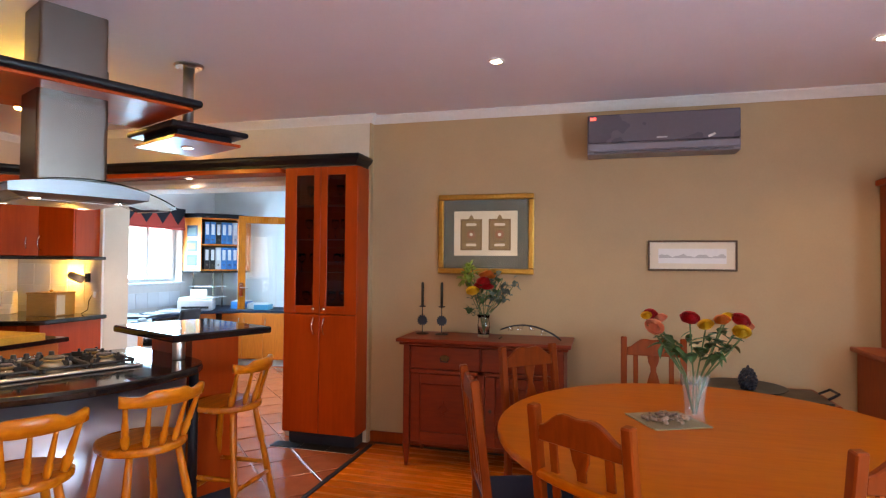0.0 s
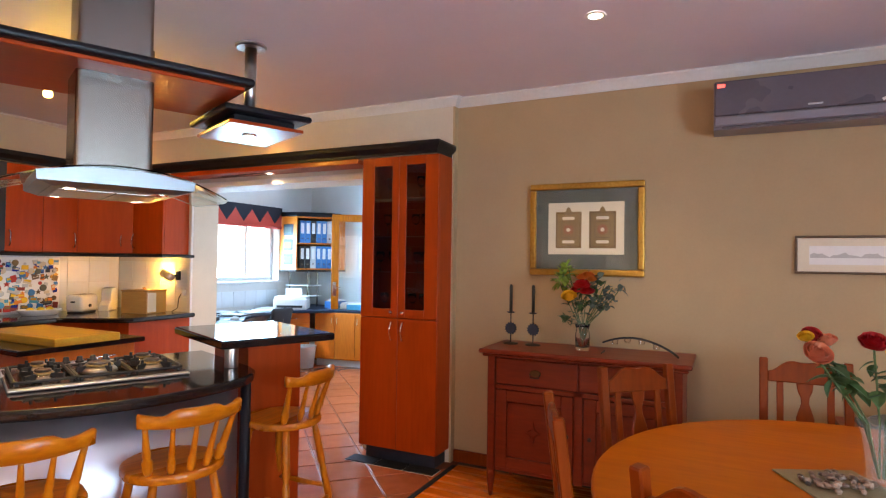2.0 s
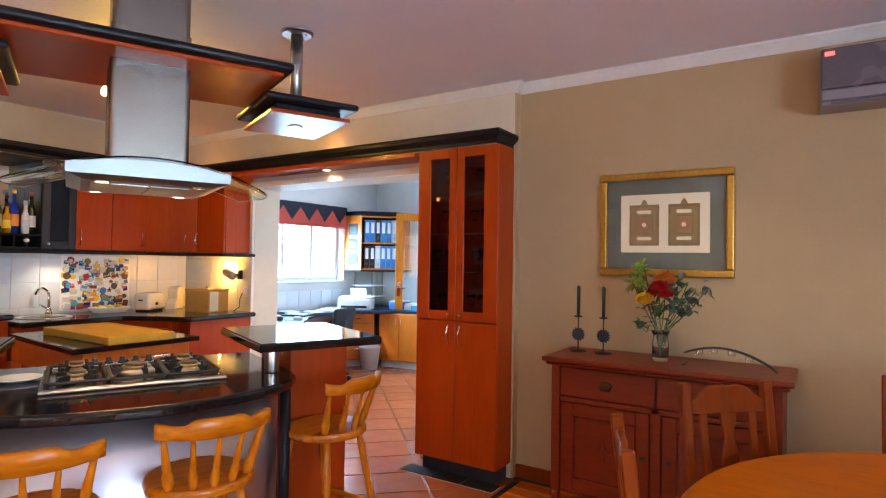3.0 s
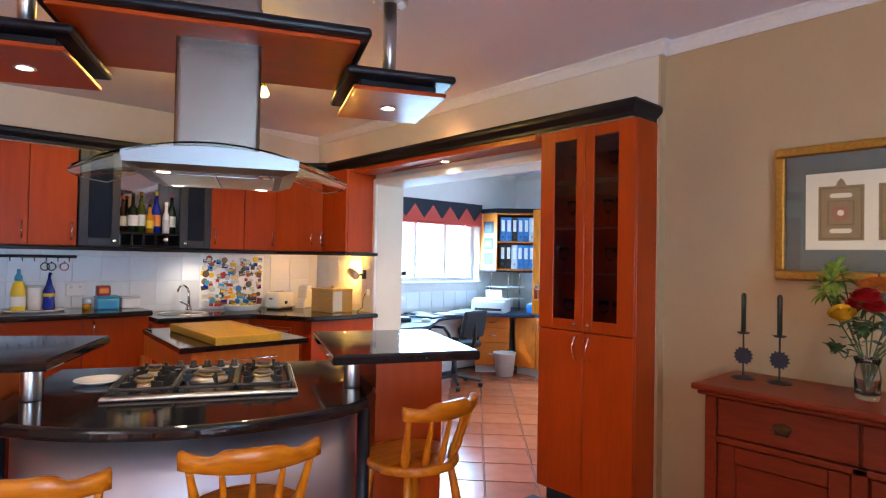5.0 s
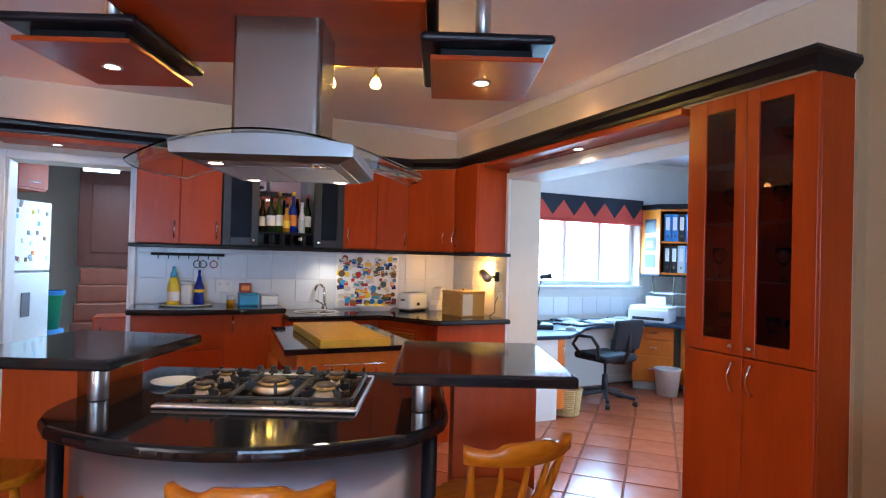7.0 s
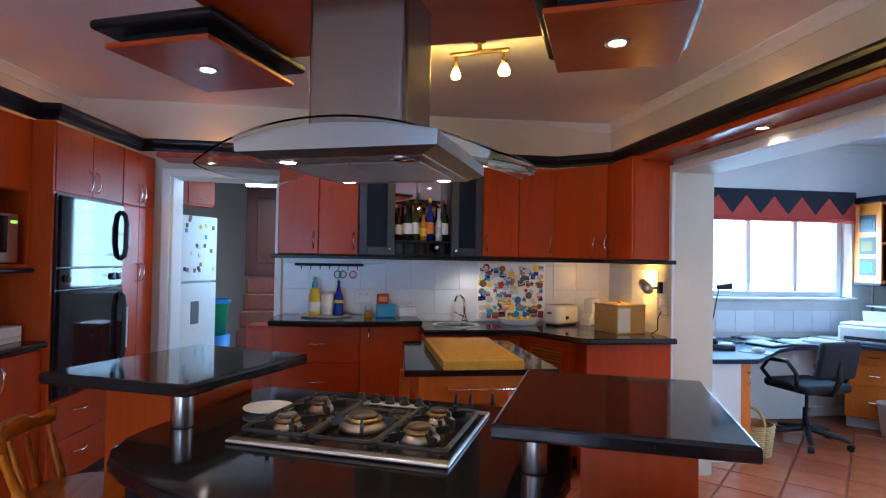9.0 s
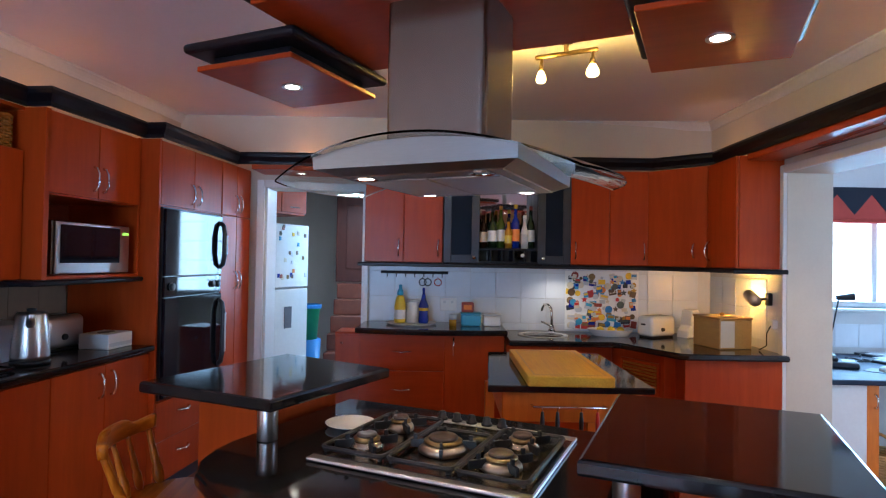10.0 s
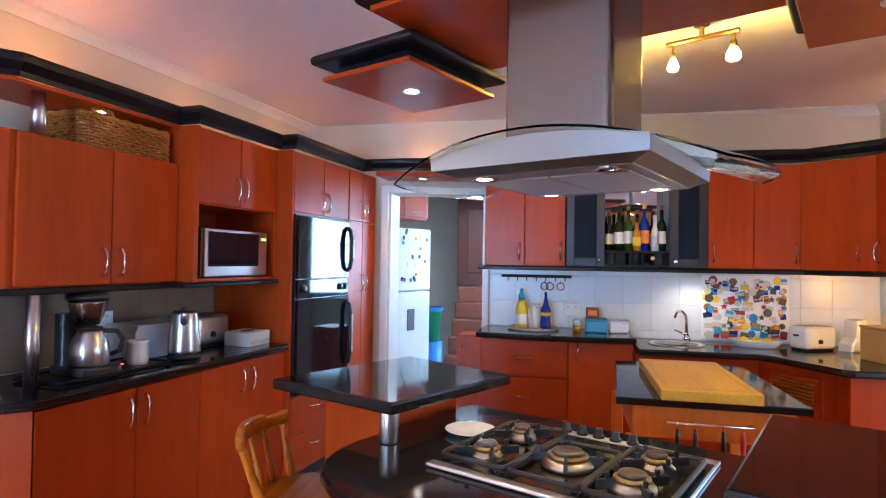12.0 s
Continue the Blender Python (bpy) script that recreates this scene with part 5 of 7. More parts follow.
bottle(pose(-4.70, 3.10, 1.520) @ pose(0, 0, 0, 0, 90, 0) @ pose(0, 0, -0.10), wine(0.25, 0.033), "brown_glass", "wine bottle lying in the rack", "white")

tray = part("drip_tray", moved(lathe([(0, 0), (0.17, 0), (0.19, 0.012), (0.192, 0.016), (0.17, 0.006), (0, 0.005)], 36), pose(-4.71, 2.285, 0.9855)), "enamel", None, "", True)
tagged(tray, "pale oval tray under the cleaning bottles", "tray")
t = thing("detergent_bottle", pose(-4.74, 2.195, 0.992), "yellow dishwashing liquid bottle with a blue cap", "bottle")
part("body", lathe([(0, 0), (0.042, 0), (0.045, 0.02), (0.045, 0.13), (0.032, 0.19), (0.018, 0.21), (0, 0.21)], 20), "yellow", t, "", True)
part("cap", lathe([(0, 0.21), (0.025, 0.21), (0.024, 0.24), (0.012, 0.26), (0.012, 0.29), (0, 0.292)], 16), "cyan", t, "", True)
part("bottle_label", lathe([(0.0452, 0.03), (0.0458, 0.03), (0.0458, 0.10), (0.0452, 0.10)], 20), "white", t)
t = thing("paper_cup_stack", pose(-4.75, 2.29, 0.992), "white plastic jar with a lid", "jar")
part("body", lathe([(0, 0), (0.045, 0), (0.05, 0.16), (0, 0.16)], 20), "white", t, "", True)
part("lid", lathe([(0, 0.16), (0.054, 0.16), (0.054, 0.175), (0, 0.178)], 20), "greywhite", t, "", True)
t = thing("spray_bottle", pose(-4.73, 2.375, 0.992), "cobalt blue bottle with a blue pump top", "bottle")
part("body", lathe([(0, 0), (0.036, 0), (0.040, 0.02), (0.034, 0.08), (0.039, 0.13), (0.020, 0.18), (0.012, 0.22), (0, 0.22)], 20), "deep_blue", t, "", True)
part("pump", tube([(0, 0, 0.22), (0, 0, 0.25), (0.02, 0, 0.262), (0.05, 0, 0.258)], 0.010, 8), "deep_blue", t, "", True)
part("bottle_label", lathe([(0.0375, 0.095), (0.0395, 0.118), (0.0385, 0.118), (0.037, 0.095)], 20), "yellow", t)
t = thing("glass_jar", pose(-4.66, 2.60, 0.9855), "small glass jar with an amber filling", "jar")
part("body", lathe([(0, 0), (0.028, 0), (0.028, 0.045), (0, 0.045)], 18), "amber", t, "", True)
part("lid", lathe([(0, 0.0455), (0.029, 0.0455), (0.029, 0.085), (0, 0.087)], 18), "greywhite", t, "", True)
t = thing("storage_tub", pose(-4.68, 2.735, 0.9855), "bright blue plastic tub with a fitted lid", "container")
part("body", box(-0.06, 0.06, -0.075, 0.075, 0, 0.085, 0.012, seg=2), "cyan", t)
part("lid", box(-0.064, 0.064, -0.079, 0.079, 0.0855, 0.10, 0.005), "cyan", t)
t = thing("tea_tin", pose(-4.69, 2.71, 1.086), "dark red square tin standing on the blue tub", "tin")
part("body", box(-0.035, 0.035, -0.045, 0.045, 0, 0.075, 0.006), "dkred", t)
part("tin_label", box(0.0352, 0.0362, -0.03, 0.03, 0.02, 0.055), "rose_orange", t)
t = thing("white_tub", pose(-4.70, 2.895, 0.9855), "white plastic tub with a lid", "container")
part("body", box(-0.05, 0.05, -0.065, 0.065, 0, 0.075, 0.012, seg=2), "white", t)
part("lid", box(-0.054, 0.054, -0.069, 0.069, 0.0755, 0.088, 0.004), "greywhite", t)

t = thing("utensil_rail", None, "black iron rail with small hanging hooks under the cabinet", "rail")
part("rail", tube([(-4.855, 2.03, 1.375), (-4.855, 2.56, 1.375)], 0.011, 8), "black", t)
for k in range(7):
    y = 2.08 + 0.072 * k
    part("hook", tube([(-4.855, y, 1.364), (-4.850, y, 1.345), (-4.842, y, 1.34)], 0.004, 6), "black", t)
for y, ma in ((2.36, "black"), (2.40, "black"), (2.48, "red")):
    u = thing("hanging_cutter", pose(-4.842, y, 1.30), "small kitchen tool hung from the black rail", "utensil", "tools on the black rail")
    part("ring", tube([(0, 0.028 * math.cos(a), 0.028 * math.sin(a)) for a in [k * 0.628 for k in range(11)]], 0.004, 6), ma, u)
    part("loop", tube([(0, 0, 0.028), (0, 0, 0.04)], 0.003, 6), ma, u)

t = thing("serving_dish", pose(-4.66, 3.78, 0.9305, 0, 0, 80), "white oval dish holding yellow fruit", "dish")
dm = Matrix.Diagonal((1.0, 0.62, 1, 1))
part("dish", moved(lathe([(0, 0.003), (0.12, 0.003), (0.125, 0), (0.13, 0.003), (0.165, 0.045), (0.168, 0.05), (0.16, 0.05), (0.125, 0.012), (0, 0.010)], 36), dm), "enamel", t, "", True)
for k, x in enumerate((-0.07, 0.01, 0.08)):
    f = part("lemon", moved(lathe([(0, -0.028), (0.02, -0.022), (0.03, 0), (0.02, 0.022), (0, 0.03)], 14), pose(-4.66, 3.78, 0.9305, 0, 0, 80) @ pose(x, 0.01 * k, 0.040, 0, 80, 30 * k)), "yellow", None, "", True)
    tagged(f, "ripe yellow lemon in the white dish", "lemon", "lemons in the dish")
toaster(pose(-4.64, 4.12, 0.9305, 0, 0, -62) @ Matrix.Diagonal((0.9, 0.9, 0.84, 1)), "enamel", "cream white two-slice toaster on the corner worktop")
t = thing("blender_base", pose(-4.66, 4.37, 0.9305, 0, 0, -60), "cream plastic kitchen appliance beside the toaster", "appliance")
part("body", slab([(-0.075, 0), (0.075, 0), (0.07, 0.05), (0.03, 0.09), (0.02, 0.20), (-0.05, 0.21), (-0.07, 0.18)], -0.05, 0.05, 0.008), "enamel", t)
t = thing("wooden_box", pose(-4.20, 4.40, 0.9305, 0, 0, 12), "golden wooden bread box with a pale reflection painted on", "box")
part("body", box(-0.135, 0.135, -0.12, 0.12, 0, 0.19, 0.004), "brass_box", t)
# Pale patch painted as the upright reflection on this face.
part("reflection_patch", box(0.1354, 0.1366, -0.112, -0.01, 0.012, 0.182), "paper", t, "pale patch painted as a reflection")
part("lid", box(-0.140, 0.140, -0.125, 0.125, 0.1905, 0.205, 0.004), "brass_box", t)
part("knob", lathe([(0, 0.2055), (0.012, 0.2055), (0.016, 0.222), (0, 0.228)], 14), "brass_box", t)

# lamp on the return wall
t = thing("wall_lamp", pose(-4.04, 4.64, 1.26), "steel cylinder wall lamp switched on beside the opening", "wall lamp")
part("bracket", box(-0.02, 0.02, -0.03, -0.001, -0.04, 0.04, 0.004), "black", t)
part("arm", tube([(0, -0.03, 0), (0, -0.08, 0)], 0.009, 8), "black", t)
part("shade", tube([(0.025, -0.115, -0.012), (-0.115, -0.085, 0.022)], 0.036, 20), "steel_sheet", t, "brushed steel cylinder", True)
part("bulb", tube([(-0.1162, -0.0847, 0.0223), (-0.122, -0.0835, 0.0237)], 0.028, 16), "bulb", t, "lit opening of the shade")
lamp("wall_lamp_bulb", "POINT", 11.0, (1.0, 0.47, 0.07), pose(-4.195, 4.560, 1.292), 0.02)
t = thing("wall_socket", pose(-3.955, 4.64, 1.11), "white plug adaptor in a wall socket", "socket")
part("plate", box(-0.035, 0.035, -0.012, -0.001, -0.05, 0.05, 0.003), "white", t)
part("plug", box(-0.02, 0.02, -0.05, -0.0125, -0.03, 0.025, 0.005), "white", t)
part("lead", tube([(0, -0.05, -0.01), (-0.01, -0.07, -0.06), (-0.03, -0.06, -0.14), (-0.08, -0.08, -0.175)], 0.004, 6), "black", t)
t = thing("wall_socket", pose(-4.90, 2.565, 1.125), "white double wall socket on the tiles", "socket")
part("plate", box(0.007, 0.016, -0.065, 0.065, -0.05, 0.05, 0.003), "white", t)
for y in (-0.03, 0.03):
    part("switch", box(0.0162, 0.020, y - 0.01, y + 0.01, 0.01, 0.03, 0.001), "greywhite", t)

# lit lamp under the wall units, over the tap
small_light(pose(-4.72, 3.40, 1.4285), "lamp under the wall units")
lamp("under_cabinet_spot", "SPOT", 5.0, (1.0, 0.86, 0.62), pose(-4.72, 3.40, 1.415), 0.02, spot=140, blend=0.8)

# board full of fridge magnets behind the sink
t = thing("magnet_board", pose(-4.893, 3.485, 0.945), "white board covered with colourful souvenir magnets", "magnet board")
part("board", box(0.007, 0.013, 0, 0.58, 0, 0.465, 0.002), "board_white", t)
rnd = random.Random(5)
kinds = ["red", "blue", "rose_orange", "cyan", "dkred", "navy_matt", "brownframe", "deep_blue", "paper", "paper", "gold", "greywhite", "greywhite", "rose_yellow", "mount", "print"]
cells = [(a, b) for a in range(9) for b in range(7)] + [(rnd.uniform(0, 8), rnd.uniform(0, 6)) for k in range(75)]
for layer, (a, b) in enumerate(cells):
    if rnd.random() < 0.06:
        continue
    y, z = 0.035 + a * 0.0635 + rnd.uniform(-0.022, 0.022), 0.035 + b * 0.065 + rnd.uniform(-0.022, 0.022)
    s, h = rnd.uniform(0.014, 0.034), rnd.uniform(0.013, 0.030)
    y, z = min(max(y, 0.04), 0.54), min(max(z, 0.035), 0.43)
    lift = 0.0135 + 0.00007 * layer
    ma = rnd.choice(kinds)
    tilt = rnd.uniform(-14, 14)
    kind = rnd.random()
    if kind < 0.35:
        mb = moved(lathe([(0, 0), (h, 0), (h * 0.94, 0.005), (0, 0.006)], 16), pose(lift, y, z, 0, 90, 0))
    elif kind < 0.5:
        pts = [((1 if k % 2 else 0.48) * h * math.cos(k * 0.628), (1 if k % 2 else 0.48) * h * math.sin(k * 0.628)) for k in range(10)]
        mb = moved(prism(pts, 0, 0.005), pose(lift, y, z, 0, 90, 0))
    else:
        mb = moved(box(0, 0.005, -s, s, -h, h, 0.001), pose(lift, y, z, tilt, 0, 0))
    mg = part("magnet", mb, ma, t)
    if kind >= 0.5 and rnd.random() < 0.8:
        part("picture", moved(box(0.0052, 0.0058, -s * 0.8, s * 0.8, -h * 0.1, h * 0.75), pose(lift, y, z, tilt, 0, 0)), rnd.choice(kinds), mg)


# ---- scullery ----
fm = pose(-5.335, 0.865, 0, 0, 0, 154)
t = thing("fridge", fm, "silver two-door fridge with magnets on its upper door", "fridge")
part("body", box(-0.10, 0.66, 0.0, 0.58, 0.04, 1.79, 0.006), "greywhite", t)
part("freezer_door", box(-0.10, 0.66, -0.055, -0.001, 1.195, 1.785, 0.012, seg=2), "enamel", t)
part("fridge_door", box(-0.10, 0.66, -0.055, -0.001, 0.06, 1.185, 0.012, seg=2), "enamel", t)
for z0, z1 in ((1.25, 1.62), (0.62, 1.13)):
    part("handle", tube([(0.10, -0.055, z0), (0.10, -0.10, z0 + 0.03), (0.10, -0.10, z1 - 0.03), (0.10, -0.055, z1)], 0.015, 8), "steel", t, "", True)
part("dispenser", box(0.33, 0.43, -0.060, -0.0555, 0.82, 1.02, 0.003), "ac_dark", t, "water dispenser")
rnd = random.Random(8)
for k in range(22):
    x, z = rnd.uniform(0.20, 0.62), rnd.uniform(1.28, 1.76)
    part("magnet", box(x - 0.016, x + 0.016, -0.060, -0.0555, z - 0.018, z + 0.018, 0.002), rnd.choice(kinds), t)
t = thing("over_fridge_cabinet", fm, "cherry wood cupboard above the fridge", "wall cabinet")
part("body", box(-0.02, 0.68, 0.02, 0.58, 1.88, 2.19, 0.003), "cherry", t)
for a, b in ((-0.02, 0.33), (0.33, 0.68)):
    d = part("door", box(a + 0.002, b - 0.002, 0.0, 0.019, 1.90, 2.185, 0.003), "cherry", t)
    part("handle", tube([((a + b) / 2 - 0.06, 0.0, 1.95), ((a + b) / 2 - 0.05, -0.02, 1.95), ((a + b) / 2 + 0.05, -0.02, 1.95), ((a + b) / 2 + 0.06, 0.0, 1.95)], 0.005, 6), "chrome", d)
# Glowing bar and lamp added to stand in for the bright ceiling glare.
t = thing("ceiling_batten", pose(-6.35, 1.52, 2.199), "glowing white bar added for the glare on the scullery ceiling", "ceiling light")
part("housing", box(-0.05, 0.05, -0.17, 0.17, -0.03, -0.001, 0.006), "white", t)
part("tube", tube([(0, -0.15, -0.044), (0, 0.15, -0.044)], 0.014, 10), "glare_glow", t, "glowing tube added for the ceiling glare", True)
lamp("glare_fill", "AREA", 18, (0.72, 0.87, 1.0), look((-6.35, 1.52, 2.13), (-6.35, 1.521, 0)), 0.08, 0.30)
stp = thing("staircase", None, "flight of red tiled steps up to a brown door", "stairs")
for k in range(7):
    part("step", box(-7.15, -5.85 - 0.17 * k, 1.30, 2.14, 0.17 * k, 0.17 * (k + 1) - 0.001, 0.008), "step_tile", stp)
t = thing("door_1", pose(-7.14, 1.24, 1.20), "dark brown panelled door at the top of the steps", "door", kind="structure")
part("leaf", box(0.0, 0.04, 0, 0.80, 0, 2.0, 0.004), "dark_door", t)
for z0, z1 in ((0.15, 0.9), (1.05, 1.85)):
    part("panel", box(0.0405, 0.048, 0.12, 0.68, z0, z1, 0.006), "dark_door", t)
part("handle", tube([(0.04, 0.74, 1.0), (0.08, 0.74, 1.0), (0.085, 0.66, 1.0)], 0.010, 8), "chrome", t)
t = thing("recycling_bin", pose(-6.12, 1.16, 0), "blue plastic recycling bin", "bin")
part("body", lathe([(0, 0), (0.11, 0), (0.13, 0.66), (0, 0.66)], 24), "blue", t, "", True)
t = thing("waste_basket", pose(-6.12, 1.16, 0.661), "green plastic tub standing in the blue bin", "bin")
part("body", lathe([(0, 0), (0.09, 0), (0.115, 0.30), (0.128, 0.305), (0.128, 0.325), (0.11, 0.325), (0.085, 0.02), (0, 0.02)], 24), "green", t, "", True)
part("liner", lathe([(0.1285, 0.31), (0.132, 0.31), (0.134, 0.345), (0.1285, 0.347)], 24), "blue", t)
t = thing("low_cupboard", pose(-5.30, 1.62, 0), "low cherry wood cupboard beyond the doorway", "cabinet")
part("body", box(-0.14, 0.14, 0.0, 0.24, 0, 0.86, 0.004), "cherry", t)
for z0, z1 in ((0.05, 0.45), (0.46, 0.84)):
    d = part("drawer", box(0.1405, 0.157, 0.01, 0.23, z0, z1, 0.003), "cherry", t)
    part("knob", lathe([(0, 0), (0.01, 0), (0.01, 0.02), (0, 0.02)], 10, (0.165, 0.06, z1 - 0.08)), "chrome", d)

# ---- office ----
t = thing("desk", None, "dark blue-grey worktop of the built-in office desk", "desk")
part("worktop", prism([(-5.198, 4.935), (-4.06, 4.935), (-4.05, 5.40), (-4.10, 5.47), (-4.50, 5.93), (-4.62, 6.15), (-4.70, 6.75), (-4.62, 6.90), (-4.35, 7.12), (-4.25, 7.28), (-3.55, 7.40), (-3.50, 7.45), (-3.50, 7.948), (-5.198, 7.948)], 0.715, 0.75, 0.008), "desktop", t)
part("support", box(-4.13, -4.10, 5.0, 5.30, 0.0, 0.714, 0.003), "white", t)
t = thing("desk_cabinet", None, "orange wood cabinet under the near end of the desk", "cabinet", "office desk cabinets")
part("body", box(-4.62, -4.14, 5.305, 5.40, 0.08, 0.714, 0.003), "orange_wood", t)
d = part("door", box(-4.139, -4.122, 5.31, 5.395, 0.09, 0.705, 0.002), "orange_wood", t)
bow_handle(d, pose(-4.122, 5.365, 0.60, 0, 0, -90), 0.09)
t = thing("modesty_panel", None, "white painted panel below the desk", "panel")
part("panel", box(-5.17, -5.12, 5.42, 6.7, 0.0, 0.714, 0.003), "white", t)
for k, (a, b) in enumerate((((-4.86, 6.86), (-4.55, 7.16)), )):
    m = pose(a[0], a[1], 0, 0, 0, math.degrees(math.atan2(b[1] - a[1], b[0] - a[0])))
    t = thing("drawer_unit", m, "orange wood pedestal with three drawers", "drawers", "office desk cabinets")
    w = math.dist(a, b)
    part("body", box(0, w, 0.02, 0.42, 0.09, 0.714, 0.003), "orange_wood", t)
    part("plinth", box(0.01, w - 0.01, 0.05, 0.40, 0, 0.089), "greywhite", t)
    for z0, z1 in ((0.10, 0.38), (0.385, 0.56), (0.565, 0.705)):
        d = part("drawer", box(0.003, w - 0.003, 0.0, 0.0195, z0, z1, 0.003), "orange_wood", t)
        part("handle", tube([(w / 2 - 0.05, 0, (z0 + z1) / 2), (w / 2 - 0.04, -0.02, (z0 + z1) / 2), (w / 2 + 0.04, -0.02, (z0 + z1) / 2), (w / 2 + 0.05, 0, (z0 + z1) / 2)], 0.006, 6), "chrome", d)
t = thing("office_cupboard", pose(-4.50, 7.20, 0, 0, 0, 8), "orange wood double cupboard under the printer desk", "cabinet", "office desk cabinets")
part("body", box(0, 0.92, 0.02, 0.50, 0.09, 0.714, 0.003), "orange_wood", t)
part("plinth", box(0.01, 0.90, 0.05, 0.48, 0, 0.089), "greywhite", t)
for a, b, hx in ((0, 0.30, 0.26), (0.30, 0.60, 0.34), (0.60, 0.92, 0.64)):
    d = part("door", box(a + 0.003, b - 0.003, 0.0, 0.0195, 0.10, 0.705, 0.003), "orange_wood", t)
    part("handle", tube([(hx, 0, 0.56), (hx, -0.02, 0.57), (hx, -0.02, 0.64), (hx, 0, 0.65)], 0.006, 6), "chrome", d)

# corner cabinet with ring binders
t = thing("binder_cabinet", None, "wooden corner wall cabinet with shelves full of blue and black binders", "wall cabinet")
P = [(-5.198, 7.27), (-4.90, 7.27), (-4.56, 7.62), (-4.56, 7.948), (-5.198, 7.948)]
part("top", prism(P, 2.01, 2.03), "orange_wood", t)
part("bottom", prism(P, 1.28, 1.30), "orange_wood", t)
part("shelf", prism([(x * 0.998 - 0.004, y + 0.006) for x, y in P], 1.64, 1.66), "orange_wood", t)
part("side", box(-5.198, -4.90, 7.27, 7.288, 1.30, 2.01), "orange_wood", t)
part("side", box(-4.578, -4.56, 7.64, 7.948, 1.30, 2.01), "orange_wood", t)
part("back", box(-5.197, -5.185, 7.29, 7.947, 1.30, 2.01), "orange_wood", t)
part("back", box(-5.185, -4.579, 7.935, 7.947, 1.30, 2.01), "orange_wood", t)
part("crown", prism([(-5.20 + 0.002, 7.235), (-4.88, 7.235), (-4.52, 7.60), (-4.52, 7.948), (-5.198, 7.948)], 2.031, 2.09, 0.010), "navy", t, "black crown moulding")
part("rail", prism([(-5.198, 7.25), (-4.89, 7.25), (-4.54, 7.61), (-4.54, 7.948), (-5.198, 7.948)], 1.255, 1.279, 0.006), "navy", t)
bmx = pose(-4.885, 7.305, 0, 0, 0, 45.8)
rnd = random.Random(3)
for z, cols in ((1.661, ["blue", "blue", "black", "blue", "blue", "greywhite"]), (1.301, ["black", "black", "greywhite", "blue", "blue", "blue"])):
    for k, ma in enumerate(cols):
        x = 0.012 + 0.076 * k
        u = thing("ring_binder", bmx @ pose(x, 0.012, z), "lever arch binder with a white spine label", "binder", "binders in the corner cabinet")
        part("cover", box(0.001, 0.072, 0.0, 0.24, 0, 0.315, 0.003), ma, u)
        part("spine_label", box(0.015, 0.058, -0.0015, -0.0002, 0.13, 0.28), "white", u)
        part("finger_hole", moved(lathe([(0.008, 0), (0.013, 0), (0.013, 0.002), (0.008, 0.002)], 14), pose(0.0365, -0.0004, 0.06, 90, 0, 0)), "steel", u)
for k, z in enumerate((1.35, 1.55, 1.76)):
    u = thing("postcard", None, "colourful postcard pinned to the cabinet side", "picture", "postcards on the cabinet")
    part("card", box(-5.13, -4.96, 7.266, 7.2695, z, z + 0.16), ("navy_matt", "mount", "navy_matt")[k], u)
    part("print", box(-5.11, -4.99, 7.264, 7.2657, z + 0.03, z + 0.12), ("blue", "print", "mount")[k], u)
t = thing("letter_rack", None, "grey steel paper rack under the binder cabinet", "rack")
for x, y in ((-5.12, 7.40), (-4.80, 7.40), (-4.80, 7.62)):
    part("post", tube([(x, y, 0.751), (x, y, 1.254)], 0.010, 8), "steel", t)
for z in (0.90, 1.05):
    part("tray", prism([(-5.15, 7.36), (-4.76, 7.36), (-4.76, 7.66), (-5.15, 7.66)], z, z + 0.012), "greywhite", t)

# blind over the office window
t = thing("roman_blind", pose(-5.19, 5.23, 0), "coral red roman blind with a navy zigzag border", "blind")
part("cloth", box(0.02, 0.035, 0, 2.02, 1.845, 2.142, 0.003), "red_cloth", t, "coral red cloth")
for z in (1.85, 1.87):
    part("fold", box(0.036, 0.046, 0.0, 2.02, z, z + 0.018, 0.005), "red_cloth", t)
zz = [(0.0, 2.145), (2.02, 2.145), (2.02, 2.08)]
n = 7
for k in range(n):
    y1 = 2.02 - 2.02 * k / n
    zz += [(y1 - 2.02 / n * 0.5, 1.915), (y1 - 2.02 / n, 2.085)]
zb = slab([(a, b) for a, b in zz], 0.036, 0.040)
for v in zb.verts:
    v.co = Vector((v.co.y, v.co.x, v.co.z))
bmesh.ops.recalc_face_normals(zb, faces=zb.faces[:])
part("zigzag_border", zb, "navy_cloth", t, "navy zigzag border")


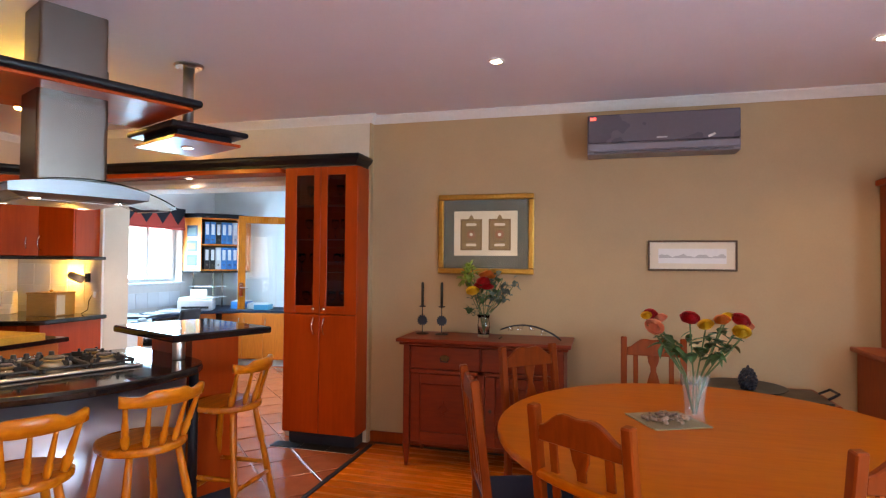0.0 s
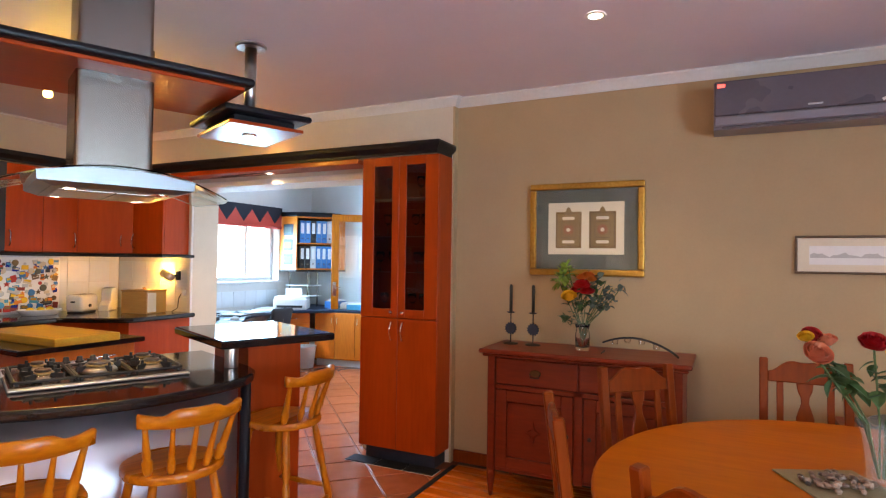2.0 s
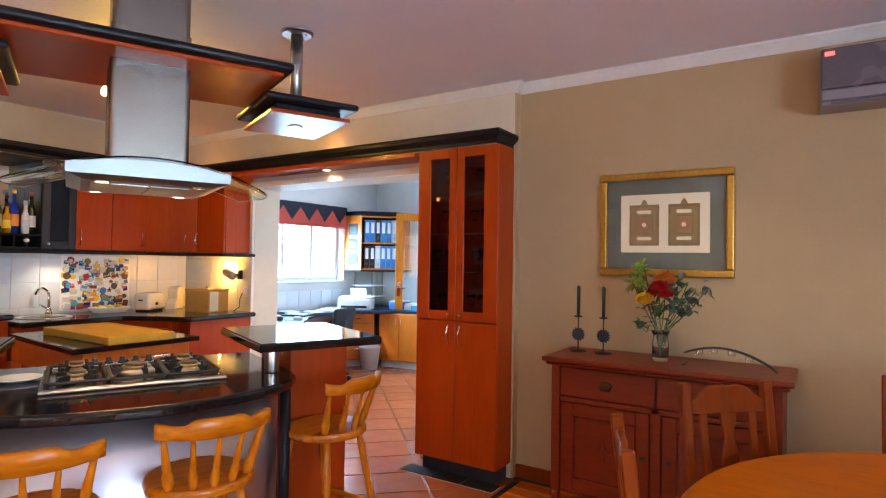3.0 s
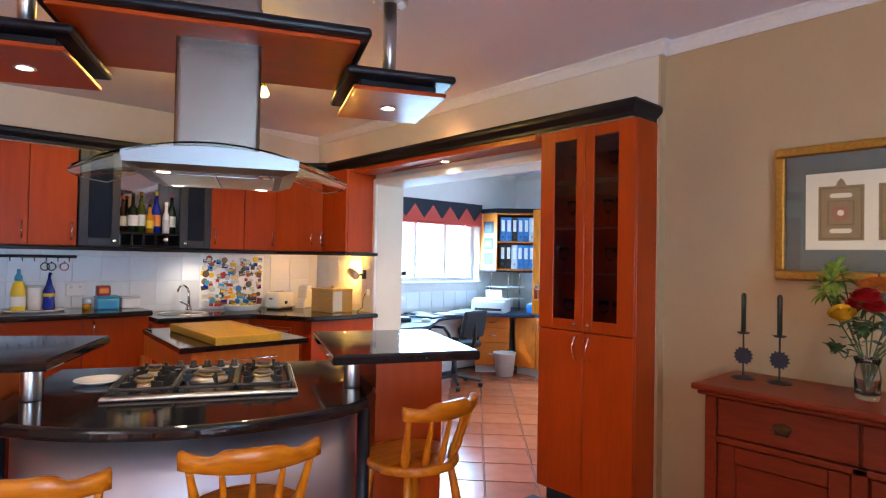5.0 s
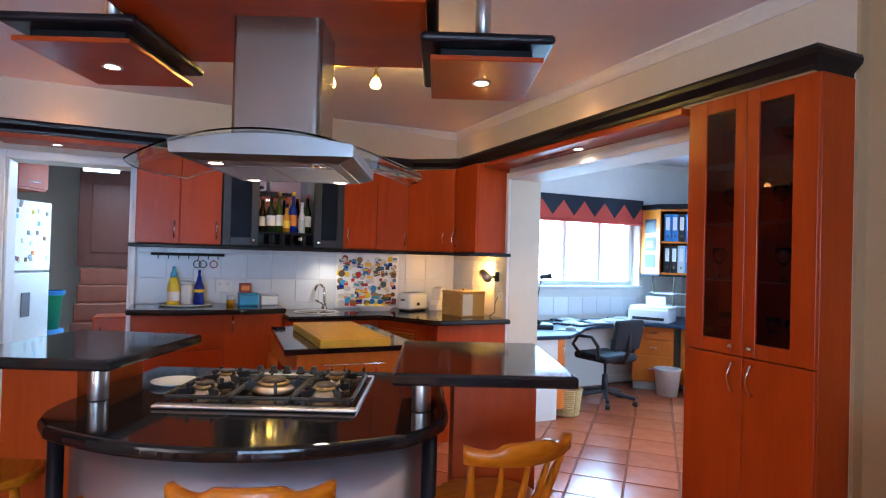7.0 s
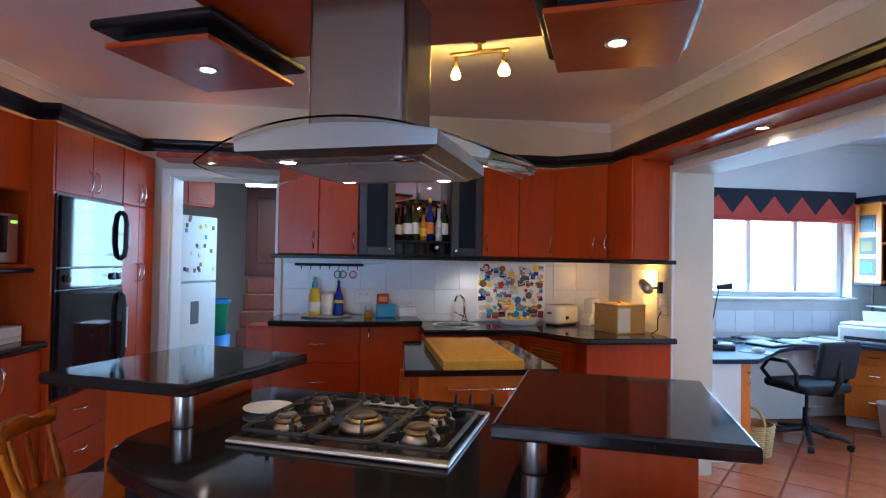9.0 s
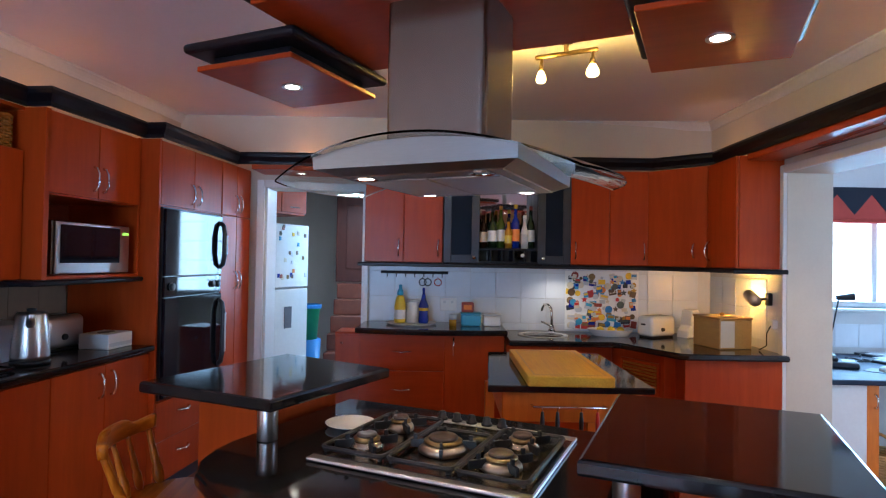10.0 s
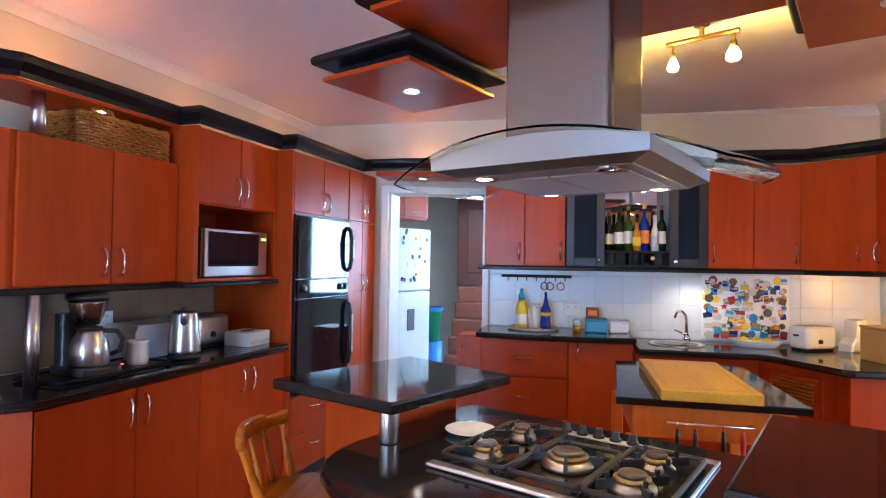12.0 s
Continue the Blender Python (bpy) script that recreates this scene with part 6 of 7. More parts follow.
def office_chair(m):
    t = thing("office_chair", m, "dark swivel office chair with looped armrests", "office chair")
    for k in range(5):
        a = radians(72 * k + 12)
        lg = part("foot", tube([(0.04 * math.cos(a), 0.04 * math.sin(a), 0.12), (0.30 * math.cos(a), 0.30 * math.sin(a), 0.075)], [0.028, 0.018], 8), "navy_matt", t)
        part("castor", moved(lathe([(0, -0.022), (0.026, -0.022), (0.026, 0.022), (0, 0.022)], 14), pose(0.30 * math.cos(a), 0.30 * math.sin(a), 0.027, 90, 0, math.degrees(a))), "black", lg)
    part("gas_spring", lathe([(0, 0.12), (0.032, 0.12), (0.028, 0.28), (0.014, 0.285), (0.014, 0.43), (0, 0.43)], 18), "navy_matt", t, "", True)
    part("seat", moved(box(-0.23, 0.23, -0.22, 0.22, 0.0, 0.075, 0.035, seg=3), pose(0, 0, 0.43)), "fabric", t, "", True)
    part("backrest", moved(box(-0.19, 0.19, -0.03, 0.03, 0.0, 0.30, 0.028, seg=3), pose(0, -0.24, 0.56, 12, 0, 0)), "fabric", t, "", True)
    part("back_bar", tube([(0, -0.10, 0.42), (0, -0.24, 0.44), (0, -0.29, 0.56), (0, -0.29, 0.72)], 0.022, 8), "black", t)
    for s in (-1, 1):
        part("armrest", tube([(s * 0.23, -0.12, 0.47), (s * 0.28, -0.16, 0.60), (s * 0.28, -0.08, 0.68), (s * 0.28, 0.10, 0.67), (s * 0.28, 0.17, 0.58), (s * 0.24, 0.10, 0.48)], 0.017, 8), "black", t, "", True)
    return t


office_chair(pose(-4.46, 6.14, 0, 0, 0, 97))
t = thing("waste_bin", pose(-4.50, 7.02, 0), "white plastic waste bin on the office floor", "bin")
part("body", lathe([(0, 0), (0.105, 0), (0.135, 0.27), (0.142, 0.275), (0.142, 0.285), (0.128, 0.285), (0.10, 0.01), (0, 0.01)], 28), "white", t, "", True)
t = thing("cane_basket", pose(-4.24, 5.50, 0), "pale woven cane basket with a hoop handle", "basket")
bk = bmesh.new()
for r in range(14):
    rad = 0.115 + 0.002 * r
    tube([((rad + 0.004 * (1 if (j + r) % 2 else -1)) * math.cos(j * 0.1963), (rad + 0.004 * (1 if (j + r) % 2 else -1)) * math.sin(j * 0.1963), 0.012 + r * 0.017) for j in range(33)], 0.0095, 5, bk)
part("weave", bk, "palewicker", t, "", True)
part("bottom", lathe([(0, 0.002), (0.112, 0.002), (0.112, 0.012), (0, 0.012)], 24), "palewicker", t)
part("handle", tube([(0.13 * math.cos(a), 0.0, 0.24 + 0.11 * math.sin(a)) for a in [k * math.pi / 12 for k in range(13)]], 0.011, 8), "palewicker", t, "", True)

t = thing("printer", pose(-4.80, 7.08, 0.7505, 0, 0, 30), "pale grey inkjet printer on the desk", "printer")
part("body", box(-0.22, 0.22, -0.16, 0.18, 0, 0.15, 0.02, seg=2), "greywhite", t)
part("lid", box(-0.215, 0.215, -0.12, 0.175, 0.151, 0.175, 0.01, seg=2), "white", t)
part("output_slot", box(-0.17, 0.17, -0.163, -0.1605, 0.03, 0.06), "black", t)
part("paper", moved(box(-0.11, 0.11, -0.002, 0.002, 0, 0.13), pose(0, 0.16, 0.15, 15, 0, 0)), "white", t, "sheet of white paper in the feeder")
t = thing("telephone", pose(-4.55, 5.45, 0.7505, 0, 0, 60), "dark office telephone on the desk", "telephone")
part("base", box(-0.09, 0.09, -0.11, 0.11, 0, 0.045, 0.012, seg=2), "navy_matt", t)
part("handset", tube([(-0.06, -0.10, 0.06), (-0.06, -0.05, 0.072), (-0.06, 0.05, 0.072), (-0.06, 0.10, 0.06)], [0.026, 0.016, 0.016, 0.026], 10), "black", t, "", True)
part("keypad", box(-0.01, 0.07, -0.08, 0.03, 0.0455, 0.05, 0.002), "greywhite", t)
for k, (x, y, a, ma) in enumerate(((-4.72, 5.95, 20, "black"), (-4.78, 6.27, -10, "navy_matt"), (-4.86, 6.62, 35, "greywhite"), (-5.0, 6.86, 5, "black"), (-5.02, 6.10, 12, "navy_matt"))):
    u = thing("paper_stack", pose(x, y, 0.7505, 0, 0, a), "loose stack of papers and folders on the desk", "papers", "papers on the desk")
    part("folder", box(-0.16, 0.16, -0.12, 0.12, 0, 0.018, 0.002), ma, u)
    part("sheet", moved(box(-0.105, 0.105, -0.074, 0.074, 0, 0.004), pose(0.01, 0.0, 0.0185, 0, 0, 7)), "white", u)
    part("sheet", moved(box(-0.105, 0.105, -0.074, 0.074, 0, 0.003), pose(-0.03, 0.02, 0.0228, 0, 0, -22)), "greywhite", u)
t = thing("computer_mouse", pose(-4.36, 5.62, 0.7505, 0, 0, 40), "grey computer mouse lying on a dark mat", "mouse")
part("mat", box(-0.11, 0.11, -0.09, 0.09, 0, 0.004, 0.001), "navy_matt", t, "dark mouse mat")
part("shell", moved(lathe([(0.034, 0.0), (0.036, 0.01), (0.028, 0.026), (0.012, 0.034), (0, 0.035)], 18), pose(0.01, 0.0, 0.0045) @ Matrix.Diagonal((1.5, 0.95, 1, 1))), "greywhite", t, "", True)
part("wheel", tube([(0.03, -0.004, 0.033), (0.03, 0.004, 0.033)], 0.006, 8), "black", t)
rnd = random.Random(14)
for k in range(4):
    t = thing("cable", pose(-4.70, 5.62, 0.7505), "dark tangled cable on the desk", "cable", "cables on the desk")
    pts = [(0.0, 0.0, 0.006 + 0.006 * k)]
    for q in range(7):
        pts.append((pts[-1][0] + rnd.uniform(-0.09, 0.06), pts[-1][1] + rnd.uniform(-0.05, 0.09), 0.005 + 0.004 * k + rnd.uniform(0, 0.025)))
    part("lead", tube(pts, 0.0045, 6), "black", t, "", True)
t = thing("desk_lamp", pose(-4.98, 5.60, 0.7505), "thin dark desk lamp in front of the window", "desk lamp")
part("base", lathe([(0, 0), (0.075, 0), (0.07, 0.018), (0, 0.02)], 24), "black", t, "", True)
part("stem", tube([(0, 0, 0.02), (0.02, 0.05, 0.25), (-0.02, 0.12, 0.47)], 0.006, 8), "black", t)
part("head", tube([(-0.03, 0.10, 0.475), (0.02, 0.22, 0.49)], [0.020, 0.032], 12), "black", t)
for k, (x, y, ma) in enumerate(((-4.42, 7.55, "blue"), (-4.20, 7.60, "white"), (-4.05, 7.52, "cyan"))):
    u = thing("file_box", pose(x, y, 0.7505, 0, 0, 8 * k), "small box of office papers on the desk", "box", "boxes on the office desk")
    part("carton", box(-0.10, 0.10, -0.12, 0.12, 0, 0.07 + 0.03 * (k == 0), 0.004), ma, u)
    part("paper", box(-0.09, 0.09, -0.11, 0.11, 0.0702 + 0.03 * (k == 0), 0.085 + 0.03 * (k == 0)), "white", u)

# open glazed pine door in the office
t = thing("door_2", pose(-4.36, 7.36, 0, 0, 0, 32), "open pine door with a full-length glass pane", "door", kind="structure")
fr = bmesh.new()
box(0, 0.10, -0.02, 0.02, 0.01, 2.05, 0.004, fr)
box(0.70, 0.80, -0.02, 0.02, 0.01, 2.05, 0.004, fr)
box(0.10, 0.70, -0.02, 0.02, 1.95, 2.05, 0.004, fr)
box(0.10, 0.70, -0.02, 0.02, 0.01, 0.22, 0.004, fr)
part("leaf", fr, "pine", t)
p = part("pane", box(0.10, 0.70, -0.004, 0.004, 0.22, 1.95), "glass", t)
p.visible_shadow = False
part("lock_plate", box(0.02, 0.07, -0.024, -0.0205, 0.93, 1.12, 0.002), "chrome", t)
part("handle", tube([(0.045, -0.024, 1.05), (0.045, -0.06, 1.05), (0.14, -0.065, 1.05)], 0.009, 8), "chrome", t)


# ---- dining area ----
t = thing("dining_table", pose(0.95, 2.93, 0), "large oval dining table of honey-coloured wood", "dining table")
ov_pts = [(0.865 * math.cos(radians(a)), 0.94 * math.sin(radians(a))) for a in range(0, 360, 5)]
part("tabletop", prism(ov_pts, 0.722, 0.755, 0.012, seg=3), "table", t)
ap = bmesh.new()
prism([(x * 0.80, y * 0.80) for x, y in ov_pts], 0.64, 0.721, bm=ap)
part("apron", ap, "table", t)
for k in range(4):
    a = radians(45 + 90 * k)
    x, y = 0.52 * math.cos(a), 0.58 * math.sin(a)
    part("leg", turned((x, y, 0), (x, y, 0.64), [(0, 0.022), (0.05, 0.03), (0.15, 0.024), (0.5, 0.034), (0.8, 0.045), (0.86, 0.03), (0.9, 0.045), (1, 0.045)], 16), "table", t, "", True)


def splat(w, z0, z1):
    """Outline of the vase-shaped middle splat."""
    rows = [(0.0, 0.55), (0.10, 0.45), (0.22, 0.72), (0.38, 0.97), (0.52, 1.0), (0.64, 0.68), (0.72, 0.44), (0.80, 0.48), (0.88, 0.80), (1, 0.96)]
    right = [(w / 2 * r, z0 + (z1 - z0) * s) for s, r in rows]
    return right + [(-x, z) for x, z in right[::-1]]


def dining_chair(m):
    """A chair that faces +y; its origin is under the middle of the back."""
    t = thing("dining_chair", m, "reddish wooden dining chair with a vase-shaped splat and blue seat", "dining chair", "chairs round the table")
    lean = pose(0, 0, 0.45, 7, 0, 0) @ pose(0, 0, -0.45)
    for s in (-1, 1):
        bm = box(s * 0.176 - 0.019, s * 0.176 + 0.019, -0.018, 0.018, 0.45, 0.97, 0.005)
        part("back_post", moved(bm, lean), "chairwood", t)
        part("leg", box(s * 0.176 - 0.019, s * 0.176 + 0.019, -0.018, 0.018, 0, 0.449, 0.005), "chairwood", t)
        part("leg", box(s * 0.176 - 0.019, s * 0.176 + 0.019, 0.36, 0.40, 0, 0.43, 0.005), "chairwood", t)
        part("stretcher", box(s * 0.176 - 0.010, s * 0.176 + 0.010, 0.02, 0.36, 0.17, 0.20, 0.003), "chairwood", t)
        part("seat_rail", box(s * 0.176 - 0.012, s * 0.176 + 0.012, 0.02, 0.36, 0.385, 0.43, 0.003), "chairwood", t)
    crest = [(-0.157, 0.855), (0.157, 0.855)] + [(0.157 - 0.314 * k / 16, 0.905 + 0.050 * math.sin(math.pi * k / 16) ** 2 - 0.012 * math.cos(4 * math.pi * k / 16) + 0.012) for k in range(17)]
    part("crest_rail", moved(slab(crest, -0.011, 0.011, 0.004), lean), "chairwood", t)
    part("lower_rail", moved(box(-0.157, 0.157, -0.010, 0.010, 0.475, 0.505, 0.003), lean), "chairwood", t)
    part("splat", moved(slab(splat(0.076, 0.505, 0.86), -0.007, 0.007, 0.003), lean), "chairwood", t)
    for s in (-1, 1):
        part("slat", moved(box(s * 0.105 - 0.015, s * 0.105 + 0.015, -0.007, 0.007, 0.505, 0.86, 0.003), lean), "chairwood", t)
    part("front_rail", box(-0.157, 0.157, 0.365, 0.39, 0.385, 0.43, 0.003), "chairwood", t)
    part("front_stretcher", box(-0.157, 0.157, 0.19, 0.21, 0.17, 0.195, 0.003), "chairwood", t)
    part("seat", box(-0.18, 0.18, -0.005, 0.40, 0.431, 0.465, 0.014, seg=2), "bluecloth", t, "dark blue padded seat")
    return t


first = dining_chair(pose(0.482, 2.245, 0, 0, 0, -34.6))
for x, y, a in ((0.032, 2.785, -69.7), (0.159, 3.611, -135.7), (0.83, 4.17, 178), (1.288, 2.159, 18)):
    copy_thing(first, pose(x, y, 0, 0, 0, a))


def rose(x, y, z, r, material, tilt=(0, 0)):
    """A rose head of overlapping curled petals."""
    bm = bmesh.new()
    rnd = random.Random(int(1000 * (x + 3 * y + 7 * z)))
    for ring, (n, rad, h, open_) in enumerate(((2, 0.16, 0.50, 0.0), (3, 0.32, 0.54, 0.0), (4, 0.48, 0.52, 0.06), (5, 0.66, 0.46, 0.18), (5, 0.82, 0.36, 0.40), (5, 0.96, 0.20, 0.60))):
        for k in range(n):
            a0 = 2 * math.pi * (k + 0.5 * ring + rnd.uniform(-0.1, 0.1)) / n
            half = math.pi / n * 1.3
            rows = []
            for i in range(4):
                s = i / 3
                row = []
                for j in range(5):
                    q = j / 4 * 2 - 1
                    a = a0 + q * half * (0.45 + 0.55 * math.sin(math.pi / 2 * min(s + 0.25, 1)))
                    rr = r * (0.10 + (rad - 0.10) * math.sin(min(s * 1.5, 1) * math.pi / 2) ** 0.8 + open_ * 0.16 * s ** 3)
                    zz = r * (-0.62 + (h + 0.62) * s - open_ * 0.22 * s ** 3 - 0.16 * abs(q) ** 3 * s)
                    row.append(bm.verts.new((rr * math.cos(a), rr * math.sin(a), zz)))
                rows.append(row)
            for a, b in zip(rows, rows[1:]):
                for j in range(4):
                    bm.faces.new((a[j], a[j + 1], b[j + 1], b[j]))
    out = bmesh.ops.solidify(bm, geom=bm.faces[:], thickness=0.0012)
    return moved(bm, pose(x, y, z, tilt[0], tilt[1], 0))


def leaf(p, way, size, bend=0.3):
    """A small pointed folded leaf."""
    bm = bmesh.new()
    pts = []
    for i in range(6):
        s = i / 5
        w = size * 0.34 * math.sin(math.pi * s ** 0.8)
        z = -bend * size * s * s
        pts.append([bm.verts.new((size * s, -w, z + w * 0.25)), bm.verts.new((size * s, 0, z)), bm.verts.new((size * s, w, z + w * 0.25))])
    for a, b in zip(pts, pts[1:]):
        bm.faces.new((a[0], a[1], b[1], b[0]))
        bm.faces.new((a[1], a[2], b[2], b[1]))
    bmesh.ops.remove_doubles(bm, verts=bm.verts[:], dist=1e-5)
    bmesh.ops.solidify(bm, geom=bm.faces[:], thickness=0.0007)
    return moved(bm, Matrix.Translation(p) @ Vector(way).to_track_quat("X", "Z").to_matrix().to_4x4())


vz = 0.7555
t = thing("flower_vase", pose(0.905, 3.07, vz), "flared clear glass vase of water on the table", "vase")
part("vase", lathe([(0, 0), (0.042, 0), (0.044, 0.01), (0.040, 0.06), (0.050, 0.15), (0.066, 0.205), (0.062, 0.205), (0.046, 0.15), (0.036, 0.06), (0.036, 0.02), (0, 0.018)], 28), "vase_glass", t, "", True)
fl = thing("rose_bouquet", pose(0.905, 3.07, vz), "bunch of red, pink, orange and yellow roses", "flowers")
heads = [(-0.19, -0.05, 0.405, 0.045, "rose_pink"), (-0.16, 0.03, 0.435, 0.038, "rose_pink"), (-0.20, 0.02, 0.455, 0.032, "rose_red"), (-0.225, -0.02, 0.450, 0.026, "rose_yellow"),
         (-0.02, 0.0, 0.445, 0.044, "rose_red"), (0.055, 0.02, 0.415, 0.036, "rose_yellow"), (0.125, 0.0, 0.440, 0.036, "rose_orange"), (0.215, 0.02, 0.440, 0.042, "rose_red"),
         (0.205, -0.03, 0.395, 0.040, "rose_yellow"), (0.245, 0.03, 0.41, 0.03, "rose_pink"), (0.155, 0.05, 0.45, 0.03, "rose_yellow")]
heads = [(x * 0.88, y, z, r, ma) for x, y, z, r, ma in heads]
rnd = random.Random(2)
for x, y, z, r, ma in heads:
    part("rose", rose(x, y, z, r * 0.92, ma, (rnd.uniform(5, 40), rnd.uniform(-22, 22))), ma, fl, "", True)
for x, y, z, r, ma in heads:
    part("stem", tube([(0.012 * (x > 0) - 0.006, 0.01 * (y > 0) - 0.005, 0.03), (x * 0.22, y * 0.3, 0.19), (x * 0.65, y * 0.7, z * 0.72), (x, y, z - r * 0.6)], 0.0032, 6), "stem", fl)
for k in range(95):
    x, y, z, r, ma = heads[k % len(heads)]
    s = rnd.uniform(0.42, 0.93)
    p = Vector((x * s ** 1.3, y * s ** 1.3, 0.19 + (z - r - 0.19) * s))
    w = Vector((rnd.uniform(-1, 1), rnd.uniform(-1, 1), rnd.uniform(-0.5, 0.5)))
    part("leaf", leaf(p, w, rnd.uniform(0.035, 0.07)), "leaf", fl)
t = thing("table_mat", pose(0.79, 3.03, vz, 0, 0, 25), "square grey-green frosted place mat", "place mat")
part("mat", box(-0.13, 0.13, -0.13, 0.13, 0, 0.006, 0.002), "tabmat", t)
t = thing("pebble_heap", pose(0.79, 3.03, vz + 0.0065, 0, 0, 25), "heap of shiny mixed pebbles and shells", "pebbles")
for k in range(70):
    a, q = rnd.uniform(0, 6.28), rnd.uniform(0, 1) ** 0.6
    x, y = 0.105 * q * math.cos(a), 0.085 * q * math.sin(a)
    s = rnd.uniform(0.007, 0.014)
    ico = bmesh.new()
    bmesh.ops.create_icosphere(ico, subdivisions=1, radius=s)
    moved(ico, pose(x, y, s * 0.6 + 0.016 * (1 - q), rnd.uniform(0, 90), 0, rnd.uniform(0, 180)) @ Matrix.Diagonal((1.25, 0.9, 0.65, 1)))
    part("pebble", ico, "pebble", t, "", True)

# sideboard
sd = thing("sideboard", pose(-0.275, 4.22, 0), "dark red mahogany sideboard with drawers and panelled doors", "sideboard")
part("top", box(-0.605, 0.605, -0.02, 0.46, 0.868, 0.895, 0.009, seg=2), "mahogany", sd)
part("top_moulding", box(-0.585, 0.585, 0.0, 0.45, 0.848, 0.867, 0.006), "mahogany", sd)
part("body", box(-0.555, 0.555, 0.045, 0.44, 0.15, 0.847, 0.003), "mahogany", sd)
for x in (-0.555, 0.555):
    for y in (0.03, 0.42):
        s = -1 if x < 0 else 1
        part("leg", turned((x - s * 0.02, y + (0.005 if y < 0.1 else -0.005), 0), (x - s * 0.02, y + (0.005 if y < 0.1 else -0.005), 0.16), [(0, 0.012), (0.2, 0.016), (0.6, 0.024), (0.9, 0.026), (1, 0.026)], 12), "mahogany", sd, "", True)
    part("corner_post", box(min(x, x - (0.045 if x > 0 else -0.045)), max(x, x - (0.045 if x > 0 else -0.045)), 0.015, 0.0445, 0.15, 0.847, 0.004), "mahogany", sd)
part("centre_post", box(-0.025, 0.025, 0.02, 0.0445, 0.15, 0.68, 0.003), "mahogany", sd)
part("cross_rail", box(-0.509, 0.509, 0.02, 0.0445, 0.655, 0.68, 0.003), "mahogany", sd)
for a, b in ((-0.505, -0.005), (0.005, 0.505)):
    d = part("drawer", box(a, b, 0.022, 0.0445, 0.685, 0.842, 0.005), "mahogany", sd)
    pl_ = part("pull", moved(lathe([(0, 0), (0.035, 0), (0.03, 0.004), (0, 0.005)], 18), pose((a + b) / 2, 0.0218, 0.765, 90, 0, 0) @ Matrix.Diagonal((1.0, 0.6, 1, 1))), "bronze", d, "dark metal drop handle")
    part("drop", tube([((a + b) / 2 - 0.03, 0.012, 0.765), ((a + b) / 2 - 0.025, 0.006, 0.742), ((a + b) / 2 + 0.025, 0.006, 0.742), ((a + b) / 2 + 0.03, 0.012, 0.765)], 0.004, 6), "black", d)
for a, b in ((-0.505, -0.03), (0.03, 0.505)):
    fr = bmesh.new()
    box(a, a + 0.07, 0.026, 0.0445, 0.175, 0.65, 0.004, fr)
    box(b - 0.07, b, 0.026, 0.0445, 0.175, 0.65, 0.004, fr)
    box(a + 0.07, b - 0.07, 0.026, 0.0445, 0.175, 0.245, 0.004, fr)
    box(a + 0.07, b - 0.07, 0.026, 0.0445, 0.58, 0.65, 0.004, fr)
    d = part("door", fr, "mahogany", sd)
    part("panel", box(a + 0.07, b - 0.07, 0.036, 0.0445, 0.245, 0.58, 0.006), "mahogany", d)
    part("carving", slab([(((a + b) / 2) + 0.045 * math.sin(k * 0.785) * (1 if k % 2 == 0 else 0.35), 0.41 + 0.07 * math.cos(k * 0.785) * (1 if k % 2 == 0 else 0.35)) for k in range(8)], 0.030, 0.0355, 0.002), "mahogany", d)
    part("escutcheon", moved(lathe([(0, 0), (0.012, 0), (0.012, 0.004), (0, 0.004)], 12), pose(b - 0.035 if a < 0 else a + 0.035, 0.0258, 0.42, 90, 0, 0)), "black", d)


def candlestick(x):
    t = thing("candlestick", pose(x, 4.50, 0.8955), "black iron candlestick with a sun disc and dark candle", "candlestick", "candlesticks on the sideboard")
    part("base", lathe([(0, 0), (0.05, 0), (0.048, 0.006), (0.012, 0.012), (0, 0.013)], 24), "iron", t, "", True)
    part("stem", tube([(0, 0, 0.012), (0, 0, 0.20)], 0.004, 8), "iron", t)
    pts = [((0.042 if k % 2 else 0.033) * math.cos(k * math.pi / 14), 0.10 + (0.042 if k % 2 else 0.033) * math.sin(k * math.pi / 14)) for k in range(28)]
    part("sun_disc", slab(pts, -0.006, 0.006, 0.001), "navy_matt", t, "dark blue serrated disc")
    part("drip_pan", lathe([(0, 0.20), (0.02, 0.20), (0.028, 0.206), (0.026, 0.208), (0, 0.206)], 18), "iron", t, "", True)
    part("candle", lathe([(0, 0.207), (0.0105, 0.207), (0.0105, 0.375), (0.006, 0.385), (0, 0.386)], 14), "candle", t, "dark green candle", True)


candlestick(-0.775)
candlestick(-0.625)

t = thing("small_vase", pose(-0.30, 4.46, 0.8955), "small cut glass vase on the sideboard", "vase")
part("vase", lathe([(0, 0), (0.04, 0), (0.042, 0.01), (0.045, 0.09), (0.038, 0.13), (0.048, 0.16), (0.044, 0.16), (0.034, 0.13), (0.040, 0.09), (0.037, 0.02), (0, 0.018)], 20), "glass", t, "", True)
fl = thing("mixed_bouquet", pose(-0.30, 4.46, 0.8955) @ Matrix.Diagonal((1.10, 1.10, 1.07, 1)), "mixed bouquet with lime leaves, red and orange flowers", "flowers")
rnd = random.Random(9)
tips_ = [(-0.11, 0.0, 0.42), (-0.085, 0.02, 0.46), (-0.13, -0.02, 0.39), (0.0, -0.04, 0.36), (-0.05, -0.06, 0.31), (0.09, 0.0, 0.42), (0.12, 0.02, 0.39), (0.16, 0.0, 0.36), (0.21, 0.0, 0.37), (0.10, -0.04, 0.30), (-0.10, -0.02, 0.19), (0.14, -0.03, 0.29), (0.03, 0.0, 0.44)]
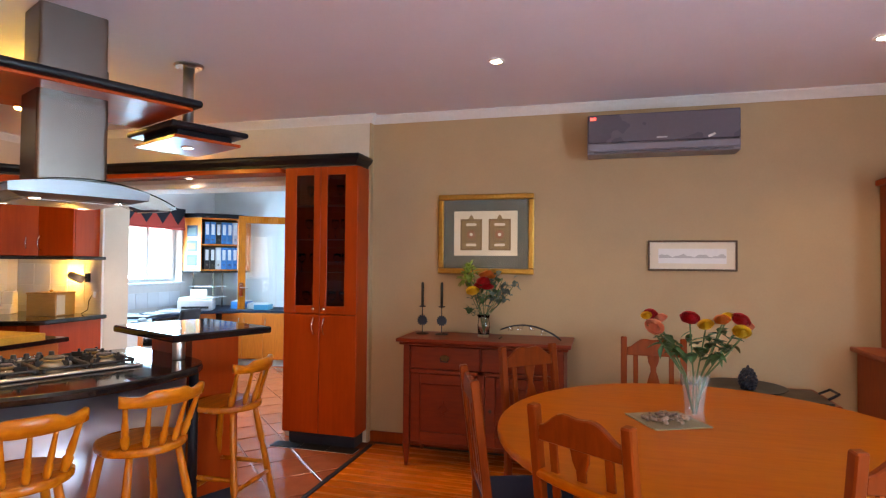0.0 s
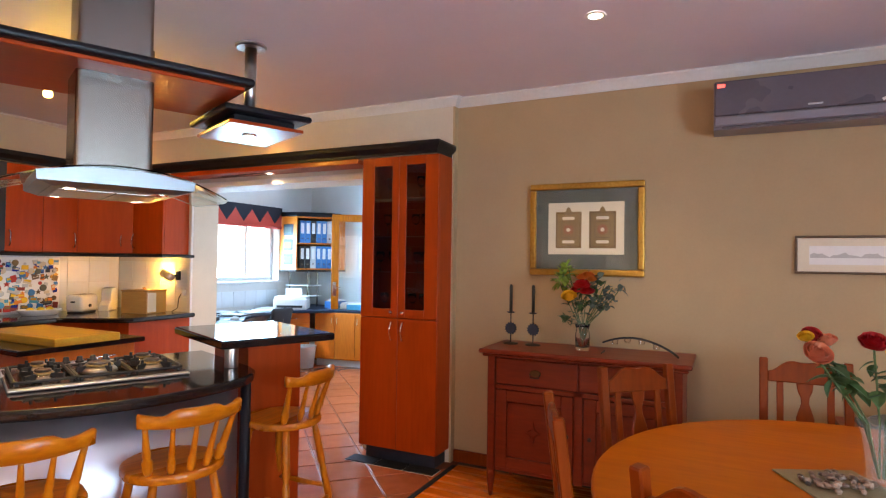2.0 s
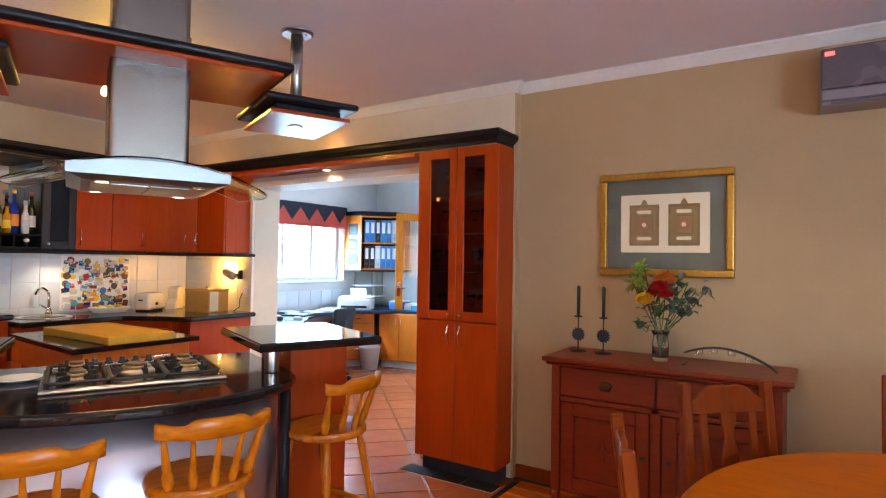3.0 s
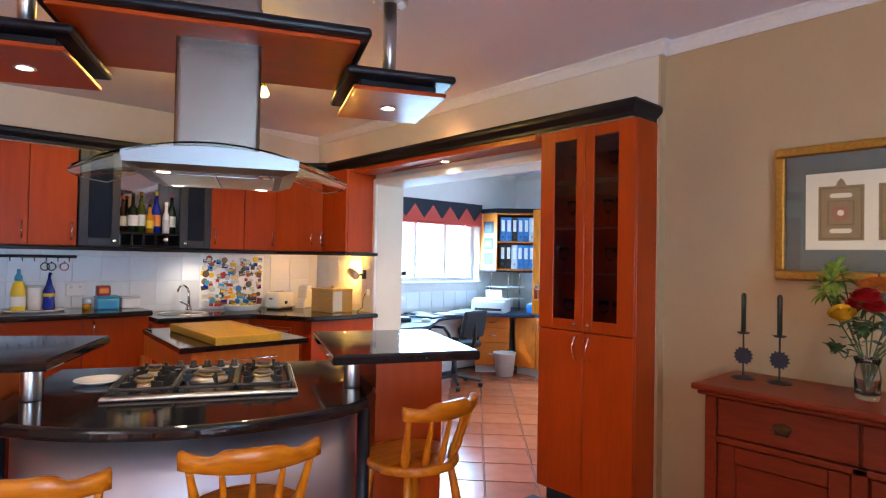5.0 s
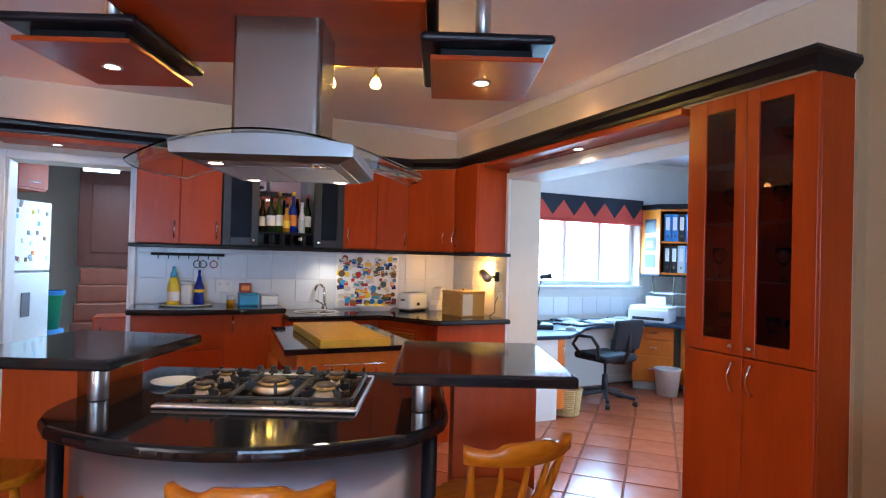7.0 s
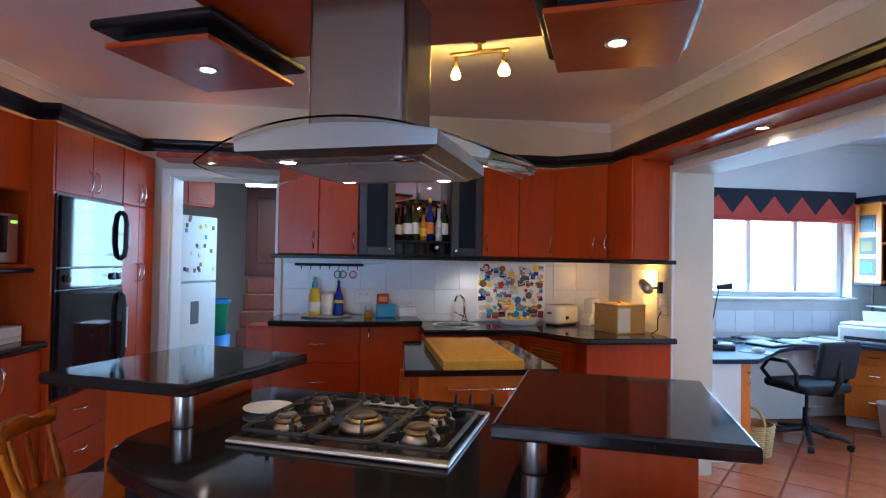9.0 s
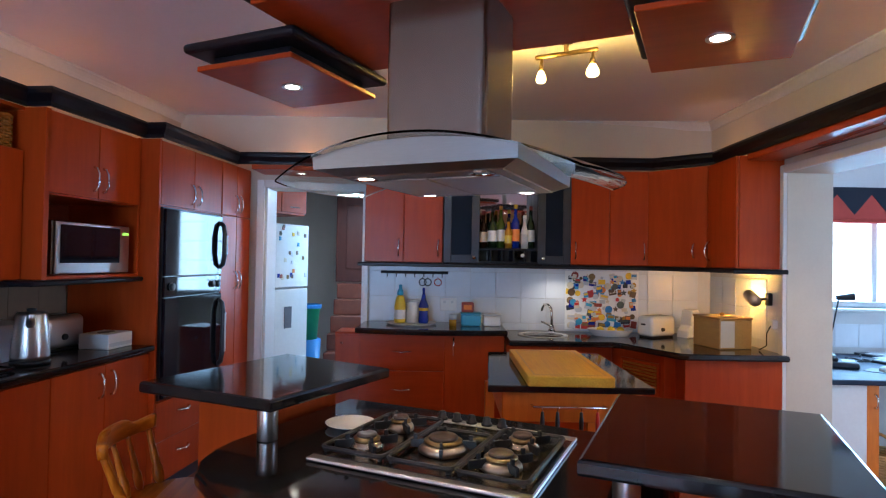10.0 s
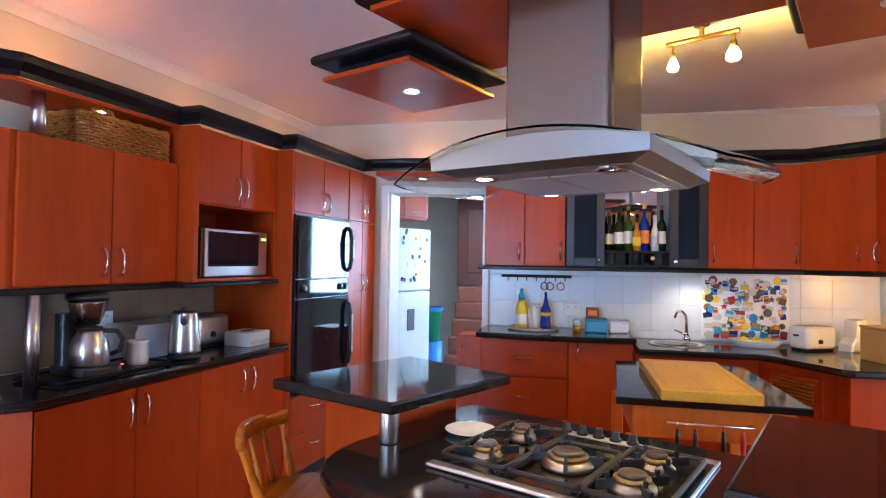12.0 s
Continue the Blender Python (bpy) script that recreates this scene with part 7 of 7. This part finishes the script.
for x, y, z in tips_:
    part("stem", tube([(0, 0, 0.02), (x * 0.2, y * 0.2, 0.16), (x * 0.7, y * 0.7, z * 0.75), (x, y, z)], 0.0026, 5), "stem", fl)
for x, y, z, r, ma in ((0.01, -0.07, 0.38, 0.046, "rose_red"), (0.035, -0.06, 0.345, 0.042, "rose_red"), (-0.02, -0.05, 0.35, 0.036, "rose_red"), (-0.056, -0.09, 0.315, 0.042, "rose_yellow"), (0.03, -0.02, 0.43, 0.036, "rose_orange"), (0.0, -0.03, 0.42, 0.030, "rose_orange"), (0.055, -0.03, 0.41, 0.028, "rose_orange")):
    part("rose", rose(x, y, z, r, ma, (35 if ma == "rose_yellow" else 10, 0)), ma, fl, "", True)
for k in range(90):
    a, b, q = rnd.uniform(0, 6.283), rnd.uniform(-1, 1), rnd.uniform(0.4, 1)
    w = Vector((math.cos(a) * math.sqrt(1 - b * b), math.sin(a) * math.sqrt(1 - b * b), b * 1.1))
    c = Vector((-0.115, -0.01, 0.395)) if k % 2 else Vector((-0.10, 0.0, 0.445))
    part("leaf", leaf(c + w * 0.048 * q, w + Vector((0, 0, 0.3)), rnd.uniform(0.028, 0.042)), "lime", fl)
for k in range(150):
    g = 1 + k % 2
    x, y, z = tips_[rnd.choice((5, 6, 7, 8, 11, 12) if g == 1 else (3, 4, 9, 10, 5, 0))]
    q = rnd.uniform(0.45, 1.05)
    p = Vector((x * q, y * q - 0.01, 0.14 + (z - 0.14) * q)) + Vector((rnd.uniform(-0.03, 0.03), rnd.uniform(-0.03, 0.03), rnd.uniform(-0.03, 0.03)))
    w = Vector((rnd.uniform(-1, 1), rnd.uniform(-1, 0.4), rnd.uniform(-0.6, 0.8)))
    part("leaf", leaf(p, w, rnd.uniform(0.03, 0.06)), ("lime", "gum", "leaf")[g], fl)
t = thing("arched_candle_holder", pose(0.03, 4.42, 0.8955), "black iron arched tealight holder on the sideboard", "candle holder")
for y in (-0.012, 0.012):
    part("arch", tube([(-0.20 + 0.42 * k / 14, y, 0.004 + 0.095 * math.sin(math.pi * (0.18 + 0.82 * k / 14)) ** 0.8) for k in range(15)], 0.005, 6), "iron", t)
for k, x in enumerate((-0.13, -0.06, 0.02, 0.10)):
    z = 0.004 + 0.095 * math.sin(math.pi * (0.18 + 0.82 * (x + 0.20) / 0.42)) ** 0.8
    part("cup", lathe([(0, -0.03), (0.017, -0.03), (0.019, 0.0), (0.017, 0.0), (0.015, -0.026), (0, -0.026)], 14, (x, 0, z)), "glass", t)
part("foot", tube([(-0.20, -0.05, 0.004), (-0.20, 0.05, 0.004)], 0.005, 6), "iron", t)

# pictures and air conditioner on the wall
t = thing("framed_print", pose(-0.336, 4.70, 1.648), "gilt framed print of two ornamental panels in a grey mount", "picture")
for b in ((-0.37, 0.37, 0.262, 0.305), (-0.37, 0.37, -0.305, -0.262)):
    part("frame_rail", box(b[0], b[1], -0.035, -0.002, b[2], b[3], 0.009, seg=2), "gold", t, "gilt moulding")
for b in ((-0.37, -0.327), (0.327, 0.37)):
    part("frame_stile", box(b[0], b[1], -0.034, -0.002, -0.2615, 0.2615, 0.009, seg=2), "gold", t, "gilt moulding")
part("mount", box(-0.326, 0.326, -0.016, -0.006, -0.261, 0.261), "mount", t, "grey-green card mount")
part("sheet", box(-0.245, 0.245, -0.0175, -0.0162, -0.165, 0.175), "paper", t, "cream paper sheet")
for cx in (-0.11, 0.11):
    e = bmesh.new()
    box(cx - 0.085, cx + 0.085, -0.0188, -0.0177, -0.125, 0.115, bm=e)
    slab([(cx - 0.02, 0.115), (cx + 0.02, 0.115), (cx + 0.012, 0.135), (cx, 0.148), (cx - 0.012, 0.135)], -0.0188, -0.0177, bm=e)
    pr = part("ornament_panel", e, "print", t, "brown printed ornamental panel")
    part("outer_line", box(cx - 0.078, cx + 0.078, -0.0192, -0.0189, -0.118, 0.108), "print_dark", pr)
    part("field", box(cx - 0.073, cx + 0.073, -0.0196, -0.0193, -0.113, 0.103), "print", pr)
    for zc in (0.072, -0.083):
        part("cartouche", slab([(cx - 0.035, zc - 0.010), (cx + 0.035, zc - 0.010), (cx + 0.043, zc), (cx + 0.035, zc + 0.010), (cx - 0.035, zc + 0.010), (cx - 0.043, zc)], -0.0202, -0.0197), "paper", pr)
    part("border", box(cx - 0.050, cx + 0.050, -0.0200, -0.0197, -0.058, 0.050), "print_dark", pr)
    part("inner_field", box(cx - 0.045, cx + 0.045, -0.0204, -0.0201, -0.053, 0.045), "print", pr)
    part("medallion", moved(lathe([(0, 0), (0.034, 0), (0.034, 0.0004), (0, 0.0004)], 20), pose(cx, -0.0205, -0.004, 90, 0, 0)), "print_red", pr)
    part("rosette", moved(lathe([(0, 0), (0.013, 0), (0.013, 0.0004), (0, 0.0004)], 16), pose(cx, -0.0210, -0.004, 90, 0, 0)), "paper", pr)
p = part("glazing", box(-0.326, 0.326, -0.024, -0.022, -0.261, 0.261), "glass", t)
p.visible_shadow = False
t = thing("framed_drawing", pose(1.123, 4.70, 1.491) @ Matrix.Diagonal((0.863, 1, 0.885, 1)), "narrow brown framed pale landscape drawing", "picture")
fr = bmesh.new()
box(-0.335, 0.335, -0.022, -0.002, 0.105, 0.12, 0.004, fr)
box(-0.335, 0.335, -0.022, -0.002, -0.12, -0.105, 0.004, fr)
box(-0.335, -0.32, -0.022, -0.002, -0.105, 0.105, 0.004, fr)
box(0.32, 0.335, -0.022, -0.002, -0.105, 0.105, 0.004, fr)
part("frame", fr, "brownframe", t, "thin dark brown frame")
part("sheet", box(-0.32, 0.32, -0.012, -0.004, -0.105, 0.105), "paper", t)
part("inner_sheet", box(-0.255, 0.255, -0.0135, -0.0122, -0.062, 0.055), "enamel", t)
M["pencil"] = mat("pencil_grey", (0.50, 0.49, 0.47), (0.42, 0.42, 0.41), 0.9, scale=90)
hill = [(-0.25, -0.02)] + [(-0.25 + 0.5 * k / 24, 0.0 + 0.010 * math.sin(k * 0.9) + 0.006 * math.sin(k * 2.3)) for k in range(25)] + [(0.25, -0.02)]
part("drawing", slab(hill, -0.0145, -0.0137), "pencil", t, "faint grey hill line")

t = thing("air_conditioner", pose(0.908, 4.70, 2.333) @ Matrix.Diagonal((0.966, 1, 0.93, 1)), "lilac-grey split air conditioner high on the wall", "air conditioner")
part("body", slab([(-0.505, -0.155), (0.505, -0.155), (0.505, 0.135), (-0.505, 0.135)], -0.20, -0.002, 0.010), "ac", t)
part("front_panel", box(-0.50, 0.50, -0.222, -0.2005, -0.075, 0.135, 0.008, seg=2), "ac_panel", t, "slate grey front panel")
part("lower_lip", box(-0.50, 0.50, -0.222, -0.2005, -0.135, -0.080, 0.008, seg=2), "ac", t)
part("air_flap", box(-0.46, 0.46, -0.212, -0.2005, -0.152, -0.138, 0.002), "ac_dark", t, "dark air outlet flap")
part("display", box(-0.485, -0.445, -0.2238, -0.2225, 0.095, 0.115), "led_red", t, "lit red display")
part("badge", box(-0.035, 0.035, -0.2232, -0.2225, -0.055, -0.045), "greywhite", t)
part("sticker", moved(box(-0.025, 0.025, -0.0006, 0.0006, -0.008, 0.008), pose(0.32, -0.2229, -0.05, 0, -25, 0)), "white", t)

# serving table by the wall with its tray
t = thing("side_table", pose(1.42, 4.33, 0), "dark wooden side table against the wall", "side table")
part("top", box(-0.42, 0.42, -0.20, 0.28, 0.60, 0.63, 0.006), "mahogany", t)
for x in (-0.38, 0.38):
    for y in (-0.16, 0.24):
        part("leg", box(x - 0.022, x + 0.022, y - 0.022, y + 0.022, 0, 0.599, 0.004), "mahogany", t)
t = thing("serving_tray", pose(1.46, 4.32, 0.631), "black oblong tray with bent handles on the side table", "tray")
part("tray", box(-0.34, 0.34, -0.19, 0.19, 0, 0.012, 0.004), "black", t)
for s in (-1, 1):
    part("handle", tube([(s * 0.34, -0.08, 0.012), (s * 0.40, -0.07, 0.045), (s * 0.40, 0.07, 0.045), (s * 0.34, 0.08, 0.012)], 0.008, 8), "black", t, "", True)
t = thing("platter", pose(1.36, 4.34, 0.6435), "round black platter lying on the tray", "platter")
part("platter", lathe([(0, 0), (0.15, 0), (0.25, 0.03), (0.255, 0.035), (0.245, 0.036), (0.15, 0.008), (0, 0.007)], 36), "black", t, "", True)
t = thing("pine_cone", pose(1.40, 4.36, 0.652), "dark decorative cone standing on the black platter", "ornament")
for k in range(7):
    rr = 0.045 * math.sin(math.pi * (0.25 + 0.7 * k / 7))
    pcb = bmesh.new()
    for j in range(8):
        a = 2 * math.pi * (j + 0.5 * (k % 2)) / 8
        ico = bmesh.new()
        bmesh.ops.create_icosphere(ico, subdivisions=1, radius=0.015)
        joined(pcb, moved(ico, pose(rr * math.cos(a), rr * math.sin(a), 0.014 + 0.018 * k) @ Matrix.Diagonal((1, 1, 0.8, 1))))
    part("scale_ring", pcb, "navy_matt", t)
part("tip", lathe([(0, 0.13), (0.012, 0.132), (0.006, 0.15), (0, 0.155)], 10), "navy_matt", t)

# hutch in the corner
t = thing("china_hutch", pose(2.17, 4.22, 0), "tall red wooden china hutch with a panelled base", "hutch")
part("base", box(-0.06, 1.10, 0.0, 0.46, 0.08, 0.875, 0.004), "rosewood", t)
part("ledge", box(-0.10, 1.14, -0.03, 0.47, 0.876, 0.908, 0.009, seg=2), "rosewood", t)
part("upper_case", box(0.075, 1.04, 0.14, 0.46, 0.909, 1.945, 0.004), "rosewood", t)
part("cornice", box(0.05, 1.065, 0.115, 0.47, 1.946, 1.985, 0.010, seg=2), "rosewood", t)
part("plinth", box(-0.03, 1.07, 0.02, 0.45, 0, 0.079), "rosewood", t)
for a, b in ((-0.03, 0.34), (0.36, 0.70), (0.72, 1.07)):
    d = part("door", box(a, b, -0.018, -0.001, 0.12, 0.66, 0.005), "rosewood", t)
    part("panel", box(a + 0.07, b - 0.07, -0.024, -0.0185, 0.20, 0.58, 0.006), "rosewood", d)
    part("drawer", box(a, b, -0.018, -0.001, 0.68, 0.865, 0.005), "rosewood", t)


# ---- bar stools ----
SP = [(0, 0.009), (0.10, 0.014), (0.30, 0.015), (0.36, 0.010), (0.42, 0.012), (0.75, 0.009), (0.92, 0.008), (1, 0.008)]
LG = [(0, 0.012), (0.1, 0.015), (0.3, 0.018), (0.34, 0.013), (0.38, 0.019), (0.6, 0.016), (0.64, 0.013), (0.68, 0.019), (0.9, 0.016), (1, 0.014)]


def bar_stool(m):
    """A stool that faces +y; its origin is under the middle of the seat."""
    t = thing("bar_stool", m, "varnished pine bar stool with a low spindle back", "bar stool", "stools round the island")
    seat = [(0.185 * math.cos(radians(a)) * (1.0 if math.sin(radians(a)) < 0 else 0.96), 0.185 * math.sin(radians(a))) for a in range(0, 360, 12)]
    part("seat", prism(seat, 0.628, 0.662, 0.012, seg=3), "pine_h", t)
    for sx in (-1, 1):
        for sy in (-1, 1):
            part("leg", turned((sx * 0.20, sy * 0.195, 0), (sx * 0.105, sy * 0.105, 0.629), LG, 12), "pine", t, "", True)
    for sy, z in ((1, 0.19), (-1, 0.24)):
        part("stretcher", turned((-0.165, sy * 0.165, z), (0.165, sy * 0.165, z), [(0, 0.010), (0.3, 0.012), (0.5, 0.015), (0.7, 0.012), (1, 0.010)], 10), "pine", t, "", True)
    for sx, z in ((1, 0.29), (-1, 0.29)):
        part("stretcher", turned((sx * 0.155, -0.155, z), (sx * 0.155, 0.155, z), [(0, 0.010), (0.3, 0.012), (0.5, 0.015), (0.7, 0.012), (1, 0.010)], 10), "pine", t, "", True)
    for k in range(5):
        q = (k - 2) / 2
        big = 1.25 if k in (0, 4) else 1.0
        part("spindle", turned((0.125 * q, -0.160 + 0.055 * q * q, 0.66), (0.158 * q, -0.214 + 0.050 * q * q, 0.840), [(s, r * big) for s, r in SP], 10), "pine", t, "", True)
    # bent top rail with a raised middle and stepped shoulders
    bm = bmesh.new()
    rows = []
    n = 28
    for k in range(n + 1):
        q = 2 * k / n - 1
        x, y = 0.188 * q, -0.232 + 0.062 * q * q
        zl = 0.836 + 0.010 * abs(q) ** 2
        step = 1 / (1 + math.exp((abs(q) - 0.50) * 26))
        zh = 0.878 + 0.022 * step + 0.016 * abs(q) ** 4
        th = 0.027
        rows.append([bm.verts.new((x + d * 0.55 * -q, y + d, z)) for d, z in ((0.003, zl), (th - 0.004, zl), (th, zl + 0.006), (th, zh - 0.007), (th - 0.006, zh), (0.006, zh), (0.0, zh - 0.007))])
    for a, b in zip(rows, rows[1:]):
        for j in range(7):
            i = (j + 1) % 7
            bm.faces.new((a[j], a[i], b[i], b[j]))
    bm.faces.new(rows[0][::-1])
    bm.faces.new(rows[-1])
    bmesh.ops.recalc_face_normals(bm, faces=bm.faces[:])
    part("top_rail", bm, "pine_h", t, "curved pine top rail", True)
    return t


stool = bar_stool(pose(-1.40, 2.44, 0, 0, 0, 72))
for x, y, a in ((-1.51, 1.97, 62), (-1.47, 3.13, 92), (-2.27, 1.645, 4)):
    copy_thing(stool, pose(x, y, 0, 0, 0, a))


# ---- wall tiles, floor tiles and floorboards ----
def pieces(name, mesh, places, parent):
    for m in places:
        ob = new(name, mesh)
        ob.parent = parent
        ob.matrix_basis = m


def piece_mesh(name, bm, material):
    me = bpy.data.meshes.new(name)
    bm.to_mesh(me)
    bm.free()
    me.materials.append(M[material])
    return me


bs = setting("tiled_splashback", box(-4.9, -4.8985, 1.93, 4.638, 0.93, 1.44), "grout", "white glazed tiles above the sink worktops", "tiles")
box_ = piece_mesh("wall_tile", box(0.0, 0.006, 0.0015, 0.1985, 0.0015, 0.1985, 0.0015), "tile")
pieces("wall_tile", box_, [pose(-4.8984, 1.938 + 0.2 * k, 0.986 + 0.2 * r) for k in range(13) for r in range(2)], bs)
low = piece_mesh("wall_tile", box(0.0, 0.006, 0.0015, 0.1985, 0.0015, 0.0535, 0.0015), "tile")
pieces("wall_tile", low, [pose(-4.8984, 1.938 + 0.2 * k, 1.386) for k in range(13)] + [pose(-4.8984, 2.938 + 0.2 * k + 0.06, 0.9305) for k in range(8)], bs)
rw = setting("tiled_return", box(-4.889, -3.90, 4.6385, 4.6399, 0.93, 1.44), "grout", "cream glazed tiles on the return wall", "tiles")
ret = piece_mesh("wall_tile", box(0.0015, 0.1985, -0.006, 0.0, 0.0015, 0.1985, 0.0015), "tile")
pieces("wall_tile", ret, [pose(-4.886 + 0.2 * k, 4.6384, 0.986 + 0.2 * r) for k in range(4) for r in range(2)], rw)
ow = setting("tiled_office_wall", box(-5.2, -5.1985, 5.0, 7.24, 0.76, 1.10), "grout", "white tiles between desk and office window", "tiles")
pieces("wall_tile", box_, [pose(-5.1984, 5.02 + 0.2 * k, 0.80) for k in range(11)], ow)
lw = tagged(part("tiled_coffee_wall", moved(box(-1.69, 0.30, -0.5795, -0.578, 0.952, 1.317), LEFT), "beige_tile"), "beige tiles behind the coffee machine", "tiles", kind="structure")
lret = piece_mesh("wall_tile", box(0.0005, 0.1995, -0.004, 0.0, 0.0005, 0.1775, 0.001), "beige_tile")
pieces("wall_tile", lret, [LEFT @ pose(-1.49 + 0.2 * k, -0.5778, 0.96 + 0.178 * r, 0, 0, 180) for k in range(9) for r in range(2)], lw)

fl_k = setting("floor_kitchen", box(-5.19, -1.22, -0.3, 7.94, -0.0118, -0.006), "tile_joint", "terracotta tiled floor of kitchen and office", "floor")
tm = piece_mesh("floor_tile", box(-0.161, 0.161, -0.161, 0.161, -0.0059, 0.0, 0.004), "terra")
EDGE = -1.236


def cut(pts, limit):
    """The part of a polygon on the kitchen's side of the threshold."""
    out = []
    for a, b in zip(pts, pts[1:] + pts[:1]):
        if a[0] <= limit:
            out.append(a)
        if (a[0] <= limit) != (b[0] <= limit):
            f = (limit - a[0]) / (b[0] - a[0])
            out.append((limit, a[1] + (b[1] - a[1]) * f))
    return out


spots, rim = [], []
R = 0.161 * math.sqrt(2)
for i in range(-40, 41):
    for j in range(-40, 41):
        x, y = -3.0 + (i - j) * 0.3305 * 0.7071, 3.0 + (i + j) * 0.3305 * 0.7071
        if -5.0 < x < EDGE - R and 0.15 < y < 7.8:
            spots.append(pose(x, y, 0, 0, 0, 45))
        elif EDGE - R <= x < EDGE + R - 0.03 and 0.15 < y < 4.5:
            rim.append((x, y))
near = sorted(spots, key=lambda m: (m.translation.x + 1.5) ** 2 + (m.translation.y - 4.0) ** 2)
pieces("floor_tile", tm, near[:270], fl_k)
for x, y in rim:
    bm = prism(cut([(R, 0), (0, R), (-R, 0), (0, -R)], EDGE - x), -0.0059, 0.0, 0.002, seg=1)
    pieces("floor_tile", piece_mesh("floor_tile", bm, "terra"), [pose(x, y, 0)], fl_k)
ds = setting("dark_tile_strip", box(-1.96, -1.255, 4.345, 4.475, -0.0059, 0.0008), "grout", "strip of dark slate tiles under the display cabinet", "tiles")
dt = piece_mesh("slate_tile", box(0.002, 0.232, 0.002, 0.126, 0.0009, 0.006, 0.002), "slate")
pieces("slate_tile", dt, [pose(-1.96 + 0.235 * k, 4.346, 0) for k in range(3)], ds)
setting("threshold", box(-1.232, -1.20, -0.3, 4.60, -0.0059, 0.004, 0.002), "slate", "dark strip between tiles and floorboards", "trim")
fl_s = setting("floor_scullery", box(-8.1, -4.9, -0.8, 3.6, -0.0058, -0.0005), "tile", "pale tiled floor of the scullery", "floor")

fl_d = setting("floor_dining", box(-1.199, 3.45, -2.4, 4.7, -0.0118, -0.006), "terra_grout", "varnished strip wood floor of the dining area", "floor")
pm = piece_mesh("plank", box(0.0008, 2.3205, 0.0008, 0.1092, -0.0059, 0.0, 0.0012), "plank")
pieces("plank", pm, [pose(-1.198 + 2.322 * c, -2.4 + 0.11 * k, 0) for k in range(64) for c in range(2)], fl_d)
